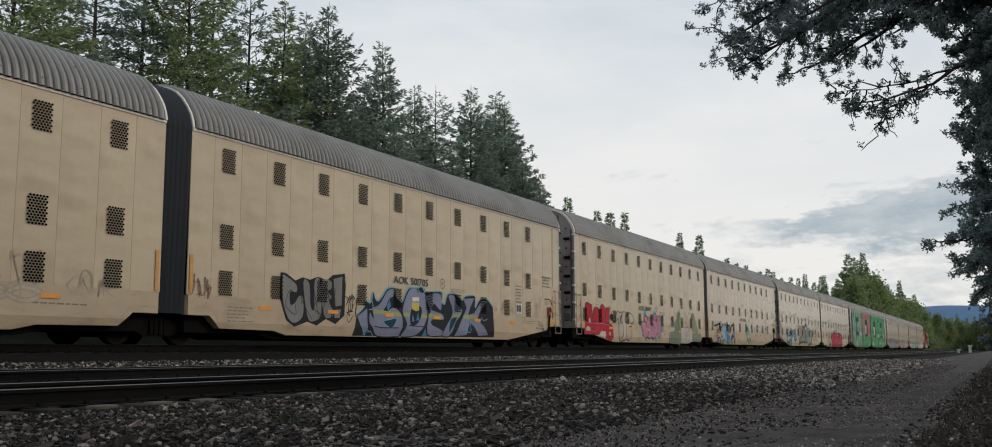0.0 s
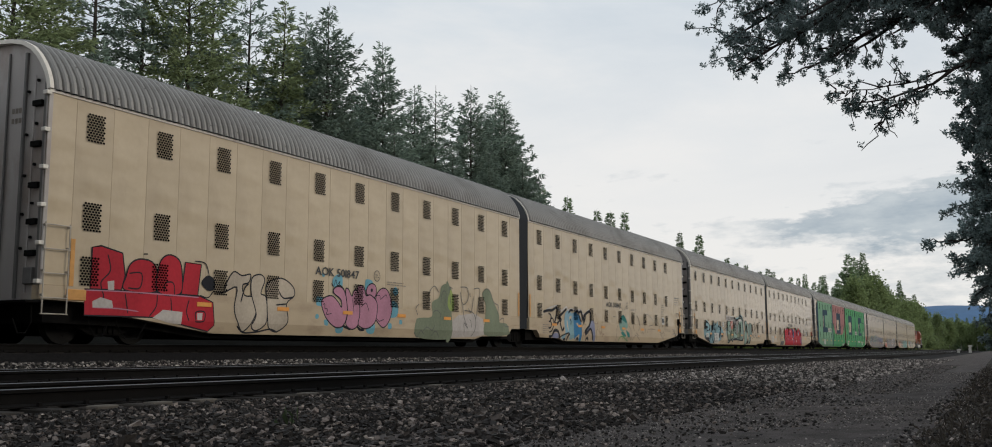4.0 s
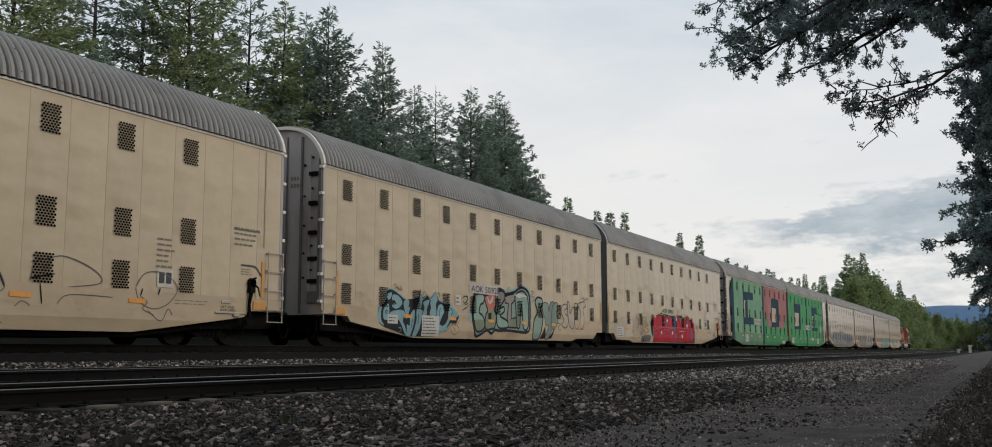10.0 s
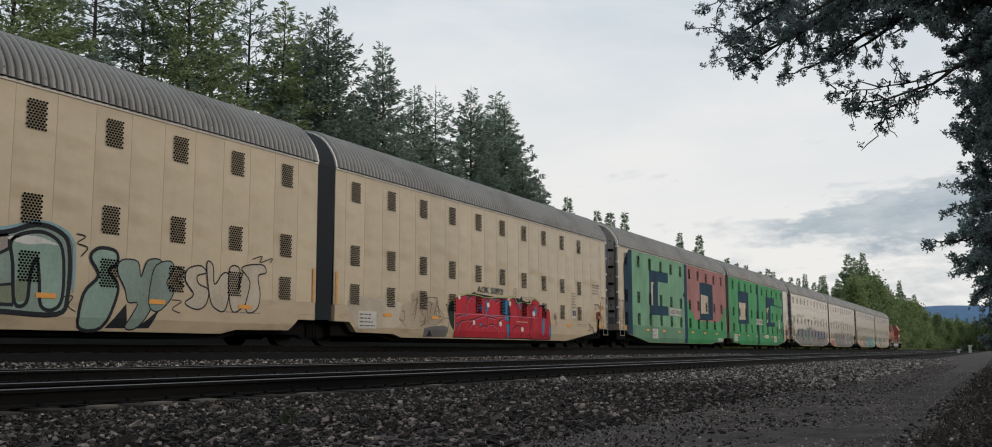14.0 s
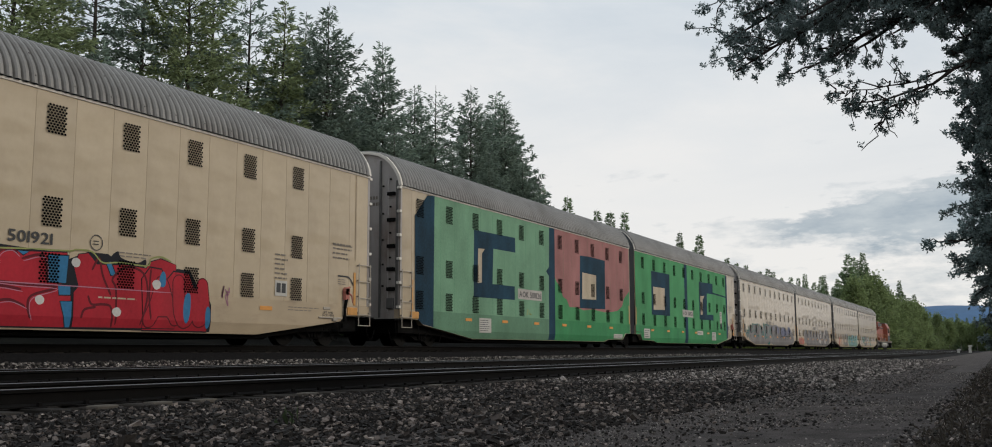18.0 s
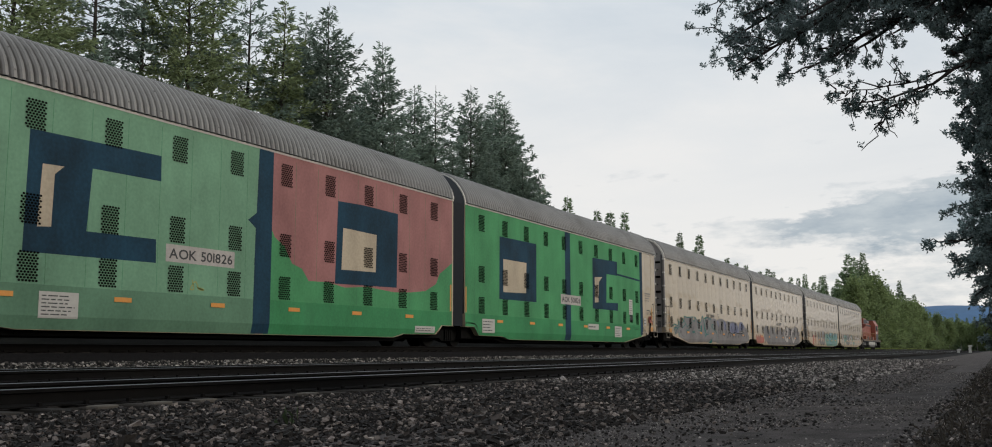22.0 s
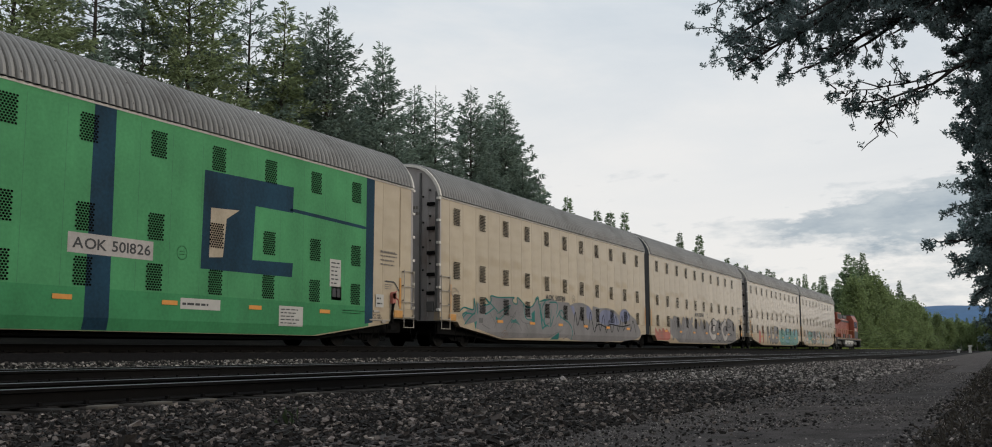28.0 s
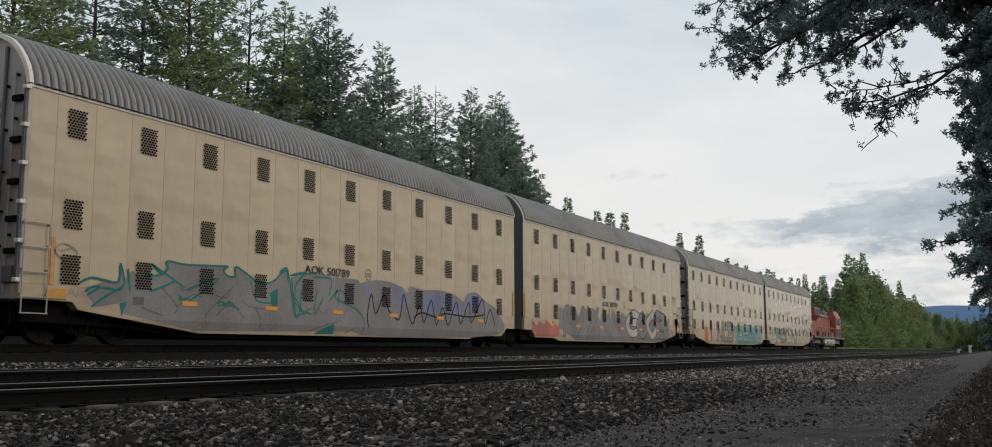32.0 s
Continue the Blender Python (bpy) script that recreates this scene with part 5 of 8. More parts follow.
shape(1, [(8.98, 1.14), (10.34, 1.14), (10.35, 1.02), (8.96, 1.03)], P["yellow"], None, 0, 4.6, "", False)
shape(1, [(10.42, 1.17), (11.29, 1.13), (11.29, 1.03), (10.43, 1.04)], P["yellow"], None, 0, 4.6, "", False)
shape(1, [(11.99, 1.19), (12.57, 1.23), (12.45, 1.1), (11.88, 1.05)], P["yellow"], None, 0, 4.6, "", False)
shape(1, [(12.73, 1.19), (13.73, 1.2), (13.73, 1.07), (12.65, 1.07)], P["yellow"], None, 0, 4.6, "", False)
shape(1, [(7.88, 0.85), (8.17, 0.91), (8.56, 0.96), (8.51, 0.81), (8.35, 0.69), (8.13, 0.7)], P["navy"], P["cyan"], 0.025, 5, "")
shape(1, [(13.19, 0.92), (12.99, 0.67), (13.24, 0.62)], P["navy"], P["cyan"], 0.025, 5, "")
shape(1, [(11.84, 1), (12.26, 1.1), (12.08, 0.85), (11.75, 0.59)], P["navy"], P["cyan"], 0.025, 5, "")
shape(1, [(9.36, 0.81), (9.39, 1.24), (9.79, 1.4), (10.02, 1.27), (9.95, 1.02), (9.7, 0.8)], P["ink"], None, 0, 5, "")
shape(1, [(9.45, 0.89), (9.49, 1.1), (9.58, 0.91)], P["blue"], P["cyan"], 0.015, 5.4, "", False)
shape(1, [(9.69, 0.92), (9.8, 1.16), (9.85, 0.95)], P["blue"], P["cyan"], 0.015, 5.4, "", False)
shape(1, [(8.04, 1.3), (8.19, 1.51), (8.23, 1.31), (8.1, 1.17)], P["blue"], P["cyan"], 0.015, 5.4, "", False)
shape(1, [(10.1, 0.45), (10.22, 0.67), (10.39, 0.46)], P["blue"], P["cyan"], 0.015, 5.4, "", False)
shape(1, [(9.79, 1.88), (9.95, 1.97), (10.18, 1.91), (10.19, 1.81), (9.96, 1.77)], P["ink"], P["cyan"], 0.03, 6, "")
strokes(1, [[(8.92, 0.71), (8.76, 0.43)], [(10.36, 1.09), (10.59, 1.25)], [(9.27, 0.76), (9.76, 0.75), (10.15, 0.74)], [(7.39, 0.7), (7.81, 0.67), (8.74, 0.68)], [(11.17, 0.7), (10.68, 0.81)], [(7.04, 1.15), (7.1, 0.61), (7.36, 0.45)], [(7.1, 1.28), (7.14, 1.07), (7.33, 1.3)], [(13.9, 1.19), (14.35, 1.1), (14.26, 1.21)]], 0.03, P["ink"], 5.6, label="")
strokes(1, [[(6.81, 0.64), (6.94, 0.44), (7.03, 0.58), (7.13, 0.57)], [(7.06, 0.52), (7.23, 0.55), (7.39, 0.42)], [(7.11, 1.16), (7.31, 1.21), (7.27, 1.42)], [(13.99, 1.14), (14.18, 1.04), (14.46, 1.1)]], 0.03, P["cyan"], 6.4, label="")
shape(1, [(9.41, 1.47), (9.86, 1.47), (9.85, 1.24), (9.67, 1.2), (9.44, 1.26)], P["notice"], None, 0, 13, "yellow paper notice", False)
shape(1, [(9.45, 1.62), (9.84, 1.64), (9.85, 1.52), (9.46, 1.5)], P["white"], None, 0, 13, "white paper notice", False)
scribble(1, 15.0, 16.6, 1.3, 1.75, 4, 0.02, P["ghost"], 18, 3, loops=5)
scribble(1, LEN - 2.5, LEN - 1.9, 1.2, 2.1, 3, 0.02, P["ghost"], 19, 3, loops=6)

# third car: red block letters, bare outlines, pink bubbles, faded green
shape(2, [(1.03, 1.21), (2.84, 1.24), (4.19, 1.22), (4.61, 1.1), (4.68, 0.58), (4.51, 0.44), (3.65, 0.58), (2.79, 0.71), (1.05, 0.7)], P["red"], P["ink"], 0.03, 1.5, "red graffiti base", False)
shape(2, [(1.17, 2.04), (1.38, 2.09), (1.94, 1.99), (2.03, 1.53), (1.94, 1.23), (1.16, 1.22)], P["red"], P["ink"], 0.035, 2, "bright red graffiti letter", False)
shape(2, [(2.06, 1.54), (2.16, 1.79), (2.44, 1.91), (2.82, 1.81), (2.93, 1.27), (2.03, 1.24)], P["red"], P["ink"], 0.035, 2.5, "bright red graffiti letter")
shape(2, [(2.95, 1.84), (3.19, 2.06), (3.51, 1.98), (3.62, 1.68), (3.58, 1.24), (2.92, 1.26)], P["red"], P["ink"], 0.035, 3, "bright red graffiti letter")
shape(2, [(3.71, 1.94), (4.2, 1.93), (4.12, 1.23), (3.62, 1.24)], P["red"], P["ink"], 0.035, 3.5, "bright red graffiti letter", False)
strokes(2, [[(1.56, 1.94), (1.64, 1.61), (1.42, 1.36), (1.5, 1.08), (1.37, 0.93)], [(2.13, 1.59), (2.46, 1.61), (2.43, 1.31), (2.11, 1.29)], [(3.11, 1.25), (3.14, 1.45), (3.37, 1.46), (3.42, 1.21)], [(2.05, 1.17), (2.14, 0.77)], [(2.92, 1.19), (2.9, 0.94), (2.72, 0.73)], [(3.31, 1.15), (3.36, 0.8)], [(3.86, 1.13), (3.79, 0.87), (3.88, 0.66)], [(4.09, 0.67), (4.08, 0.86), (4.35, 0.87), (4.33, 0.67), (4.06, 0.65)]], 0.03, P["ink"], 5, label="")
strokes(2, [[(1.03, 1.19), (2.11, 1.21), (3.62, 1.2), (4.15, 1.19)], [(1.24, 0.86), (1.85, 0.86), (2.42, 0.82)]], 0.025, P["pink"], 5.5, label="")
shape(2, [(1.23, 0.98), (1.43, 1.07), (1.72, 1.01), (1.75, 0.87), (1.24, 0.86)], P["pale"], None, 0, 6, "", False)
shape(2, [(1.58, 1.39), (1.75, 1.42), (1.76, 1.23), (1.61, 1.22)], P["pale"], None, 0, 6, "", False)
shape(2, [(3.09, 0.88), (3.67, 0.85), (3.65, 0.58), (3.33, 0.6), (2.81, 0.7), (3.01, 0.82)], P["pale"], None, 0, 6, "", False)
shape(2, [(4.12, 0.84), (4.29, 0.85), (4.27, 0.69), (4.13, 0.69)], P["pale"], None, 0, 6, "", False)
shape(2, [(4.22, 1.53), (4.42, 1.7), (4.64, 1.61), (4.64, 1.4), (4.43, 1.36)], P["ink"], None, 0, 3, "")
strokes(2, [[(3.99, 1.99), (4.33, 1.96), (4.46, 1.7)], [(4.19, 1.24), (4.44, 1.2), (4.6, 1.34)], [(2.5, 2.02), (2.62, 2.03)], [(4.65, 1.34), (4.95, 1.33)]], 0.025, P["ink"], 5, label="")
shape(2, [(4.95, 1.36), (5.24, 1.83), (5.56, 1.77), (5.86, 1.82), (5.8, 1.62), (5.59, 1.55), (5.67, 1.31), (6.04, 1.27), (6.08, 0.88), (5.7, 0.46), (5.44, 0.7), (5.32, 1.02), (5.39, 1.49)], P["faint"], P["ink"], 0.035, 1, "graffiti letter with a bare black outline")
shape(2, [(5.9, 1.37), (5.92, 1.74), (6.22, 1.84), (6.38, 1.71), (6.25, 1.39), (6.45, 1.29), (6.49, 0.72), (6.16, 0.49), (5.95, 0.6), (6.1, 0.88)], P["faint"], P["ink"], 0.035, 1.6, "graffiti letter with a bare black outline")
shape(2, [(6.48, 1.23), (6.47, 1.63), (7.01, 1.8), (7.47, 1.62), (7.53, 1.39), (7.23, 1.17), (7.3, 0.74), (6.94, 0.48), (6.6, 0.56), (6.52, 0.78)], P["faint"], P["ink"], 0.035, 2.2, "graffiti letter with a bare black outline")
strokes(2, [[(5.8, 1.59), (5.66, 1.47), (5.54, 1.14)], [(6.91, 1.48), (7.12, 1.31), (7.51, 1.36)], [(6.82, 1.13), (7.23, 1.17)], [(5.44, 0.59), (5.7, 0.44), (6.17, 0.46), (6.64, 0.53), (6.94, 0.46)]], 0.04, P["ink"], 3, label="")
for k, (y, z, r) in enumerate(((8.6, 1.3, 0.22), (9.4, 1.86, 0.3), (10.9, 1.85, 0.3), (12.15, 1.2, 0.4), (12.3, 1.75, 0.2), (11.0, 0.66, 0.3), (9.5, 0.62, 0.25), (8.9, 0.75, 0.14), (12.6, 0.85, 0.12), (8.5, 0.9, 0.1), (8.75, 2.0, 0.08), (12.0, 0.72, 0.14))):
    cloud_blob(2, y - r * 0.8, y + r * 0.8, z - r * 0.65, z + r * 0.65, P["cyan"], 1 + 0.05 * k, 24 + k, "", 8, "graffiti_splash")
shape(2, [(8.67, 1.28), (8.88, 1.43), (9.17, 1.46), (9.44, 1.3), (9.58, 1.18), (9.55, 1.38), (9.22, 1.55), (9.26, 1.69), (9.51, 1.73), (9.7, 1.63), (9.83, 1.33), (9.85, 1.02), (9.74, 0.75), (9.53, 0.63), (9.23, 0.66), (8.87, 0.89)], P["pink"], P["ink"], 0.035, 2, "pink bubble graffiti letter")
shape(2, [(11.27, 1.56), (11.57, 1.8), (11.89, 1.73), (12.11, 1.32), (12, 0.92), (11.66, 0.67), (11.31, 0.85), (11.21, 0.99)], P["pink"], P["ink"], 0.035, 2.5, "pink bubble graffiti letter")
shape(2, [(9.76, 1.64), (9.89, 1.69), (10.06, 1.5), (10.16, 1.66), (10.33, 1.64), (10.44, 1.27), (10.46, 0.95), (10.33, 0.68), (10.07, 0.59), (9.79, 0.73), (9.87, 1.06)], P["pink"], P["ink"], 0.035, 3, "pink bubble graffiti letter")
shape(2, [(10.76, 1.62), (10.84, 1.82), (11.07, 1.91), (11.26, 1.8), (11.22, 1.54), (10.97, 1.54)], P["pink"], P["ink"], 0.035, 3.5, "pink bubble graffiti letter")
shape(2, [(10.32, 1.73), (10.49, 1.83), (10.66, 1.75), (10.75, 1.55), (10.97, 1.58), (11.28, 1.42), (11.33, 1.14), (11.2, 0.8), (10.79, 0.62), (10.39, 0.72), (10.45, 1), (10.43, 1.32)], P["pink"], P["ink"], 0.035, 4, "pink bubble graffiti letter")
strokes(2, [[(10.5, 1.21), (10.72, 1.34), (10.82, 1.27), (10.91, 1.11)], [(9.44, 1.3), (9.55, 1.18)], [(10.09, 1.44), (10.17, 1.05)], [(8.74, 1.22), (8.82, 1.24), (8.83, 1.12), (8.95, 1.1), (8.91, 0.97), (9.13, 1)], [(11.27, 1.59), (11.46, 1.58), (11.49, 1.48), (11.77, 1.62), (11.84, 1.53)], [(11.31, 0.92), (11.44, 0.85), (11.68, 0.91)], [(9.1, 1.8), (9.21, 1.73), (9.3, 1.91), (9.36, 1.77), (9.49, 1.88), (9.44, 1.74)]], 0.022, P["ink"], 6, label="")
strokes(2, [[(9.63, 0.69), (9.82, 0.64), (10.04, 0.59)], [(10.33, 0.68), (10.51, 0.59), (10.71, 0.6)], [(9.19, 1.53), (9.24, 1.66), (9.49, 1.75), (9.69, 1.65)]], 0.07, P["ink"], 1.8, label="")
shape(2, [(10.98, 1.72), (11.04, 1.77), (11.09, 1.72), (11.04, 1.65)], P["ink"], None, 0, 6, "")
shape(2, [(13.48, 0.93), (13.81, 1.02), (14.43, 1.08), (14.45, 1.51), (14.88, 1.7), (15.03, 2.05), (15.37, 2.14), (15.72, 1.93), (15.67, 1.12), (15.92, 0.43), (13.62, 0.42)], P["moss"], None, 0, 1, "faded green graffiti patch")
shape(2, [(15.44, 1.57), (15.63, 1.98), (15.84, 1.7), (15.84, 1.3), (15.53, 1.34)], P["lime"], None, 0, 1.4, "faded lime green patch")
strokes(2, [[(14.29, 1.53), (14.24, 1.79), (14.58, 2.04), (14.88, 1.84)], [(13.39, 0.56), (13.62, 0.42), (13.76, 0.62), (13.99, 0.52)], [(13.58, 1.09), (13.46, 1.29), (13.64, 1.43)], [(14.46, 1.18), (14.74, 1.28), (14.99, 1.15), (14.91, 1.04)], [(14.97, 1.54), (15.12, 1.89), (15.34, 1.84), (15.23, 1.44)], [(15.66, 1.46), (15.55, 2.03), (15.76, 2.02)], [(13.91, 0.62), (14.13, 0.74), (14.45, 0.64), (14.6, 0.8)], [(14.46, 0.48), (14.69, 0.62), (14.94, 0.43)]], 0.025, P["grey"], 6, label="")
shape(2, [(15.57, 0.54), (15.7, 0.95), (16.16, 1.17), (16.4, 1.18), (17.23, 1.27), (17.94, 1.08), (18.05, 0.54), (17.35, 0.47), (15.57, 0.42)], P["pale"], None, 0, 1.1, "faded white graffiti patch", False)
shape(2, [(17.91, 2.01), (18.18, 2.16), (18.51, 2.05), (18.76, 1.7), (19.16, 1.29), (19.22, 1.01), (19.77, 0.97), (19.98, 0.74), (19.88, 0.57), (18.1, 0.54), (18.08, 1.08), (18.15, 1.58), (17.92, 1.84)], P["moss"], None, 0, 1.2, "")
shape(2, [(15.34, 2.13), (15.58, 2.05), (15.68, 1.4), (15.76, 0.45), (15.42, 0.42)], P["moss"], None, 0, 1.3, "")
strokes(2, [[(16.28, 2.1), (16.78, 2.09), (16.83, 1.72), (16.47, 1.54), (16.29, 1.95)], [(16.47, 1.54), (16.52, 1.18), (16.7, 0.82), (16.53, 0.92), (16.59, 0.51)], [(17.24, 2.09), (17.68, 2.1), (17.57, 1.55), (17.37, 1.06)], [(16.85, 1.41), (17.06, 1.31), (17.25, 1.85)], [(16.56, 1.34), (17.15, 1.29), (17.37, 1.06), (17.34, 0.74), (17.09, 0.47)], [(16.94, 1.04), (17.03, 0.99), (17.08, 0.78)], [(16.95, 1.94), (17, 1.81)], [(17.91, 2.01), (18.18, 2.15), (18.48, 2.05), (18.76, 1.7), (19.1, 1.6), (19.06, 1.29)], [(19.17, 1.07), (19.51, 1.16), (19.57, 0.91), (19.98, 0.86)], [(16.7, 0.82), (16.79, 0.75), (16.7, 0.93)]], 0.028, P["grey"], 6, label="")

# fourth car: black calligraphic piece with a blue middle
strokes(3, [[(1.59, 1.59), (2.08, 1.71), (2.65, 1.8), (2.77, 1.71), (3.18, 1.62), (3.68, 1.79), (3.86, 1.67), (4.17, 1.73), (4.44, 1.72), (4.88, 1.69), (5.27, 1.74), (5.51, 1.58), (5.87, 1.56), (6.17, 1.74), (6.49, 1.64)]], 0.07, P["pale"], 1.5, label="")
shape(3, [(2.25, 0.54), (2.46, 0.71), (2.73, 0.7), (2.93, 0.52)], P["lav"], None, 0, 2, "pale lilac graffiti patch")
shape(3, [(3.25, 0.46), (3.27, 0.61), (3.57, 0.74), (3.48, 1.08), (3.51, 1.4), (3.67, 1.6), (3.92, 1.64), (4.29, 1.54), (4.48, 1.55), (4.53, 0.75), (4.14, 0.49), (4.04, 0.43), (4.02, 0.74), (3.72, 0.69), (3.49, 0.52)], P["ltblue"], None, 0, 2, "light blue graffiti patch")
shape(3, [(4, 1.11), (4.49, 1.3), (4.55, 0.54), (4.25, 0.46), (4.05, 0.45)], P["sky"], None, 0, 2.2, "", False)
shape(3, [(4.47, 1.55), (4.94, 1.54), (5.23, 1.43), (5.33, 1.22), (5.38, 0.83), (5.35, 0.44), (5.12, 0.42), (5.08, 0.69), (4.78, 0.58), (4.56, 0.54)], P["blue"], None, 0, 2.4, "mid blue graffiti patch")
shape(3, [(5.91, 0.82), (6.39, 1.25), (6.83, 1.29), (6.96, 0.83), (7.01, 0.43), (6.75, 0.43), (6.47, 0.91)], P["lav"], None, 0, 2, "pale lilac graffiti patch")
shape(3, [(3.72, 1.21), (3.79, 1.24), (3.92, 0.82), (3.78, 0.97)], P["sand"], None, 0, 3, "")
shape(3, [(4.01, 1.4), (4.24, 1.45), (4.2, 1.3), (4.04, 1.27)], P["sand"], None, 0, 3, "")
shape(3, [(4.79, 1.17), (5.02, 1.13), (4.86, 1.04)], P["sand"], None, 0, 3, "")
strokes(3, [[(1.35, 1.52), (1.84, 1.59), (2.22, 1.61), (2.66, 1.75)], [(2.66, 1.74), (2.73, 1.63), (2.59, 1.34), (2.43, 1.1)], [(2.84, 1.32), (3.14, 1.46), (3.71, 1.72)], [(3.02, 1.14), (3.23, 0.83), (3.44, 0.96)], [(2.43, 1.1), (2.7, 1.08), (2.88, 1.19)], [(5.22, 1.65), (5.05, 1.57), (5.18, 1.34), (5.36, 1.22)], [(5.57, 1.16), (5.76, 1.35), (5.82, 1.51)], [(3.92, 1.55), (4.12, 1.67), (4.39, 1.67)], [(4.66, 1.61), (4.93, 1.67), (5.02, 1.59)], [(3.4, 0.42), (3.54, 0.48), (3.64, 0.42)], [(3.74, 0.42), (3.93, 0.64), (4.03, 0.7)], [(4.79, 0.42), (4.92, 0.53), (5.06, 0.43)], [(5.87, 0.44), (6.05, 0.56), (6.21, 0.44)], [(1.91, 0.56), (2.2, 0.57)]], 0.105, P["ink"], 4, label="black graffiti stroke")
strokes(3, [[(2.2, 0.58), (2.36, 0.76), (2.58, 0.82), (2.84, 0.74), (2.99, 0.51)], [(5.22, 1.67), (5.39, 1.61), (5.53, 1.31), (5.7, 1.5), (6.05, 1.64), (6.36, 1.68), (6.45, 1.41), (6.27, 1.08), (5.79, 0.84), (5.86, 0.72), (6.4, 0.94), (6.6, 0.73), (6.73, 0.45)]], 0.125, P["ink"], 4.5, label="black graffiti stroke")
strokes(3, [[(2.99, 0.51), (3.29, 0.63), (3.97, 0.74)], [(1.87, 1.15), (2.08, 1.14), (2.13, 1.01), (2.01, 0.9), (1.84, 0.91)], [(1.84, 1.48), (2.06, 1.42), (2.12, 1.28), (1.95, 1.15)], [(2.03, 1.27), (2.29, 1.27), (2.35, 1.02), (2.15, 0.79), (1.9, 0.74)], [(2.32, 0.76), (2.58, 0.81), (2.82, 0.72)], [(4.09, 1.32), (4.18, 1.2), (4.16, 1.05)]], 0.06, P["ink"], 5, label="")
shape(3, [(2.87, 1.24), (3.01, 1.38), (3.19, 1.26), (3.04, 1.13)], P["ink"], None, 0, 5, "")
shape(3, [(5.76, 0.82), (5.91, 0.94), (6.21, 1.03), (5.92, 0.8), (5.8, 0.72)], P["ink"], None, 0, 5, "")
strokes(3, [[(5.41, 0.78), (5.43, 1.05), (5.66, 1.14), (5.9, 1.11)], [(5.52, 0.44), (5.62, 0.79), (5.87, 0.58), (5.93, 0.44)], [(6.84, 1.22), (7.17, 1.17), (7.32, 1.25), (7.28, 0.98), (7.12, 0.84), (7.21, 0.47)], [(6.05, 0.47), (6.22, 0.85), (6.48, 0.73), (6.5, 0.45)], [(6.77, 1.2), (6.89, 1.53), (7.08, 1.59), (7.16, 1.36)]], 0.024, P["mudbrown"], 6, label="")
strokes(3, [[(7.49, 0.99), (7.39, 0.87), (7.53, 0.85), (7.43, 0.71)], [(7.6, 0.88), (7.64, 0.69), (7.74, 0.86), (7.77, 0.96)], [(7.6, 0.78), (7.78, 0.8)], [(7.84, 0.89), (7.78, 0.76), (7.96, 0.6)], [(7.98, 0.89), (7.89, 0.72), (8.17, 0.76)], [(8.03, 0.77), (8.03, 0.63)]], 0.022, P["mudbrown"], 6, label="small red marker tag")
shape(3, [(10.13, 1.23), (10.26, 1.47), (10.6, 1.67), (10.95, 1.6), (11.23, 1.38), (11.33, 1.14), (11.15, 1.05), (10.73, 0.94), (10.37, 0.91), (10.19, 1.05)], P["aqua"], None, 0, 2, "teal graffiti figure")
shape(3, [(10.39, 1.48), (10.64, 1.68), (10.95, 1.6), (11.23, 1.37), (11.05, 1.32), (10.7, 1.41)], P["teal"], None, 0, 2.3, "")
shape(3, [(11.07, 0.97), (11.53, 0.86), (11.65, 0.62), (11.28, 0.65)], P["teal"], None, 0, 2.3, "", False)
shape(3, [(10.37, 0.81), (10.81, 0.66), (11.08, 0.7), (10.63, 0.9)], P["teal"], None, 0, 2.3, "")
strokes(3, [[(10.09, 0.43), (10.13, 0.57), (10.46, 0.67), (10.99, 0.56), (11.4, 0.44)], [(10.6, 0.53), (10.64, 0.69), (10.91, 0.48)]], 0.04, P["deepgreen"], 4, label="")
strokes(3, [[(10.11, 1.15), (10.08, 1.83), (10.33, 2.02), (10.63, 1.92), (10.71, 1.52)], [(9.72, 0.43), (9.74, 0.87), (9.94, 1.19)], [(11.83, 1.66), (12.03, 1.45), (12.28, 0.95)], [(11.42, 1.2), (11.8, 0.99), (11.91, 0.72), (11.72, 0.48)], [(12.66, 1.71), (12.96, 1.55), (13.18, 1.15), (12.83, 0.97)], [(13.7, 1.29), (13.8, 1.65), (14.02, 1.72)], [(14.02, 1.72), (14.46, 1.81), (15.15, 1.6), (15.33, 1.35), (14.58, 1.23)], [(14.31, 0.89), (14.59, 1.08), (15.64, 1.08)], [(12.48, 0.9), (13.09, 0.67)], [(13.4, 0.81), (13.55, 0.92), (13.73, 0.84)], [(11.05, 1.56), (10.94, 1.94), (11.3, 2.13)], [(11.35, 0.7), (11.08, 0.53)], [(12.01, 0.49), (12.49, 0.73), (13.2, 0.51)]], 0.022, P["grey"], 5, label="thin dark graffiti outline")
strokes(3, [[(16.24, 1.33), (16.49, 1.63), (17.01, 1.65), (17.41, 1.37), (17.17, 1.03), (16.76, 0.89), (16.37, 1.01), (16.22, 1.31)], [(16.37, 1.14), (16.56, 1.02), (16.44, 0.88), (16.76, 0.76)], [(16.57, 0.86), (16.95, 0.64), (17.15, 0.9), (17.28, 0.77)]], 0.022, P["grey"], 5.04, label="thin dark graffiti outline")
strokes(3, [[(11.83, 1.66), (12.03, 1.45), (12.28, 0.95)], [(12.66, 1.71), (12.96, 1.55), (13.18, 1.15)], [(13.92, 1.27), (13.98, 0.88)], [(13.7, 1.35), (14.24, 1.46)], [(16.37, 1.15), (16.42, 1.3)], [(16.86, 1.19), (16.91, 1.34)]], 0.035, P["ink"], 5.5, label="")

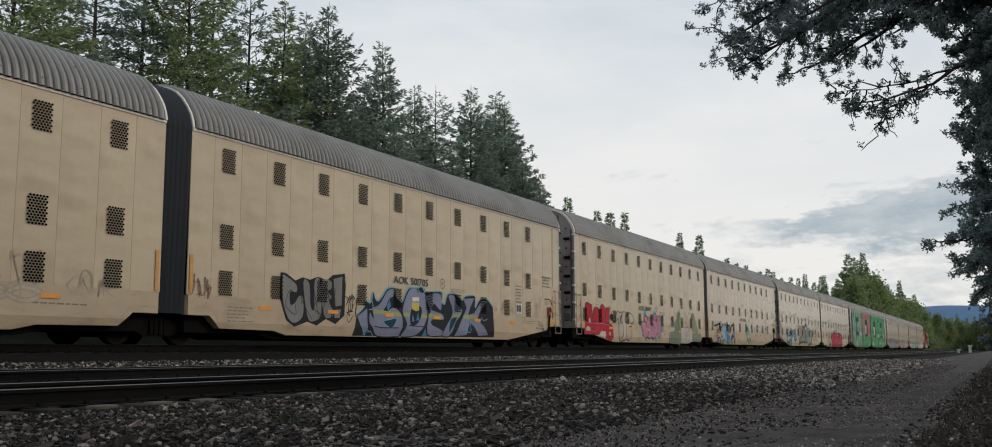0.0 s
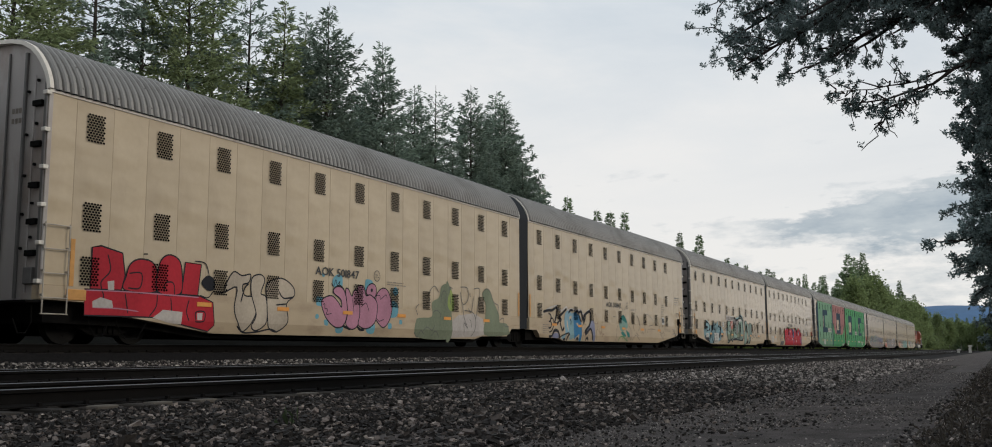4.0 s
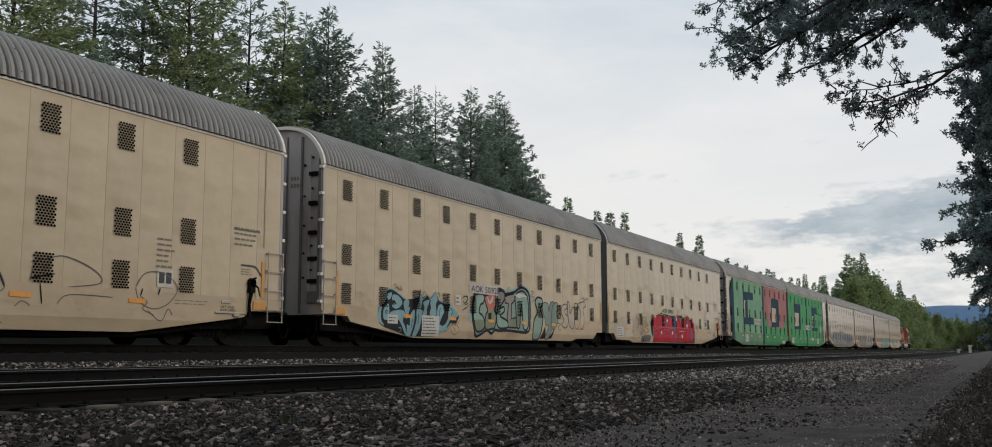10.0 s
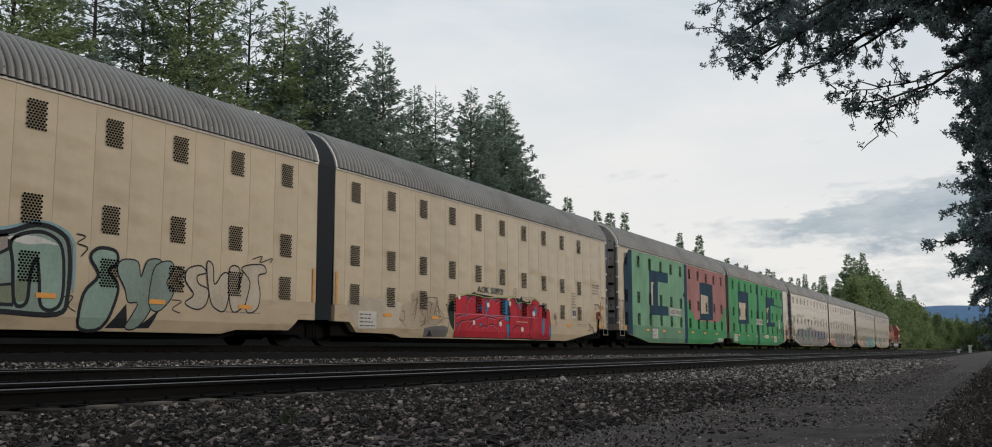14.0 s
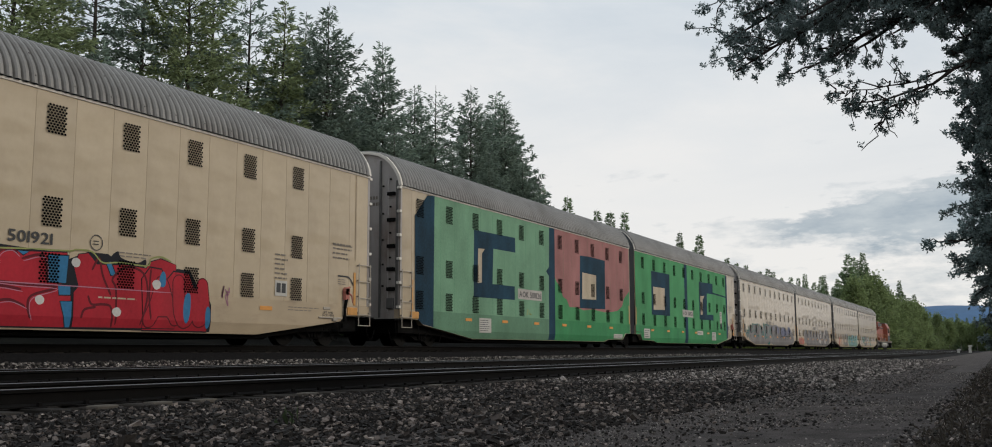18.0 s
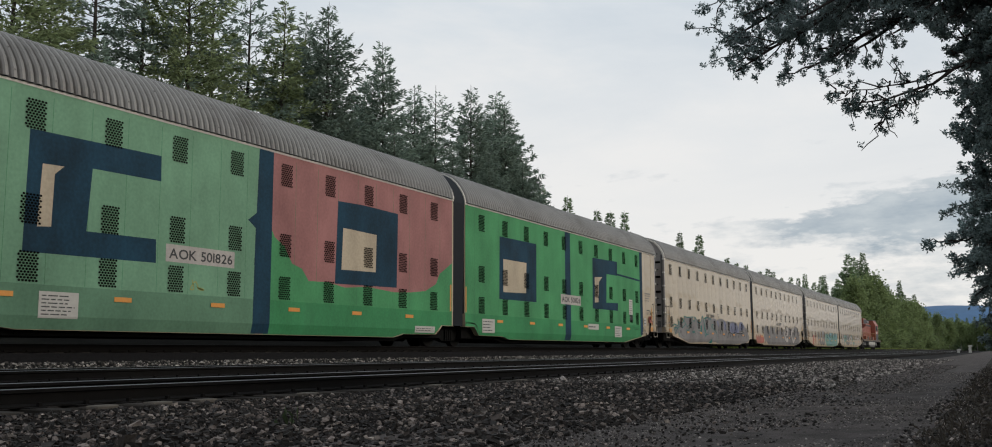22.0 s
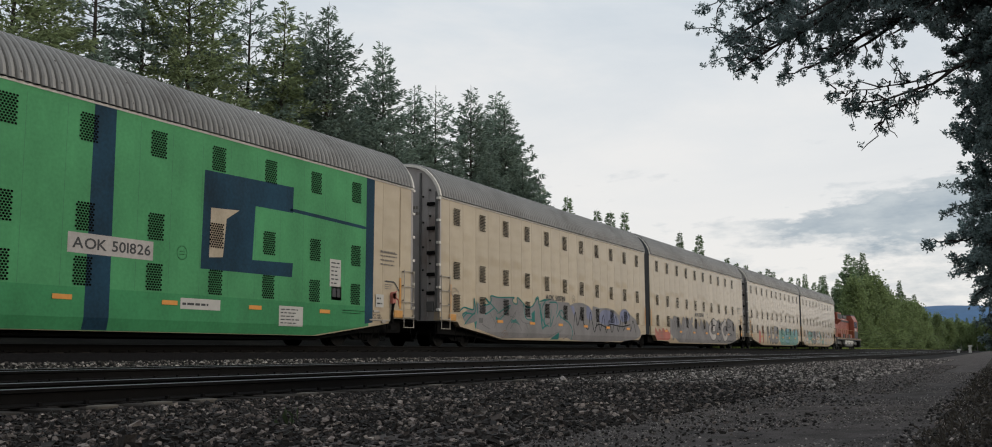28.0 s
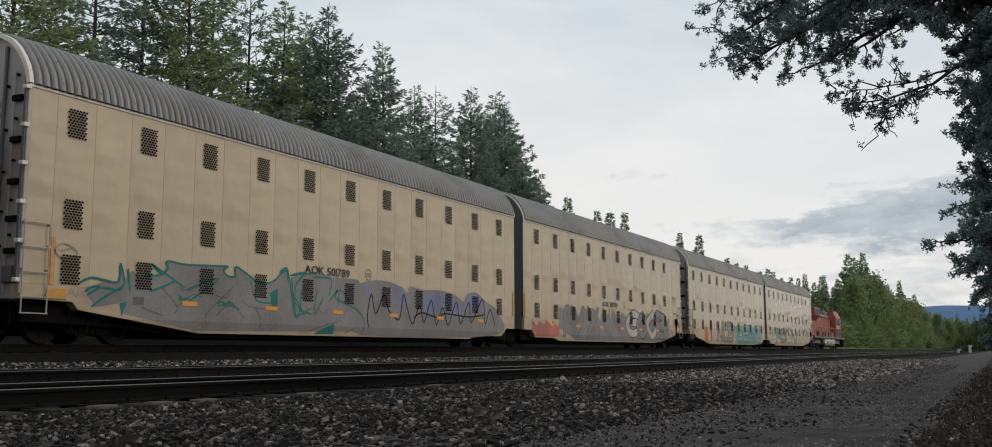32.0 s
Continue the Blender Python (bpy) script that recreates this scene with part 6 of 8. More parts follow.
# fifth car: light blue wild style, bubble letters
shape(4, [(2.68, 1.02), (2.73, 1.27), (3.05, 1.45), (3.18, 1.78), (3.44, 1.83), (3.88, 1.69), (4.23, 1.53), (4.69, 1.59), (4.98, 1.65), (5.06, 1.87), (5.2, 1.65), (5.48, 1.76), (5.67, 1.64), (6, 1.88), (6.17, 1.64), (6.55, 1.55), (6.97, 1.53), (7.56, 1.14), (7.36, 0.89), (7, 0.88), (6.59, 0.62), (5.93, 0.45), (4.75, 0.43), (4.29, 0.45), (3.84, 0.55), (3.05, 0.68), (2.79, 0.78)], P["ink"], None, 0, 1, "black graffiti ground", False)
shape(4, [(2.7, 0.98), (2.77, 1.22), (2.9, 1.3), (2.86, 1.11), (2.88, 0.9), (3.02, 0.74), (2.89, 0.77), (2.77, 0.84)], P["sky"], None, 0, 2, "light blue graffiti letter on black")
shape(4, [(2.99, 1.18), (3.11, 1.33), (3.26, 1.36), (3.3, 1.13), (3.23, 0.92), (3.03, 0.91), (2.97, 1.03)], P["sky"], None, 0, 2.05, "light blue graffiti letter on black")
shape(4, [(3.11, 1.61), (3.42, 1.71), (3.35, 1.52), (3.14, 1.5)], P["sky"], None, 0, 2.1, "light blue graffiti letter on black")
shape(4, [(3.49, 1.65), (3.78, 1.63), (4.01, 1.47), (3.9, 1.31), (3.64, 1.24), (3.45, 1.31), (3.55, 1.39), (3.69, 1.38), (3.57, 1.49), (3.45, 1.49)], P["sky"], None, 0, 2.15, "light blue graffiti letter on black")
shape(4, [(3.33, 1.11), (3.69, 1.2), (4.05, 1.21), (4.17, 1.09), (4.04, 0.91), (4.16, 0.74), (4.3, 0.48), (4.11, 0.6), (3.93, 0.82), (3.76, 0.93), (3.39, 0.92)], P["sky"], None, 0, 2.2, "light blue graffiti letter on black")
shape(4, [(4.08, 1.43), (4.23, 1.53), (4.4, 1.5), (4.37, 1.3), (4.46, 1.32), (4.26, 0.96), (4.16, 1.18)], P["sky"], None, 0, 2.25, "light blue graffiti letter on black")
shape(4, [(4.48, 1.09), (4.71, 1.25), (4.7, 0.93), (4.58, 0.62), (4.53, 0.46), (4.26, 0.48), (4.44, 0.79)], P["sky"], None, 0, 2.3, "light blue graffiti letter on black")
shape(4, [(4.83, 1.21), (4.98, 1.54), (5.07, 1.81), (5.18, 1.61), (5.08, 1.27), (5.19, 1.23), (5.09, 0.86), (4.87, 0.47), (4.66, 0.46), (4.75, 0.76), (4.84, 0.98)], P["sky"], None, 0, 2.35, "light blue graffiti letter on black")
shape(4, [(5.24, 1.5), (5.61, 1.58), (5.45, 1.29), (5.45, 1.13), (5.2, 1.11), (5.31, 1.33)], P["sky"], None, 0, 2.4, "light blue graffiti letter on black")
shape(4, [(5.68, 1.56), (5.99, 1.85), (6.11, 1.61), (6.01, 1.46), (6.03, 1.13), (5.64, 1.13), (5.7, 1.35)], P["sky"], None, 0, 2.45, "light blue graffiti letter on black")
shape(4, [(6.16, 1.41), (6.4, 1.47), (6.56, 1.3), (6.38, 1.05), (6.25, 0.85), (6.51, 0.81), (6.78, 1.02), (6.85, 1.36), (7.04, 1.47), (7.48, 1.14), (7.06, 1.07), (6.86, 0.92), (6.59, 0.66), (6.06, 0.53), (6.19, 0.75), (6.05, 0.99)], P["sky"], None, 0, 2.5, "light blue graffiti letter on black")
shape(4, [(4.27, 0.78), (4.42, 0.72), (4.46, 0.48), (4.32, 0.48)], P["sky"], None, 0, 2.55, "light blue graffiti letter on black")
strokes(4, [[(2.7, 0.92), (2.73, 1.25), (3.05, 1.43), (3.16, 1.75), (3.44, 1.81), (3.88, 1.67), (4.14, 1.54)], [(5.05, 1.5), (5.48, 1.73), (5.67, 1.61), (5.99, 1.84)], [(6.17, 1.62), (6.55, 1.53), (6.97, 1.5), (7.51, 1.14)], [(5.93, 0.49), (6.59, 0.65), (7, 0.9)]], 0.035, P["sky"], 4, label="")
strokes(4, [[(3.07, 1.08), (3.12, 1.18), (3.19, 1.15), (3.13, 1.06)], [(3.58, 1.34), (3.49, 1.38), (3.57, 1.42), (3.66, 1.36)], [(6.94, 1.39), (7.12, 1.28), (6.99, 1.15)], [(3.78, 0.68), (3.89, 0.71), (3.97, 0.62), (3.9, 0.53), (3.8, 0.59)], [(6.35, 1.36), (6.25, 1.28), (6.23, 1.09)], [(4.61, 0.97), (4.51, 0.66)], [(4.95, 1.12), (4.91, 0.81)]], 0.03, P["ink"], 5, label="")
strokes(4, [[(3.81, 0.68), (3.91, 0.69), (3.96, 0.61), (3.88, 0.55)]], 0.025, P["sky"], 5.2, label="")
strokes(4, [[(3.54, 1.92), (3.62, 1.97), (3.76, 1.87), (3.99, 1.8), (3.87, 1.95)], [(3.55, 1.83), (3.71, 1.87), (3.82, 1.77)], [(5.17, 1.69), (5.31, 1.84), (5.41, 1.71)], [(6.12, 1.85), (6.26, 1.81), (6.23, 1.69)], [(4.97, 1.86), (5.09, 1.88)], [(6.59, 0.6), (7.07, 0.83), (7.36, 0.84), (7.58, 1)], [(7, 0.83), (7.22, 0.88), (7.52, 0.74), (7.38, 0.54), (7.09, 0.58), (6.94, 0.73)], [(7.15, 0.78), (7.3, 0.64)]], 0.025, P["mudbrown"], 5, label="")
strokes(4, [[(7.84, 1.78), (8.15, 1.82), (8.01, 1.58)], [(7.71, 1.33), (8.09, 1.43)], [(7.81, 1.67), (7.97, 1.53), (8.16, 1.61)]], 0.025, P["ink"], 5, label="")
strokes(4, [[(1.52, 1.55), (1.79, 1.63), (2.02, 1.54)], [(1.49, 1.43), (1.84, 1.49), (1.71, 1.36)], [(1.87, 1.41), (1.99, 1.26), (1.93, 1.24)], [(2.01, 1.64), (2.29, 1.69)], [(1.69, 1.01), (1.95, 1.16), (2.15, 0.99)], [(2.02, 0.91), (2.14, 1.11), (2.34, 1), (2.2, 0.91)], [(2.08, 1.39), (2.31, 1.44), (2.27, 1.28)]], 0.018, P["ghost"], 3, label="thin pencil-like tag")
shape(4, [(8.48, 1.15), (8.55, 1.78), (8.77, 1.97), (9.34, 1.96), (10.27, 2.03), (10.49, 2.2), (10.91, 2.13), (11.01, 2.04), (11.74, 2.14), (12.33, 2.34), (12.83, 2.28), (13.11, 1.99), (13.13, 1.05), (12.91, 0.7), (11.79, 0.71), (11.22, 0.73), (10.49, 0.71), (10.16, 0.73), (9.91, 0.6), (9.55, 0.71), (9.09, 0.55), (8.76, 0.5), (8.61, 0.75)], P["dullgreen"], P["ink"], 0.10, 1.8, "dull green graffiti ground with a black edge")
strokes(4, [[(10.99, 2.14), (11.74, 2.22), (12.38, 2.4), (12.95, 2.31), (13.23, 2), (13.24, 1.11)], [(8.43, 0.94), (8.21, 1.09), (8.42, 1.19), (8.2, 1.33), (8.45, 1.45)]], 0.07, P["sky"], 1.5, label="")
shape(4, [(8.55, 1.2), (8.61, 1.76), (8.79, 1.92), (9.26, 1.94), (9.38, 1.81), (9.27, 1.64), (9.08, 1.58), (8.97, 1.32), (9.17, 1.23), (9.34, 1.08), (9.38, 0.82), (9.11, 0.67), (8.76, 0.68), (8.63, 0.95)], P["mist"], P["ink"], 0.075, 2.6, "aqua bubble graffiti letter with a black outline")
shape(4, [(8.59, 1.04), (9.34, 1.05), (9.37, 0.83), (9.1, 0.69), (8.78, 0.7), (8.65, 0.9)], P["moss"], None, 0, 2.8, "")
shape(4, [(9.42, 1.89), (10.18, 1.99), (10.25, 1.6), (10.13, 1.44), (10.3, 1.22), (10.16, 0.83), (9.89, 0.76), (9.44, 0.76), (9.45, 1.19), (9.61, 1.4), (9.48, 1.61)], P["moss"], P["ink"], 0.075, 3, "red and green graffiti letter with a black outline")
shape(4, [(9.43, 1.88), (10.17, 1.97), (10.23, 1.61), (10.12, 1.45), (9.57, 1.41), (9.5, 1.61)], P["coral"], None, 0, 3.1, "")
shape(4, [(9.57, 1.9), (9.78, 1.7), (9.97, 1.91), (10.07, 1.91), (10, 1.71), (9.78, 1.61), (9.64, 1.71)], P["pale"], None, 0, 3.2, "", False)
shape(4, [(9.66, 1.3), (9.91, 1.33), (9.88, 1.02), (9.67, 1.01)], P["ink"], None, 0, 3.3, "", False)
shape(4, [(10.38, 1.98), (10.58, 2.13), (10.9, 2.1), (10.97, 1.86), (10.66, 1.62), (10.55, 1.5), (10.88, 1.57), (10.92, 1.41), (10.58, 1.23), (11.11, 1.09), (11.22, 0.85), (10.45, 0.82), (10.3, 1.22), (10.43, 1.55)], P["mist"], P["ink"], 0.075, 3.6, "aqua bubble graffiti letter with a black outline")
shape(4, [(10.4, 1.97), (10.58, 2.12), (10.88, 2.08), (10.94, 1.87), (10.66, 1.64), (10.46, 1.58)], P["silver"], None, 0, 3.8, "")
shape(4, [(10.99, 1.96), (11.77, 2.1), (11.81, 1.85), (11.53, 1.7), (11.49, 1.16), (11.93, 1.22), (11.94, 0.84), (11.26, 0.84), (11.16, 1.2), (11.28, 1.7), (11, 1.72)], P["taupe"], P["ink"], 0.075, 4, "grey graffiti letter with a black outline", False)
shape(4, [(11.19, 1.16), (11.49, 1.13), (11.91, 1.2), (11.92, 0.86), (11.29, 0.86)], P["moss"], None, 0, 4.2, "", False)
shape(4, [(11.85, 2), (12.24, 2.19), (12.64, 2.19), (12.96, 1.92), (13.01, 1.04), (12.81, 0.78), (12.54, 0.85), (12.48, 1.31), (12.4, 1.72), (12.28, 1.42), (12.23, 0.9), (11.98, 0.88), (11.9, 1.57)], P["mist"], P["ink"], 0.075, 4.6, "aqua bubble graffiti letter with a black outline")
shape(4, [(11.75, 2.05), (12.34, 2.13), (12.86, 2.01), (12.55, 2.01), (12.14, 1.96)], P["white"], None, 0, 4.9, "")
shape(4, [(11.97, 1.29), (12.26, 1.36), (12.23, 0.91), (12, 0.9)], P["moss"], None, 0, 4.8, "", False)
shape(4, [(13.43, 0.48), (13.5, 1.12), (13.84, 1.49), (13.63, 1.84), (13.83, 2.04), (14.25, 2.01), (14.3, 1.77), (14.08, 1.61), (14.31, 1.39), (14.32, 1.09), (13.99, 0.47)], P["mist"], P["ink"], 0.075, 2.2, "aqua bubble graffiti letter with a black outline")
shape(4, [(14.08, 0.46), (14.58, 0.97), (14.63, 0.47)], P["ink"], None, 0, 1.5, "", False)
shape(4, [(14.89, 0.47), (15.5, 0.9), (15.24, 0.48)], P["ink"], None, 0, 1.5, "", False)
shape(4, [(14.31, 1.62), (14.42, 1.85), (14.84, 1.85), (14.94, 1.54), (15.12, 1.9), (15.53, 1.88), (15.45, 1.25), (14.96, 0.52), (14.59, 0.5), (14.88, 0.97), (14.62, 1), (14.52, 1.28)], P["dullgreen"], P["ink"], 0.03, 2.8, "grey-green graffiti letter with a black outline")
shape(4, [(15.22, 1.49), (15.36, 1.82), (15.73, 1.93), (15.86, 1.78), (15.66, 1.45), (15.87, 1.33), (15.79, 1.1), (15.45, 0.84), (15.19, 0.96)], P["dullgreen"], P["ink"], 0.03, 3.4, "")
strokes(4, [[(13.04, 1.04), (13.25, 1.05), (13.15, 0.87), (13.33, 0.76)], [(13.27, 2.27), (13.49, 2.23), (13.3, 2.09), (13.55, 2.02), (13.39, 1.83)], [(15.82, 1.1), (16.12, 1.08), (15.85, 0.91), (16.1, 0.82)], [(15.93, 1.81), (16.21, 1.73), (15.94, 1.56), (16.22, 1.41)], [(18.38, 2.18), (18.75, 2.28), (18.68, 2.13), (19.12, 2.26), (19.05, 2.14)], [(7.76, 1.71), (7.94, 1.82), (8.17, 1.73), (7.84, 1.54)], [(7.88, 1.39), (8.18, 1.51), (8.02, 1.62)]], 0.025, P["ink"], 5, label="")
shape(4, [(16.28, 1.8), (16.66, 1.9), (16.86, 1.76), (16.58, 1.67), (16.63, 1.49), (16.94, 1.37), (16.87, 1.04), (16.59, 0.92), (16.22, 1.05), (16.48, 1.25), (16.22, 1.54)], P["faint"], P["ink"], 0.035, 2, "pale bubble graffiti letter with a black outline")
shape(4, [(16.86, 1.96), (17.06, 1.94), (17.13, 1.51), (17.4, 1.78), (17.62, 1.73), (17.61, 1.26), (17.48, 0.92), (17.21, 0.95), (17, 1.17)], P["faint"], P["ink"], 0.035, 2.5, "pale bubble graffiti letter with a black outline")
shape(4, [(17.62, 1.92), (17.96, 1.92), (17.93, 1.41), (18.1, 1.88), (18.33, 1.89), (18.33, 1.35), (18.11, 1.04), (17.76, 0.91), (17.61, 1.33)], P["faint"], P["ink"], 0.035, 3, "pale bubble graffiti letter with a black outline")
shape(4, [(18.03, 1.96), (18.75, 2.08), (18.91, 1.9), (18.62, 1.79), (18.71, 1.37), (18.62, 1.02), (18.32, 0.9), (18.19, 1.07), (18.33, 1.63)], P["faint"], P["ink"], 0.035, 3.5, "pale bubble graffiti letter with a black outline")
plate(4, 5.15, 6.20, 0.46, 1.10, 54, 6)
plate(4, 3.2, 3.75, 0.80, 1.06, 55, 2)
plate(4, 7.28, 7.66, 1.50, 1.84, 56, 2)
flat_paint(4, "number_patch", [rect(8.26, 10.43, 1.95, 2.28)], P["pale"], 8.5, "pale patch behind the car number")

# sixth car: red block piece, brown overspray
cloud_blob(5, 0.6, 3.6, 0.66, 1.55, P["faint"], 0.6, 70, "", 18)
cloud_blob(5, 3.3, 5.6, 0.60, 1.55, P["brownmist"], 0.8, 71, "faint brown overspray patch", 26)
cloud_blob(5, 4.0, 4.9, 1.1, 1.85, P["brownmist"], 0.85, 72, "", 22)
scribble(5, 3.2, 6.0, 0.7, 1.7, 5, 0.03, P["mudbrown"], 73, 1.4, loops=6)
plate(5, 1.15, 2.05, 0.62, 1.12, 74, 4)
text_bars(5, 11.4, 12.4, 1.02, 1.12, 1, P["sand"], 91, 8)
scribble(5, 14.8, 15.2, 0.95, 1.5, 2, 0.03, P["pink"], 92, 5, loops=7)
shape(5, [(6.21, 1.3), (6.32, 1.54), (6.6, 1.63), (6.72, 1.24), (6.68, 0.77), (6.6, 0.67), (6.36, 0.89)], P["ink"], P["yellow"], 0.02, 1.2, "black graffiti shadow")
shape(5, [(7.9, 1.91), (8.05, 1.99), (8.23, 1.92)], P["ink"], None, 0, 1.2, "")
shape(5, [(11.68, 1.87), (11.85, 2.02), (11.94, 1.89), (12.36, 1.82), (12.59, 1.91), (12.55, 1.74), (12, 1.72)], P["ink"], None, 0, 1.25, "")
flat_paint(5, "graffiti_edge", [[(6.66, 0.43), (6.70, 1.49), (7.0, 1.78), (8.0, 1.96), (10.2, 1.88), (10.5, 1.7), (11.1, 1.94), (11.6, 1.94), (12.2, 1.64), (12.9, 1.78), (13.2, 1.62), (13.5, 1.78), (13.9, 1.76), (14.1, 1.48), (14.36, 1.42), (14.58, 1.05), (14.6, 0.43)]], P["ink"], 2)
strokes(5, [[(6.61, 0.44), (6.66, 0.91), (6.65, 1.65), (6.77, 1.78), (7.48, 1.89), (8.26, 1.89), (8.95, 1.84), (9.83, 1.89)], [(9.83, 1.89), (10.66, 1.92), (10.82, 1.96), (11.2, 1.95), (11.47, 1.76), (11.9, 1.79), (12.64, 1.78), (12.73, 1.93), (13.03, 2), (13.33, 1.91)]], 0.03, P["yellow"], 6, label="thin yellow graffiti edge")
shape(5, [(6.64, 0.45), (6.69, 1), (6.69, 1.66), (6.82, 1.75), (7.48, 1.85), (8.26, 1.85), (9.03, 1.8), (10.62, 1.89), (10.64, 1.4), (10.51, 1.26), (10.74, 1.13), (10.8, 0.45)], P["red"], P["ink"], 0.02, 2.3, "bright red graffiti block", False)
shape(5, [(10.83, 0.46), (10.8, 1.13), (10.91, 1.25), (10.78, 1.63), (10.88, 1.88), (11.12, 1.92), (11.34, 1.72), (11.64, 1.73), (12.09, 1.76), (12.62, 1.73), (12.71, 1.87), (13.01, 1.96), (13.46, 1.86), (13.51, 0.48)], P["red"], P["ink"], 0.02, 2.3, "bright red graffiti block", False)
shape(5, [(7.52, 1.83), (7.69, 1.81), (7.52, 1.71)], P["blue"], P["ink"], 0.025, 4, "", False)
shape(5, [(8.92, 1.77), (9.01, 1.78), (9.13, 1.48), (8.95, 1.25), (8.83, 1.27)], P["blue"], P["ink"], 0.025, 4, "", False)
shape(5, [(9.5, 1.84), (9.78, 1.84), (9.65, 1.75)], P["blue"], P["ink"], 0.025, 4, "", False)
shape(5, [(10.19, 1.81), (10.66, 1.83), (10.63, 1.29), (10.21, 1.29)], P["blue"], P["ink"], 0.025, 4, "", False)
shape(5, [(10.43, 1.27), (10.73, 1.26), (10.74, 1.07), (10.47, 1.06)], P["blue"], P["ink"], 0.025, 4, "", False)
shape(5, [(10.5, 0.95), (10.79, 0.96), (10.79, 0.46), (10.67, 0.45)], P["blue"], P["ink"], 0.025, 4, "", False)
shape(5, [(8.38, 1.51), (8.58, 1.57), (8.64, 1.42), (8.46, 1.32)], P["blue"], P["ink"], 0.025, 4, "", False)
shape(5, [(6.76, 0.89), (6.89, 0.89), (6.84, 0.76)], P["blue"], P["ink"], 0.025, 4, "", False)
shape(5, [(8.37, 0.93), (8.64, 0.96), (8.52, 0.83)], P["blue"], P["ink"], 0.025, 4, "", False)
shape(5, [(11.55, 1.76), (11.68, 1.8), (11.83, 1.52), (11.69, 1.51)], P["blue"], P["ink"], 0.025, 4, "", False)
strokes(5, [[(6.77, 1.1), (7.09, 1.19), (7.52, 1.23), (7.51, 1.62)], [(7.52, 1.23), (7.59, 1.04), (7.85, 1.04), (8.71, 1.19)], [(6.83, 0.62), (6.91, 0.85), (7.11, 0.97), (7.44, 1.01)], [(7.71, 0.75), (7.79, 0.88), (8.05, 0.96), (8.2, 0.81)], [(8.59, 0.78), (8.72, 0.86), (9.02, 0.84), (9.06, 1.16), (9.65, 1.13)], [(8.98, 1.26), (9.64, 1.23), (10.41, 1.21), (9.88, 1.03), (9.8, 0.82), (9.87, 0.61)], [(9.14, 0.9), (9.43, 0.93), (9.75, 0.82)], [(7.53, 1.61), (7.74, 1.8), (8, 1.76), (8.23, 1.47)], [(8.21, 1.84), (8.27, 1.31)], [(8.67, 1.81), (8.94, 1.62), (8.92, 1.31), (8.71, 1.18)], [(9.07, 1.58), (9.17, 1.79), (9.39, 1.86), (9.54, 1.76)]], 0.05, P["wine"], 5, label="")
strokes(5, [[(9.62, 1.69), (10.09, 1.78), (10.19, 1.32)], [(11.01, 0.64), (11.08, 0.81), (11.35, 0.87)], [(11.22, 1.59), (11.38, 1.84), (11.49, 1.5), (11.72, 1.11)], [(11.15, 1.09), (11.25, 0.92), (11.52, 0.93), (11.73, 0.87), (11.78, 0.48)], [(11.87, 0.53), (11.84, 1.23), (11.74, 1.46), (12.09, 1.71), (12.55, 1.61), (12.68, 1.15), (12.52, 0.54)], [(12.8, 0.67), (12.73, 1.15), (12.75, 1.74)]], 0.05, P["wine"], 5.04, label="")
strokes(5, [[(6.8, 1.06), (7.13, 1.15), (7.55, 1.2), (7.54, 1.59)], [(7.55, 1.2), (7.63, 1.01), (7.88, 1.01), (8.74, 1.16)], [(6.86, 0.59), (6.94, 0.81), (7.14, 0.94), (7.47, 0.97)], [(7.74, 0.72), (7.83, 0.84), (8.08, 0.93), (8.24, 0.77)], [(8.63, 0.74), (8.76, 0.82), (9.06, 0.8), (9.1, 1.12), (9.68, 1.09)], [(9.02, 1.22), (9.68, 1.19), (10.45, 1.17), (9.92, 0.99), (9.84, 0.78), (9.91, 0.57)], [(9.18, 0.86), (9.47, 0.89), (9.79, 0.78)], [(7.56, 1.58), (7.78, 1.76), (8.04, 1.72), (8.27, 1.43)], [(8.24, 1.81), (8.3, 1.27)], [(8.71, 1.77), (8.97, 1.58), (8.96, 1.27), (8.74, 1.15)], [(9.11, 1.54), (9.21, 1.75), (9.42, 1.82), (9.58, 1.72)]], 0.016, P["pink"], 5.4, label="")
strokes(5, [[(9.66, 1.65), (10.13, 1.74), (10.23, 1.28)]], 0.016, P["pink"], 5.44, label="")
shape(5, [(6.91, 1.76), (6.94, 1.82), (7.01, 1.84), (7.06, 1.79), (7.04, 1.71), (6.97, 1.69)], P["white"], None, 0, 8, "")
shape(5, [(7.94, 0.94), (7.97, 1.01), (8.04, 1.03), (8.11, 0.97), (8.08, 0.89), (8, 0.87)], P["white"], None, 0, 8, "")
shape(5, [(8.99, 1.59), (9.03, 1.66), (9.11, 1.68), (9.18, 1.61), (9.16, 1.53), (9.06, 1.51)], P["white"], None, 0, 8, "")
shape(5, [(9.95, 0.95), (9.98, 1.02), (10.08, 1.04), (10.15, 0.97), (10.12, 0.89), (10.02, 0.87)], P["white"], None, 0, 8, "")
shape(5, [(10.72, 1.7), (10.76, 1.78), (10.85, 1.8), (10.93, 1.74), (10.9, 1.64), (10.8, 1.62)], P["white"], None, 0, 8, "")
shape(5, [(11.76, 0.79), (11.8, 0.86), (11.91, 0.88), (11.99, 0.81), (11.96, 0.72), (11.84, 0.7)], P["white"], None, 0, 8, "")
shape(5, [(12.8, 1.4), (12.84, 1.48), (12.96, 1.5), (13.04, 1.43), (13.01, 1.33), (12.89, 1.3)], P["white"], None, 0, 8, "")
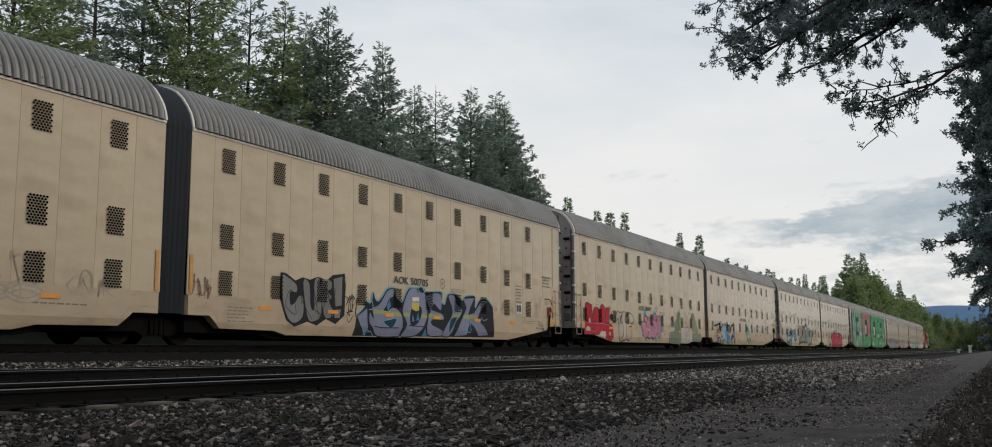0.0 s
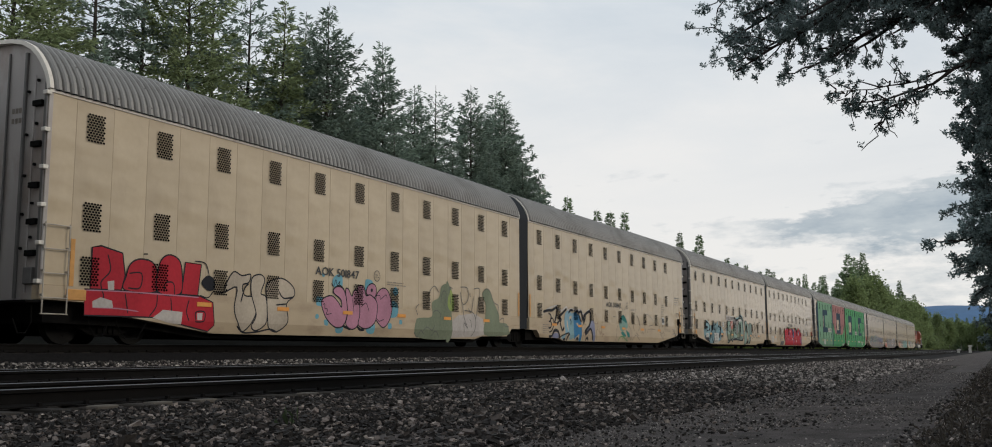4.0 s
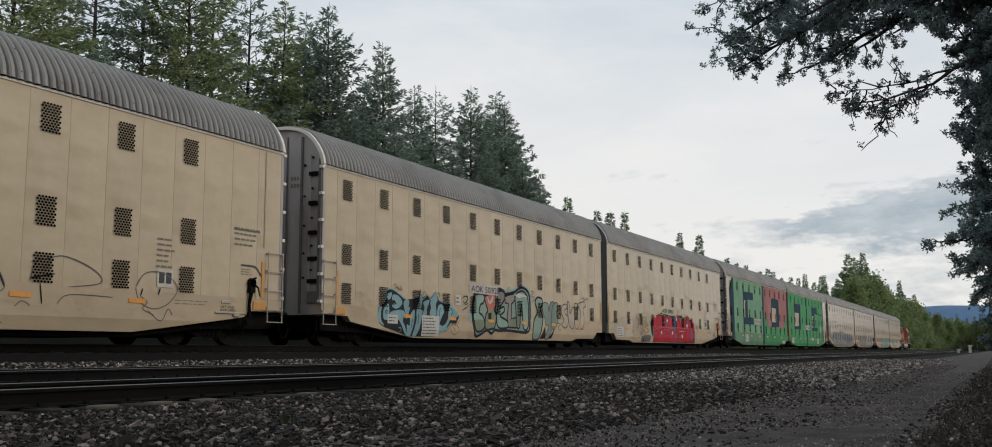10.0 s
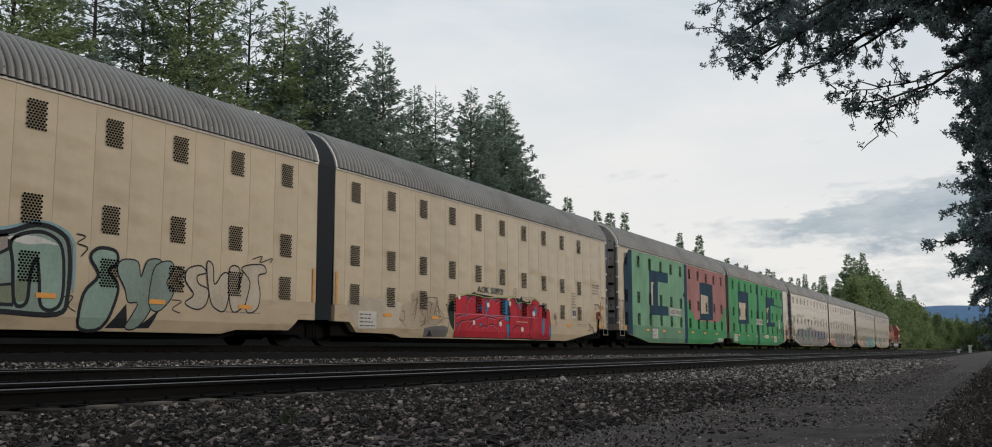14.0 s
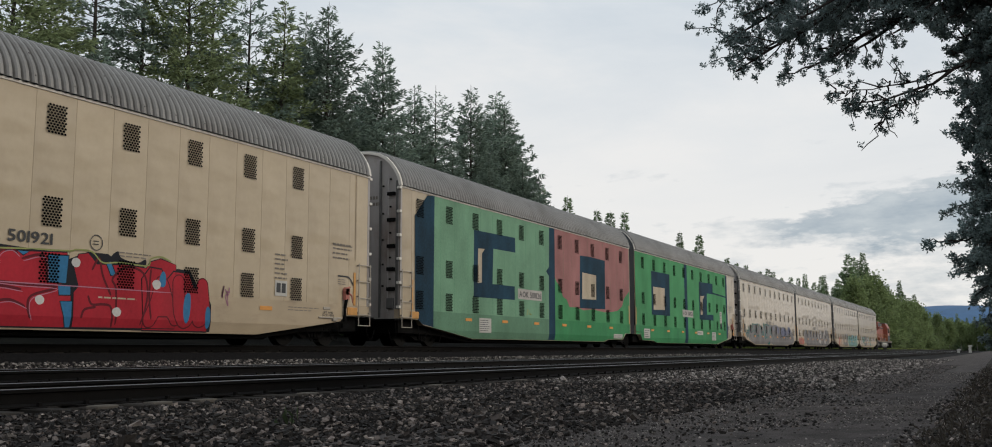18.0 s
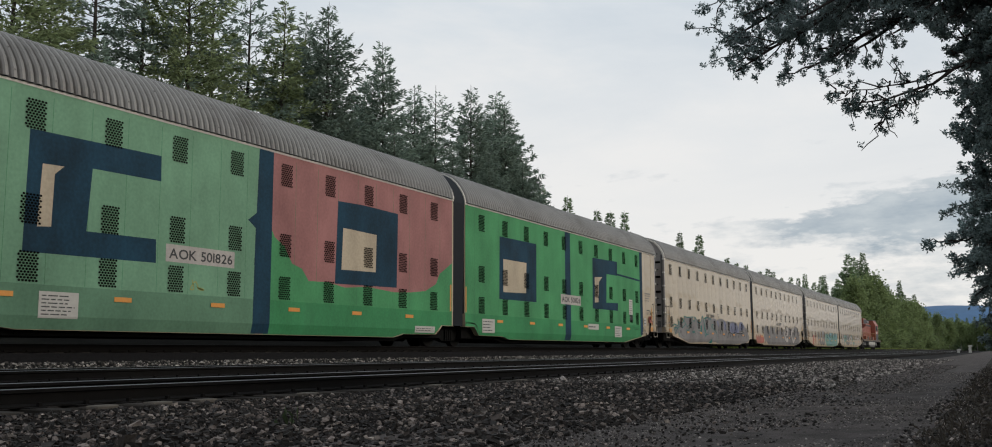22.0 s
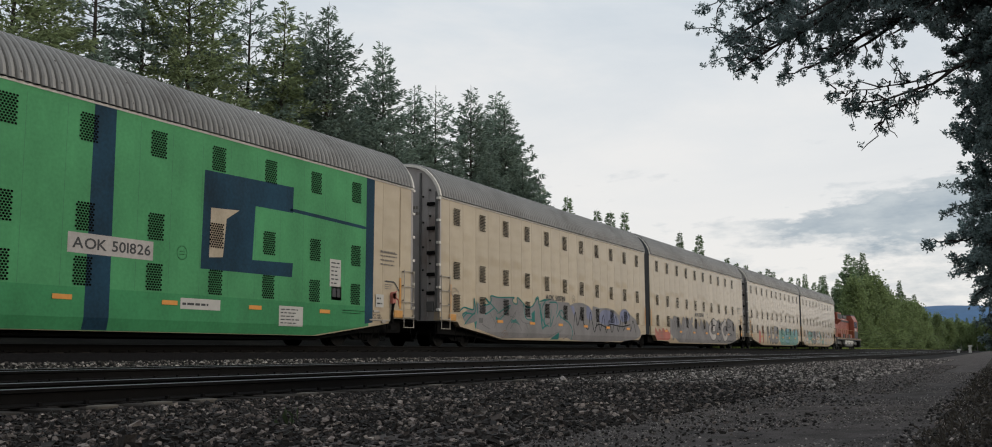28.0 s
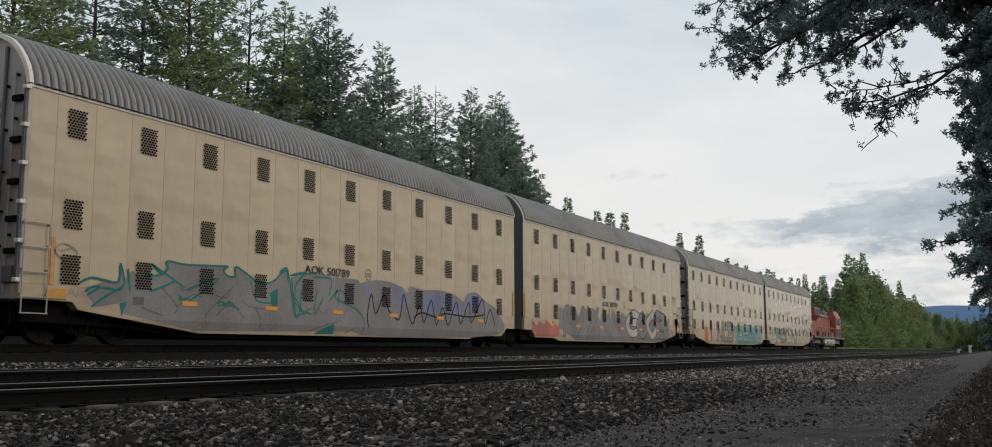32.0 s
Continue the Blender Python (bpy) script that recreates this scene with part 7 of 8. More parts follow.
strokes(5, [[(6.68, 1.21), (8.7, 1.24), (10.77, 1.25), (13.35, 1.25)]], 0.02, P["pink"], 7, label="")
strokes(5, [[(5.33, 1.12), (5.53, 1.61), (5.47, 1.68), (5.04, 1.66), (4.89, 1.61)], [(5.33, 1.14), (5.47, 1.26), (5.74, 1.14), (5.57, 0.93), (5.71, 0.89), (5.86, 1.01), (5.65, 0.93)], [(5.86, 1.01), (6.26, 1.04), (6.25, 0.75), (6.14, 0.44)], [(4.71, 0.79), (4.82, 0.92), (4.82, 1.22)]], 0.022, P["grey"], 3, label="")
shape(5, [(4.9, 0.44), (5.06, 0.65), (5.27, 0.47)], P["ink"], None, 0, 2.5, "", False)
shape(5, [(6.14, 0.45), (6.25, 0.75), (5.92, 0.81), (5.2, 0.76), (4.72, 0.7), (4.73, 0.42)], P["grey"], None, 0, 1, "grey overspray", False)
shape(5, [(6.1, 1.48), (6.13, 1.51), (6.19, 1.48), (6.14, 1.44)], P["ink"], None, 0, 2, "")
throwup(5, "AW", 12.55, 14.55, 0.46, 1.74, [P["red"]], P["wine"], None, 83, 0.16, 0.03, 3, "red block graffiti letter", None, 0, 0.22)
shape(5, [(12.6, 0.43), (12.5, 1.5), (12.72, 1.76), (13.05, 1.74), (13.2, 1.52), (13.4, 1.72), (13.85, 1.70), (14.02, 1.42), (14.28, 1.36), (14.48, 1.05), (14.5, 0.43)], P["red"], P["ink"], 0.035, 2.25, "bright red graffiti block", False)
for y0, y1, z0, z1 in ((13.72, 13.95, 0.6, 1.3), (14.4, 14.58, 0.5, 1.0), (13.0, 13.2, 1.35, 1.7)):
    cloud_blob(5, y0, y1, z0, z1, P["blue"], 6.5, int(y0 * 7), "", 8, "graffiti_patch")

# seventh car: green and rose mural with dark blue shapes
flat_paint(6, "mural_field", [[(2.0, 1.24), (11.3, 1.24), (11.3, 4.94), (2.0, 4.94)]], P["mint"], 1, "mint green mural field")
flat_paint(6, "mural_field", [[(2.0, 0.73), (4.75, 0.41), (11.3, 0.41), (11.3, 1.24), (2.0, 1.24)]], P["greygreen"], 1, "dull green painted sill")
flat_paint(6, "mural_field", [[(11.6, 0.41), (LEN - 3.5, 0.41), (LEN - 3.0, 0.51), (LEN - 1.08, 0.53), (LEN - 0.72, 0.81), (LEN - 0.03, 0.81), (LEN - 0.03, 1.24), (11.6, 1.24)]], P["deepgreen"], 1.2, "dark green painted sill")
flat_paint(6, "mural_field", [rect(11.6, LEN - 0.02, 1.24, 4.94)], P["green"], 1.2, "green mural field")
flat_paint(6, "mural_cloud", [[(11.7, 4.92), (LEN - 0.03, 4.92), (LEN - 0.03, 2.85), (20.1, 2.45), (19.85, 2.1), (19.2, 1.85), (18.3, 1.76), (17.4, 1.72), (16.0, 1.8), (14.9, 1.72), (14.1, 1.82), (13.3, 1.80), (13.0, 2.1), (12.6, 2.2), (12.3, 2.6), (11.9, 2.8), (11.66, 3.15)]], P["rose"], 2, "dusty rose mural field")
flat_paint(6, "mural_shape", [[(0.95, 1.05), (0.90, 4.15), (1.3, 4.55), (1.66, 4.88), (2.1, 4.93), (2.06, 0.74), (1.4, 0.82)]], P["navy"], 3, "dark blue mural shape")
flat_paint(6, "mural_shape", [[(4.8, 4.12), (8.07, 4.17), (8.09, 3.62), (6.27, 3.60), (6.19, 2.34), (8.01, 2.36), (8.03, 1.86), (4.77, 1.82)]], P["navy"], 3, "dark blue mural shape")
flat_paint(6, "mural_shape", [[(5.11, 3.51), (5.60, 3.53), (5.39, 3.35), (5.37, 2.34), (5.06, 2.31)]], P["sand"], 4, "bare cream mural shape")
flat_paint(6, "mural_shape", [[(11.25, 4.92), (11.79, 4.92), (11.78, 0.42), (11.15, 0.42), (11.18, 2.95), (10.9, 3.12), (11.2, 3.32)]], P["navy"], 3, "dark blue mural shape")
flat_paint(6, "mural_shape", [[(14.53, 4.06), (15.8, 4.10), (17.58, 4.07), (17.54, 1.86), (14.44, 1.80)]], P["navy"], 3, "dark blue mural shape")
flat_paint(6, "mural_shape", [[(14.79, 3.35), (16.44, 3.32), (16.41, 2.24), (14.73, 2.20)]], P["sand"], 4, "bare cream mural shape")
flat_paint(6, "number_patch", [rect(8.30, 10.46, 1.92, 2.30)], P["pale"], 8, "pale patch behind the car number")
plate(6, 5.18, 6.08, 0.62, 1.12, 101, 6)
plate(6, 18.6, 19.8, 0.56, 0.76, 102, 2)
scribble(6, 9.0, 9.5, 1.35, 1.6, 2, 0.03, P["yellow"], 103, 5, loops=5)

# eighth car: green mural
flat_paint(7, "mural_field", [rect(0.06, 18.6, 1.24, 4.94)], P["green"], 1, "green mural field")
flat_paint(7, "mural_field", [[(0.04, 0.81), (0.72, 0.81), (1.08, 0.53), (3.0, 0.51), (3.5, 0.41), (16.1, 0.41), (18.6, 0.70), (18.6, 1.24), (0.04, 1.24)]], P["deepgreen"], 1, "dark green painted sill")
flat_paint(7, "mural_shape", [[(2.67, 4.10), (5.89, 4.12), (5.86, 1.86), (2.63, 1.84)]], P["navy"], 3, "dark blue mural shape")
flat_paint(7, "mural_shape", [[(2.97, 3.30), (4.96, 3.31), (4.91, 2.16), (2.96, 2.10)]], P["sand"], 4, "bare cream mural shape")
flat_paint(7, "mural_shape", [[(8.78, 4.92), (9.33, 4.93), (9.36, 0.42), (8.74, 0.42)]], P["navy"], 3, "dark blue mural shape")
flat_paint(7, "mural_shape", [[(11.92, 4.09), (15.13, 4.15), (15.11, 3.49), (13.68, 3.48), (13.61, 2.17), (15.16, 2.21), (15.13, 1.85), (11.88, 1.84)]], P["navy"], 3, "dark blue mural shape")
flat_paint(7, "mural_shape", [[(12.16, 3.25), (13.11, 3.30), (12.68, 3.05), (12.59, 2.15), (12.14, 2.11)]], P["sand"], 4, "bare cream mural shape")
strokes(7, [[(15.0, 3.56), (16.5, 3.52), (18.5, 3.46)]], 0.09, P["navy"], 3, "mural_line")
flat_paint(7, "mural_shape", [[(18.43, 4.93), (18.84, 4.93), (18.80, 0.80), (18.40, 0.76)]], P["navy"], 3.5, "dark blue mural shape")
flat_paint(7, "number_patch", [rect(8.28, 10.46, 1.90, 2.30)], P["pale"], 8, "pale patch behind the car number")
plate(7, 11.30, 12.55, 0.92, 1.16, 111, 1)
plate(7, 14.65, 15.60, 0.62, 1.12, 112, 5)
plate(7, 16.72, 17.22, 1.72, 2.45, 113, 6)
plate(7, 1.30, 2.25, 0.62, 1.10, 114, 4)
plate(7, 18.95, 19.35, 1.25, 1.62, 115, 2)

# panel joints showing through the murals
for i, y0, y1 in ((6, 2.1, LEN - 0.3), (7, 0.4, 18.4)):
    joint = (1.12 if i == 6 else 1.20) - 0.463
    while joint < y1:
        if joint > y0:
            flat_paint(i, "panel_joint", [rect(joint - 0.005, joint + 0.005, 1.25, 4.80)], P["seamgreen"], 2.6)
        joint += 0.926

# ninth car: silver wild style with teal edges, zigzag on grey
shape(8, [(1.5, 1.24), (1.91, 1.37), (2.31, 1.35), (2.37, 1.72), (2.48, 1.45), (2.65, 1.65), (2.89, 1.55), (3.46, 1.61), (3.64, 1.89), (4.52, 1.89), (5.47, 1.93), (5.4, 1.74), (5.71, 1.74), (5.85, 1.96), (6.34, 1.73), (7.01, 1.66), (7.61, 2.01), (7.75, 1.73), (7.88, 1.86), (9.01, 2.05), (9.62, 1.97), (10.79, 1.98), (11.25, 1.56), (11.85, 1.01), (11.74, 0.55), (4.59, 0.44), (3.26, 0.64), (2.46, 0.76), (2.51, 0.99), (1.77, 0.87), (1.54, 1.09)], P["silver"], None, 0, 1.6, "silver graffiti field", False)
strokes(8, [[(1.34, 1.32), (1.63, 1.44), (1.96, 1.41), (2.31, 1.41), (2.35, 1.79)], [(2.35, 1.79), (2.46, 1.41), (2.32, 1.21)], [(1.54, 1.09), (1.86, 1.25), (2.26, 1.23)], [(1.66, 0.87), (1.98, 1.08), (2.43, 1.31)], [(2.55, 1.69), (2.62, 1.22)], [(3.02, 1.57), (3.46, 1.62), (3.64, 1.77), (3.62, 1.92), (4.17, 1.89), (4.87, 1.92), (5.54, 1.95)], [(5.54, 1.95), (5.36, 1.85), (5.52, 1.73), (5.78, 1.74), (5.79, 1.96), (6.34, 1.75), (6.51, 1.66), (7.09, 1.68), (7.61, 2.01), (7.73, 1.72)], [(7.81, 1.9), (8.91, 2.04)], [(7.86, 1.85), (8.01, 0.95), (8.19, 0.95), (8.28, 1.62)], [(3.16, 1.25), (3.47, 1.35), (3.85, 1.5)]], 0.05, P["teal"], 6, label="teal graffiti stroke")
strokes(8, [[(1.48, 1.15), (1.64, 1.25), (1.86, 1.28)]], 0.05, P["teal"], 6.04, label="teal graffiti stroke")
shape(8, [(3.97, 1.23), (4.14, 1.16), (4.43, 1.15), (4.01, 1.08)], P["teal"], None, 0, 5, "", False)
shape(8, [(5.25, 1.03), (5.62, 1.17), (5.99, 0.95), (5.66, 1.02)], P["teal"], None, 0, 5, "", False)
shape(8, [(7.02, 1.41), (7.33, 1.54), (7.34, 1.09), (7.12, 1.08)], P["teal"], None, 0, 5, "", False)
shape(8, [(2.36, 0.97), (2.56, 1.01), (2.43, 0.71)], P["teal"], None, 0, 5, "", False)
strokes(8, [[(3.47, 1.37), (3.95, 0.96), (3.86, 0.81)], [(3.95, 0.96), (4.41, 1.24), (4.71, 1.19)], [(4.86, 0.73), (4.93, 0.9), (5.72, 1.49)], [(5.15, 0.8), (5.66, 1.07), (6.16, 0.73)], [(6.05, 1.19), (6.29, 1.05), (6.87, 1.02)], [(2.93, 0.92), (3.18, 0.84), (3.57, 0.75)], [(6.45, 1.06), (6.71, 0.8), (6.68, 0.52)], [(5.64, 1.45), (5.5, 1.23), (5.13, 1.26)], [(8.19, 0.9), (8.66, 1.09), (8.95, 1.04)], [(4.54, 1.43), (4.2, 1.32), (3.99, 1.4)]], 0.028, P["grey"], 5.5, label="")
strokes(8, [[(4.44, 0.62), (4.72, 0.73), (4.88, 0.59), (4.59, 0.46), (4.48, 0.53)], [(4.59, 0.56), (4.72, 0.63), (4.8, 0.54)], [(4.95, 0.47), (4.97, 0.72)]], 0.02, P["mudbrown"], 6, label="")
strokes(8, [[(0.7, 1.94), (0.97, 1.75), (1.27, 1.9), (1, 2.05), (0.8, 1.99), (0.74, 1.81)], [(0.86, 1.91), (1.16, 1.98)], [(0.97, 1.04), (1.02, 1.17), (1.09, 1.03)], [(1.12, 1.06), (1.16, 1.2), (1.28, 1.05), (1.35, 1.18), (1.46, 1.08)]], 0.03, P["ghost"], 5, label="faded lilac tag")
shape(8, [(10.64, 1.77), (11.68, 2.02), (12.8, 1.96), (13.45, 1.74), (13.57, 1.94), (14.37, 1.89), (15.55, 1.92), (16.39, 1.82), (17, 1.63), (17.26, 1.9), (17.87, 1.97), (18.57, 1.71), (19.51, 1.38), (19.42, 0.55), (11.08, 0.44), (11.12, 1.04), (10.7, 1.31)], P["silver"], None, 0, 1.2, "grey graffiti field")
shape(8, [(10.66, 1.76), (11.31, 1.84), (11.39, 1.34), (10.77, 1.29)], P["lav"], None, 0, 1.5, "greyed lavender patch")
shape(8, [(14.5, 1.73), (15.55, 1.82), (16.53, 1.62), (16.85, 1.21), (14.51, 1.2)], P["lav"], None, 0, 1.5, "greyed lavender patch")
shape(8, [(12.8, 1.92), (13.27, 1.8), (13.42, 1.36), (12.81, 1.4)], P["lav"], None, 0, 1.5, "greyed lavender patch")
shape(8, [(17.11, 1.79), (17.87, 1.93), (18.49, 1.67), (18.18, 1.41), (17.19, 1.37)], P["lav"], None, 0, 1.5, "greyed lavender patch")
strokes(8, [[(7.38, 1.94), (7.62, 2.07), (7.75, 1.87), (8, 0.88)], [(7.79, 1.89), (8.39, 1.99), (8.01, 1.61), (8.04, 0.82)], [(8.74, 1.91), (9.52, 1.9), (9.44, 1.47)], [(9.44, 1.3), (9.86, 1.64), (9.77, 1.41), (10.76, 1.13), (11.13, 0.8), (11.03, 0.44)], [(8.04, 0.86), (8.42, 0.98), (8.69, 0.95)]], 0.05, P["teal"], 6.5, label="teal graffiti stroke")
shape(8, [(8.84, 0.44), (9.69, 0.74), (9.72, 0.45)], P["teal"], None, 0, 5, "", False)
strokes(8, [[(11.34, 0.66), (11.28, 1.04), (11.47, 1.61), (11.7, 1.06), (12.12, 1.61), (12.36, 1.2), (12.7, 0.97)], [(12.7, 0.97), (12.99, 0.97), (13.18, 1.67), (13.4, 1.3), (13.71, 0.81), (14.13, 1.39), (14.39, 0.87), (14.83, 1.58), (15.16, 0.81), (15.56, 1.38), (15.92, 0.82), (16.46, 1.59), (16.75, 0.88), (17.34, 1.63), (17.52, 0.95), (18.34, 1.78), (18.53, 0.92), (18.9, 1.44), (19.3, 0.85)], [(13.76, 0.98), (14.26, 1.17), (15.29, 1.04), (15.7, 1.19), (17.27, 1.13), (18.49, 1.24)]], 0.05, P["ink"], 7, label="black zigzag line")
strokes(8, [[(9.03, 1.19), (9.13, 0.97), (9.45, 1.12)], [(8.7, 0.53), (9.42, 0.71), (9.88, 0.77)], [(10.18, 0.47), (10.67, 0.62)], [(8.25, 0.89), (8.68, 1.09)]], 0.025, P["grey"], 6, label="")
flat_paint(8, "data_plate", [rect(2.7, 3.0, 0.95, 1.12)], P["grey"], 7)

scribble(8, 2.8, 10.2, 0.6, 1.75, 12, 0.05, P["stonegrey"], 122, 2.2, loops=3)
scribble(8, 3.0, 10.4, 0.8, 1.85, 7, 0.045, P["teal"], 124, 2.8, loops=3)

# tenth car: grey and black letters
spiky(9, 0.7, 3.4, 0.55, 1.25, P["coral"], 0.8, 131, 4, "faded orange graffiti")
spiky(9, 3.4, 18.6, 0.44, 1.95, P["silver"], 1, 132, 12, "grey graffiti field")
throwup(9, "MAX", 3.8, 8.0, 0.5, 1.95, [P["silver"]], P["grey"], None, 133, 0.07, 0.05, 2, "grey graffiti letter", None, 0.1, 0.1)
throwup(9, "GOOB", 11.6, 18.0, 0.55, 2.08, [P["pale"], P["silver"]], P["black"], None, 134, 0.13, 0.05, 2, "grey bubble graffiti letter with a black outline", None, 0.05, 0.15)
scribble(9, 8.2, 11.6, 0.6, 1.9, 5, 0.03, P["grey"], 135, 5, loops=6)

# eleventh and twelfth cars
cloud_blob(10, 3.3, 4.1, 0.5, 1.5, P["coral"], 1, 141, "faded red graffiti")
throwup(10, "I", 4.3, 5.4, 0.5, 2.05, [P["coral"]], P["grey"], None, 142, 0.1, 0.04, 2)
throwup(10, "NUB", 6.3, 10.8, 0.44, 1.9, [P["silver"]], P["grey"], None, 143, 0.1, 0.05, 2, "grey graffiti letter", None, 0, 0.12)
spiky(10, 11.0, 19.6, 0.44, 1.85, P["aqua"], 1, 144, 8, "aqua graffiti field")
throwup(10, "SEAM", 11.6, 19.2, 0.5, 1.85, [P["aqua"], P["sky"]], P["teal"], None, 145, 0.08, 0.05, 2, "aqua graffiti letter", None, 0, 0.12)
throwup(11, "ARSON", 1.2, 12.5, 0.5, 1.95, [P["pale"], P["aqua"], P["silver"]], P["grey"], None, 146, 0.10, 0.06, 2, "grey and aqua graffiti letter", None, 0, 0.12)
throwup(11, "ETO", 13.0, 18.2, 0.5, 1.7, [P["pale"]], P["ghost"], None, 147, 0.1, 0.05, 2)


# ---- locomotive at the train's end ----
LOCO_S = C0 + 5 * PITCH_S + 0.95


def locomotive():
    orange = mat("loco_orange", (0.25, 0.058, 0.028), 0.5, var=0.12, scale=1.5, dirt=(0.22, 0.06, 0.03))
    black = mat("loco_black", (0.020, 0.019, 0.019), 0.55, var=0.2, scale=2)
    grey = mat("loco_grey", (0.10, 0.095, 0.09), 0.6, var=0.2, scale=3, dirt=(0.20, 0.185, 0.17))
    yellow = mat("loco_yellow", (0.30, 0.17, 0.05), 0.5, var=0.1)
    glass = mat("cab_glass", (0.02, 0.025, 0.03), 0.08, var=0.1)
    th = thing("locomotive", "orange and black diesel locomotive coupled behind the last car", "locomotive", "", (XC, LOCO_S, 0))
    th.scale.z = 0.93
    UNITS.append((th, LOCO_S))
    part("frame", boxes("frame", [(-1.5, 1.5, 0.4, 21.9, 1.25, 1.55), (-1.35, 1.35, 0.2, 0.5, 0.5, 1.5), (-1.35, 1.35, 21.8, 22.1, 0.4, 1.5)], black, 0.03), th)
    part("side_stripe", boxes("side_stripe", [(1.5, 1.508, 0.5, 21.8, 1.40, 1.46)], yellow), th, "yellow sill stripe")
    part("engine_hood", solid("engine_hood", extrude_hood([(-0.85, 1.55), (-0.85, 3.85), (-0.65, 4.1), (0.65, 4.1), (0.85, 3.85), (0.85, 1.55)], 4.6, 15.4), orange, 0.02), th, "orange engine hood")
    part("radiator_hood", solid("radiator_hood", extrude_hood([(-1.0, 1.55), (-1.0, 3.2), (-1.5, 3.7), (-1.45, 4.55), (1.45, 4.55), (1.5, 3.7), (1.0, 3.2), (1.0, 1.55)], 1.2, 4.6), orange, 0.02), th, "orange flared radiator hood")
    part("radiator_grille", boxes("radiator_grille", [(1.40, 1.50, 1.4, 4.4, 3.78, 4.40)], black, 0.02), th)
    for k in range(3):
        part("equipment_box", boxes("equipment_box", [(1.12, 1.44, 7.2 + 2.6 * k, 8.6 + 2.6 * k, 0.75, 1.30)], M["white"], 0.03), th, "pale equipment box under the walkway")
    for k in range(9):
        part("hood_door", boxes("hood_door", [(0.855, 0.875, 4.8 + 1.15 * k, 5.85 + 1.15 * k, 1.7, 3.6)], orange, 0.006), th)
    part("hood_band", boxes("hood_band", [(-0.9, 0.9, 4.7, 15.3, 3.62, 3.84)], black), th)
    for y in (2.0, 3.6):
        part("radiator_fan", solid("radiator_fan", cyl_z(0, y, 4.55, 4.7, 0.62), black), th)
    part("exhaust_stack", boxes("exhaust_stack", [(-0.4, 0.4, 9.4, 10.5, 4.1, 4.42)], grey, 0.03), th)
    part("brake_blister", boxes("brake_blister", [(-0.7, 0.7, 12.2, 14.9, 4.1, 4.5)], grey, 0.05), th)
    part("air_intake", boxes("air_intake", [(-0.8, 0.95, 5.2, 8.2, 3.9, 4.38)], grey, 0.05), th)
    cab = part("cab", solid("cab", extrude_hood([(-1.48, 1.55), (-1.48, 3.9), (-1.15, 4.6), (1.15, 4.6), (1.48, 3.9), (1.48, 1.55)], 15.4, 19.0), orange, 0.03), th, "orange cab with dark windows")
    for y0, y1 in ((15.8, 16.9), (17.1, 18.2)):
        part("cab_window", boxes("cab_window", [(1.475, 1.492, y0, y1, 2.95, 3.75)], glass), cab)
    part("cab_roof", boxes("cab_roof", [(-1.18, 1.18, 15.3, 19.1, 4.58, 4.68)], grey, 0.03), cab)
    part("cab_panel", boxes("cab_panel", [(1.481, 1.488, 15.5, 18.9, 1.6, 2.5)], black), cab)
    part("nose", solid("nose", extrude_hood([(-1.2, 1.55), (-1.2, 3.0), (-0.9, 3.4), (0.9, 3.4), (1.2, 3.0), (1.2, 1.55)], 19.0, 21.2), orange, 0.04), th, "orange short nose")
    part("fuel_tank", boxes("fuel_tank", [(-1.4, 1.4, 8.0, 14.6, 0.45, 1.25)], grey, 0.12), th, "dusty grey fuel tank")
    for yc in (4.2, 17.9):
        t = part("truck", solid("truck", merged(*[extrude_yz([(-2.3, 0.5), (-2.3, 0.95), (-1.0, 1.1), (1.0, 1.1), (2.3, 0.95), (2.3, 0.5), (1.5, 0.62), (-1.5, 0.62)], min(x, x + 0.14), max(x, x + 0.14)) for x in (-1.1, 0.96)], box_vf(-0.9, 0.9, -0.4, 0.4, 0.6, 1.2)), grey), th, "dusty grey six-wheel truck", (0, yc, 0.16))
        for a in (-1.85, 0.0, 1.85):
            w = part("wheelset", LOCO_WHEEL, t, "", (0, a, 0.53))
            WHEELS.append((w, (0, a, 0.53), 0.53))
    for s in (-1, 1):
        x = 1.42 * s
        posts = [tube_vf([(x, y, 1.5), (x, y, 2.55)], [0.022, 0.022], 5) for y in np.arange(0.8, 15.3, 1.6)]
        part("handrail", solid("handrail", merged(tube_vf([(x, 0.8, 2.55), (x, 15.3, 2.55)], [0.022, 0.022], 5), *posts), yellow), th, "thin yellow handrail")
        for y in (0.6, 21.4):
            part("step_ladder", boxes("step_ladder", [(min(x, x - 0.3 * s), max(x, x - 0.3 * s), y - 0.3, y + 0.3, z, z + 0.05) for z in (0.45, 0.75, 1.05)] + [(min(x, x - 0.04 * s), max(x, x - 0.04 * s), y - 0.34, y - 0.3, 0.4, 1.4), (min(x, x - 0.04 * s), max(x, x - 0.04 * s), y + 0.3, y + 0.34, 0.4, 1.4)], black), th)
    part("coupler", boxes("coupler", [(-0.18, 0.18, -0.9, 0.4, 0.62, 0.88)], black, 0.03), th)
    # hood-top clutter, side cabinets and the dark walkway skirt
    for y0, y1, z1 in ((5.0, 6.6, 4.55), (7.0, 8.3, 4.62), (8.6, 9.2, 4.35), (10.8, 12.0, 4.45)):
        part("roof_hatch", boxes("roof_hatch", [(-0.55, 0.6, y0, y1, 4.08, z1)], black, 0.05), th)
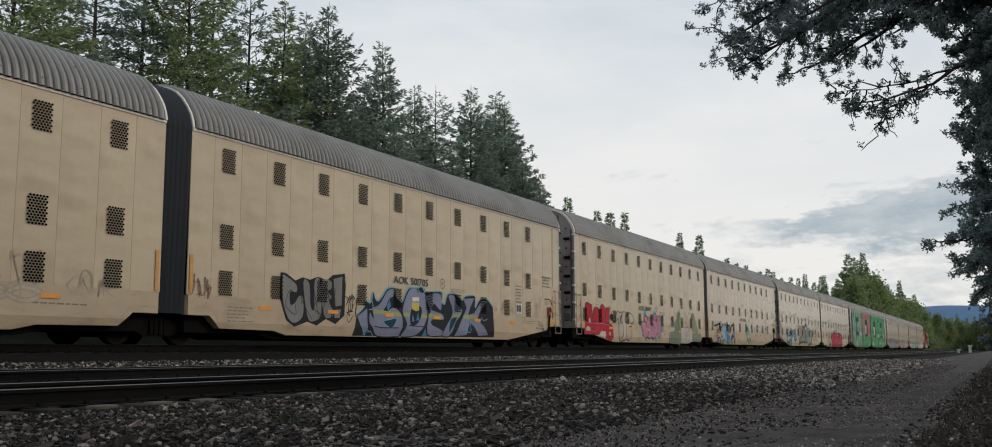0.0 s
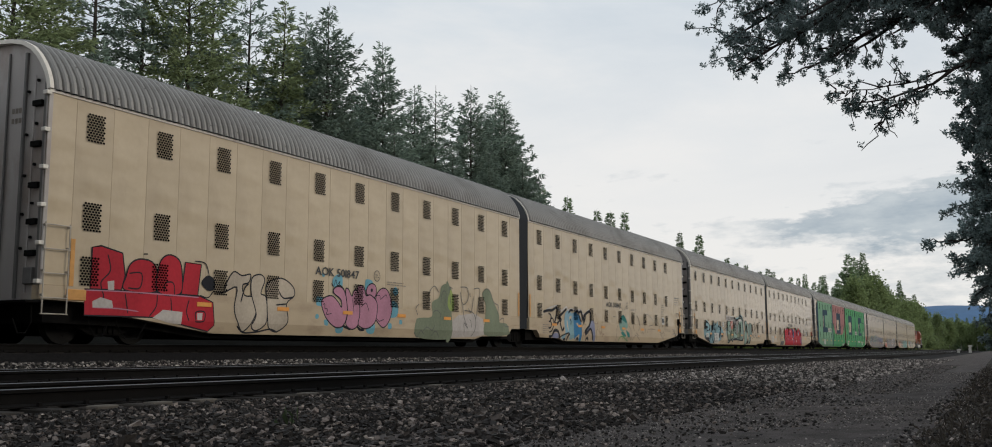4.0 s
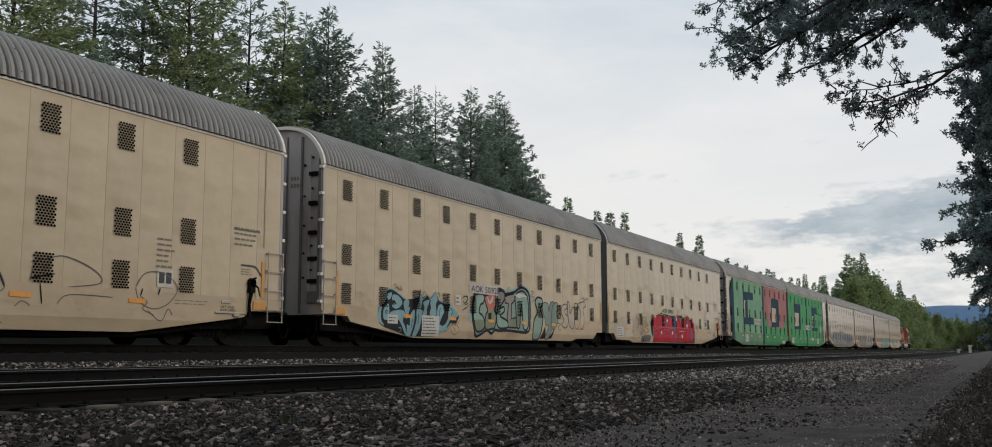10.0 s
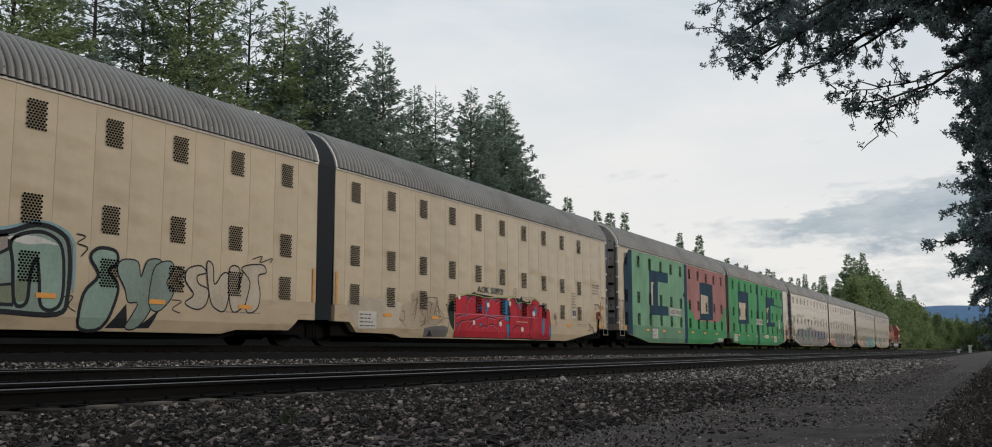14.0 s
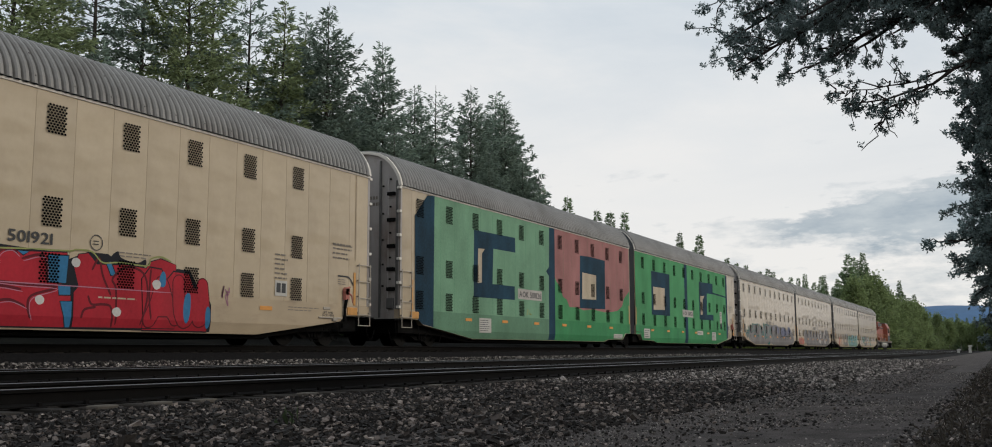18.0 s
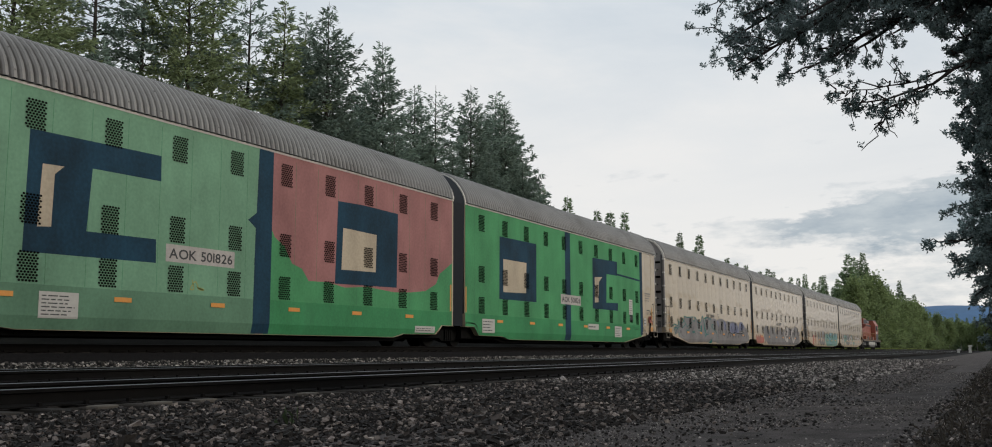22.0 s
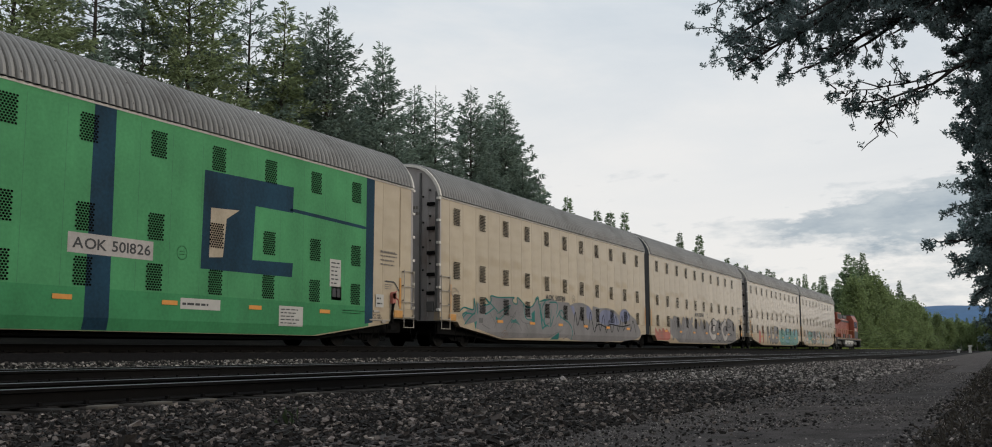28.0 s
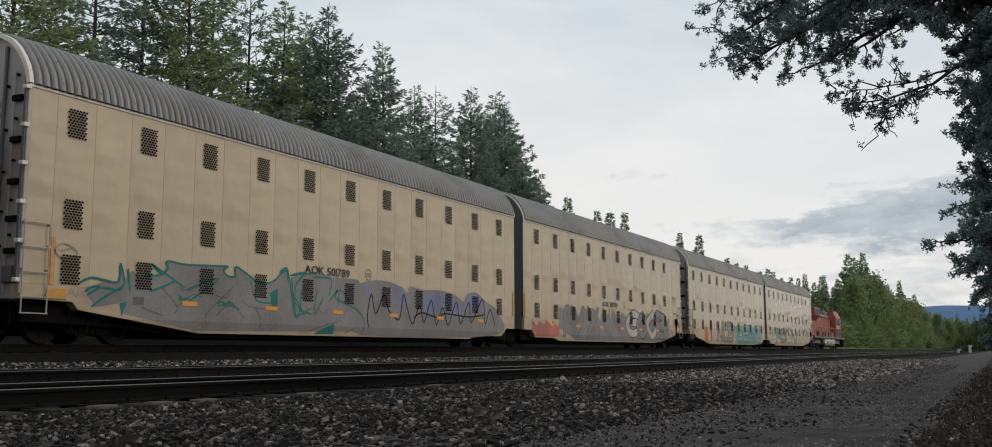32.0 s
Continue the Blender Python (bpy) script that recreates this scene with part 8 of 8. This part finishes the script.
    for k in range(5):
        part("side_cabinet", boxes("side_cabinet", [(0.88, 1.30, 5.0 + 2.0 * k, 6.5 + 2.0 * k, 1.56, 2.05)], black if k % 2 else orange, 0.02), th)
    part("number_board", boxes("number_board", [(1.484, 1.492, 16.2, 17.6, 2.55, 2.85)], M["white"]), cab)
    part("air_tank", solid("air_tank", tube_vf([(1.3, 8.2, 1.05), (1.3, 14.4, 1.05)], [0.17, 0.17], 10), M["white"]), th, "pale air tank above the fuel tank")


def extrude_hood(poly, y0, y1):
    n = len(poly)
    V = [(x, y0, z) for x, z in poly] + [(x, y1, z) for x, z in poly]
    return V, [tuple(range(n)), tuple(range(2 * n - 1, n - 1, -1))] + [(k, (k + 1) % n, (k + 1) % n + n, k + n) for k in range(n)]


def cyl_z(cx, cy, z0, z1, r, n=16):
    V = [(cx + r * math.cos(2 * math.pi * k / n), cy + r * math.sin(2 * math.pi * k / n), z) for z in (z0, z1) for k in range(n)]
    return V, [tuple(range(n)), tuple(range(2 * n - 1, n - 1, -1))] + [(k, (k + 1) % n, (k + 1) % n + n, k + n) for k in range(n)]


LOCO_WHEEL = wheelset_mesh(0.53)
locomotive()


# ---- the pine beside the road ----
def curve_pts(a, b, sag, n=9, wob=0.0, rng=None):
    out = []
    for k in range(n):
        t = k / (n - 1)
        p = Vector(a).lerp(Vector(b), t)
        p.z += sag * math.sin(math.pi * t)
        if rng is not None and 0 < k < n - 1:
            p += Vector((rng.normal(0, wob), rng.normal(0, wob), rng.normal(0, wob)))
        out.append(tuple(p))
    return out


def pine():
    rng = np.random.default_rng(77)
    base = Vector((1.15, 12.6, -0.10))
    th = thing("pine_tree", "dark pine with a long bare-tipped limb hanging over the road", "pine tree", "", base)
    tp = [(0.0, 0, -0.1), (0.03, 0.05, 3), (-0.05, 0.1, 7), (0.1, 0, 12), (0.1, 0.1, 16)]
    part("trunk", mesh("trunk", *tube_vf(tp, [0.30, 0.25, 0.20, 0.11, 0.03], 12), M["bark"], True), th, "rough dark trunk")
    limbs, twigs, P, D = [], [], [], []

    def limb(a, b, sag, r0, side=9, reach=0.9, leafy=(0.25, 1.0), tufts=10, droop=0.0, wob=0.05):
        pts = curve_pts(a, b, sag, 10, wob, rng)
        limbs.append(tube_vf(pts, [r0 * (1 - 0.85 * k / 9) for k in range(10)], 7, False))
        ax = (Vector(b) - Vector(a)).normalized()
        for _ in range(side):
            t = rng.uniform(*leafy)
            k = min(8, int(t * 9))
            p = Vector(pts[k]).lerp(Vector(pts[k + 1]), t * 9 - k)
            d = Vector((rng.normal(0, 1), rng.normal(0, 1), rng.normal(0, 0.6) - droop))
            d = (d - ax * d.dot(ax) * 0.4).normalized() + ax * 0.5
            L = reach * rng.uniform(0.45, 1.15) * (1.15 - 0.5 * t)
            q = p + d * L
            tw = curve_pts(p, q, 0.08 * L, 5, 0.03, rng)
            twigs.append(tube_vf(tw, [0.012, 0.010, 0.008, 0.006, 0.004], 4, False))
            for _ in range(tufts):
                u = rng.uniform(0.25, 1.05)
                c = p.lerp(q, u) + Vector(rng.normal(0, 0.045 * L + 0.018, 3))
                P.append(tuple(c)); D.append(tuple((c - p).normalized() * 0.6 + Vector((0, 0, 0.35))))

    def at(x, y, z):
        return Vector((x, y, z)) - base
    # the hanging limb and its forks
    limb(at(0.75, 12.5, 3.95), at(-1.50, 12.4, 2.93), -0.30, 0.034, 20, 0.36, (0.55, 1.0), 4, 0.3, 0.012)
    limb(at(-0.55, 12.45, 3.04), at(-1.22, 12.4, 2.52), 0.06, 0.010, 12, 0.36, (0.3, 1.0), 1, 0.7, 0.015)
    limb(at(-0.10, 12.47, 3.27), at(-1.72, 12.5, 3.10), -0.08, 0.016, 18, 0.42, (0.3, 1.0), 2, 0.0, 0.015)
    # heavy leafy limbs above it
    for a, b, sag, n in (((1.2, 12.6, 4.6), (-2.78, 12.4, 3.50), 0.35, 60), ((1.2, 12.6, 5.0), (-2.95, 12.6, 3.97), 0.3, 60), ((1.2, 12.6, 5.4), (-2.88, 12.3, 4.42), 0.3, 56), ((1.2, 12.6, 4.9), (-1.9, 11.8, 3.85), 0.3, 40), ((1.2, 12.6, 5.2), (-1.9, 13.2, 4.1), 0.3, 40), ((1.2, 12.6, 5.6), (-2.5, 12.9, 4.95), 0.3, 36), ((1.2, 12.6, 4.5), (-0.6, 12.2, 3.85), 0.2, 40), ((1.2, 12.6, 4.9), (-0.9, 12.5, 4.5), 0.2, 50), ((1.2, 12.6, 4.6), (-0.7, 12.9, 4.2), 0.2, 44), ((1.2, 12.6, 5.1), (-0.6, 12.1, 4.9), 0.2, 44), ((1.2, 12.6, 4.7), (-1.4, 12.7, 4.3), 0.25, 40), ((1.2, 12.6, 4.45), (-1.9, 12.4, 3.42), 0.2, 50), ((1.2, 12.6, 4.55), (-1.4, 12.6, 3.62), 0.2, 46), ((1.0, 12.5, 4.3), (-0.9, 12.4, 3.72), 0.12, 40), ((0.6, 12.6, 4.6), (-2.55, 12.5, 3.74), 0.2, 46), ((0.6, 12.6, 4.8), (-2.65, 12.4, 4.22), 0.2, 46)):
        limb(at(*a), at(*b), sag, 0.07, int(n * (1.0 if b[0] < -2 else 0.62)), 0.66, (0.25, 1.0), 9, 0.1, 0.03)
    # short dense limbs round the trunk down to the ground, fullest over the road
    for k in range(84):
        z = 1.45 * k / 34 if k < 34 else 1.45 + 2.85 * (k - 34) / 50
        ang = math.pi + rng.normal(0, 0.55) if k % 4 else rng.uniform(0, 6.283)
        L = float(np.interp(z, (0.0, 0.3, 0.6, 0.9, 1.2, 1.5, 2.0, 2.5, 2.8, 3.4), (0.9, 1.05, 1.22, 1.42, 1.62, 1.30, 1.28, 1.36, 1.22, 1.38))) * rng.uniform(0.82, 1.08)
        a = (1.15, 12.6, z)
        b = (1.15 + math.cos(ang) * L, 12.6 + math.sin(ang) * L, z + rng.uniform(-0.22, 0.18))
        limb(at(*a), at(*b), 0.08, 0.03, 17, 0.42, (0.2, 1.0), 13, 0.1)
    for vf in limbs:
        part("limb", mesh("limb", *vf, M["bark"], True), th)
    part("twig_mass", mesh("twig_mass", *merged(*twigs), M["bark"], True), th, "", None, "stuff")
    P, D = np.array(P), np.array(D)
    part("needle_foliage", fast_mesh("needle_foliage", *fronds(rng, P, D, 0.040, 0.021, 22, 1.5, 0.016), M["pine"]), th, "dark needle tufts", None, "stuff")


pine()


# ---- undergrowth, grass and small trackside things ----
def tuft_field(name, label, n, xr, yr, size, material, seed, power=1.0, upright=1.0, per=6, wide=0.25):
    rng = np.random.default_rng(seed)
    x = rng.uniform(*xr, n); y = yr[0] + (yr[1] - yr[0]) * rng.uniform(0, 1, n) ** power
    z = np.array([ground_z(a, b) for a, b in zip(x, y)])
    D = np.stack([rng.normal(0, 0.3, n), rng.normal(0, 0.3, n), np.full(n, upright)], 1)
    ob = new(name, fast_mesh(name, *fronds(rng, np.stack([x, y, z - 0.02], 1), D, size, size * wide, per), material))
    return tagged(ob, label, "plants", kind="stuff")


def shrub_data(seed, material):
    rng = np.random.default_rng(seed)
    c = rng.normal(0, 1, (26, 3)) * (0.8, 0.8, 0.35) + (0, 0, 0.9)
    P = np.concatenate([k + rng.normal(0, 0.28, (26, 3)) for k in c])
    P[:, 2] = np.abs(P[:, 2])
    D = P - (0, 0, 0.2); D /= np.linalg.norm(D, axis=1)[:, None] + 1e-6
    stems = merged(*[tube_vf([(0, 0, 0), tuple(k)], [0.02, 0.008], 4, False) for k in c])
    return mesh("stems", *stems, M["bark"]), fast_mesh("leaves", *fronds(rng, P, D, 0.26, 0.15, 3), material)


M["leaflitter"] = leaf("leaf_litter", (0.060, 0.050, 0.040))
M["shrub"] = leaf("shrub_leaves", (0.045, 0.062, 0.030))
SHRUBS = [shrub_data(90 + k, M["shrub"]) for k in range(3)]
FAR_SHRUBS = [shrub_data(95 + k, M["aspen"]) for k in range(2)]
rng0 = random.Random(9)
for k in range(64):
    y = 8 + 92 * k / 64 + rng0.uniform(-0.6, 0.6)
    x = -25.5 - rng0.uniform(0, 3.5)
    th = thing("shrub", "dark low shrub at the foot of the wood", "shrub", "undergrowth behind the tracks", (x, y, ground_z(x, y) - 0.05))
    q = rng0.uniform(1.1, 1.9)
    th.scale = (q, q, q * rng0.uniform(0.8, 1.15))
    th.rotation_euler.z = rng0.uniform(0, 6.28)
    part("stems", SHRUBS[k % 3][0], th); part("leaves", SHRUBS[k % 3][1], th)
for k in range(46):
    y = 104 + 400 * (k / 46) ** 1.4 + rng0.uniform(-2, 2)
    x = -26.5 + 3.0 * (k / 46) - rng0.uniform(0, 2.5)
    th = thing("shrub", "green shrub under the far trees", "shrub", "undergrowth along the line", (x, y, ground_z(x, y) - 0.05))
    q = rng0.uniform(1.6, 2.8)
    th.scale = (q * 1.4, q * 1.4, q)
    part("stems", FAR_SHRUBS[k % 2][0], th); part("leaves", FAR_SHRUBS[k % 2][1], th)
tuft_field("grass", "yellow-green grass strip behind the track", 7000, (-24.5, -19.6), (95, 420), 0.45, M["grass"], 201, 1.2)
tuft_field("bank_plants", "dark leaf litter and low plants on the road bank", 7000, (-0.35, 2.6), (4.4, 26), 0.055, M["leaflitter"], 203, 1.5, 0.5, 4, 0.22)
scatter_stones("bank_stones", "loose stones and clods on the road bank", 9000, (-0.55, 2.2), (4.2, 24), 0.030, 0.3, 15, 1.5)
tuft_field("sprouts", "small green sprouts between the ballast stones", 3, (-4.5, -4.3), (5.5, 5.8), 0.08, M["shrub"], 204, 1.0, 1.0, 6, 0.4)


def marker_post(x, y, h):
    th = thing("marker_post", "pale grey equipment post beside the far road", "trackside post", "", (x, y, ground_z(x, y)))
    part("post", boxes("post", [(-0.22, 0.22, -0.2, 0.2, 0, h)], M["white"], 0.03), th)
    part("cap", boxes("cap", [(-0.28, 0.42, -0.25, 0.25, h, h + 0.25)], M["white"], 0.05), th)


marker_post(-4.6, 200, 1.1)
marker_post(-6.5, 200, 0.45)
# pale ends of the near track's ties, as separate blocks
for x, y in ((-7.1, 6.42), (-7.12, 7.09), (-7.1, 7.68), (-7.1, 9.36), (-7.12, 12.3), (-7.1, 15.1)):
    tagged(new("timber_scrap", boxes("timber_scrap", [(x - 0.07, x + 0.07, y - 0.13, y + 0.13, -0.53, -0.485)], M["paletimber"], 0.012)), "weathered pale tie end showing beside the near rail", "timber")


# ---- the train rolls ----
def motions():
    times = [0.5 * k for k in range(65)]
    for th, s in UNITS:
        walk(th, [(t, pose(th.location.x, s - travel(t), th.location.z)) for t in times])
    steps = [k / 15 for k in range(481)]
    for w, (x, y, z), r in WHEELS:
        walk(w, [(t, pose(x, y, z, math.degrees(travel(t) / r))) for t in steps])


motions()
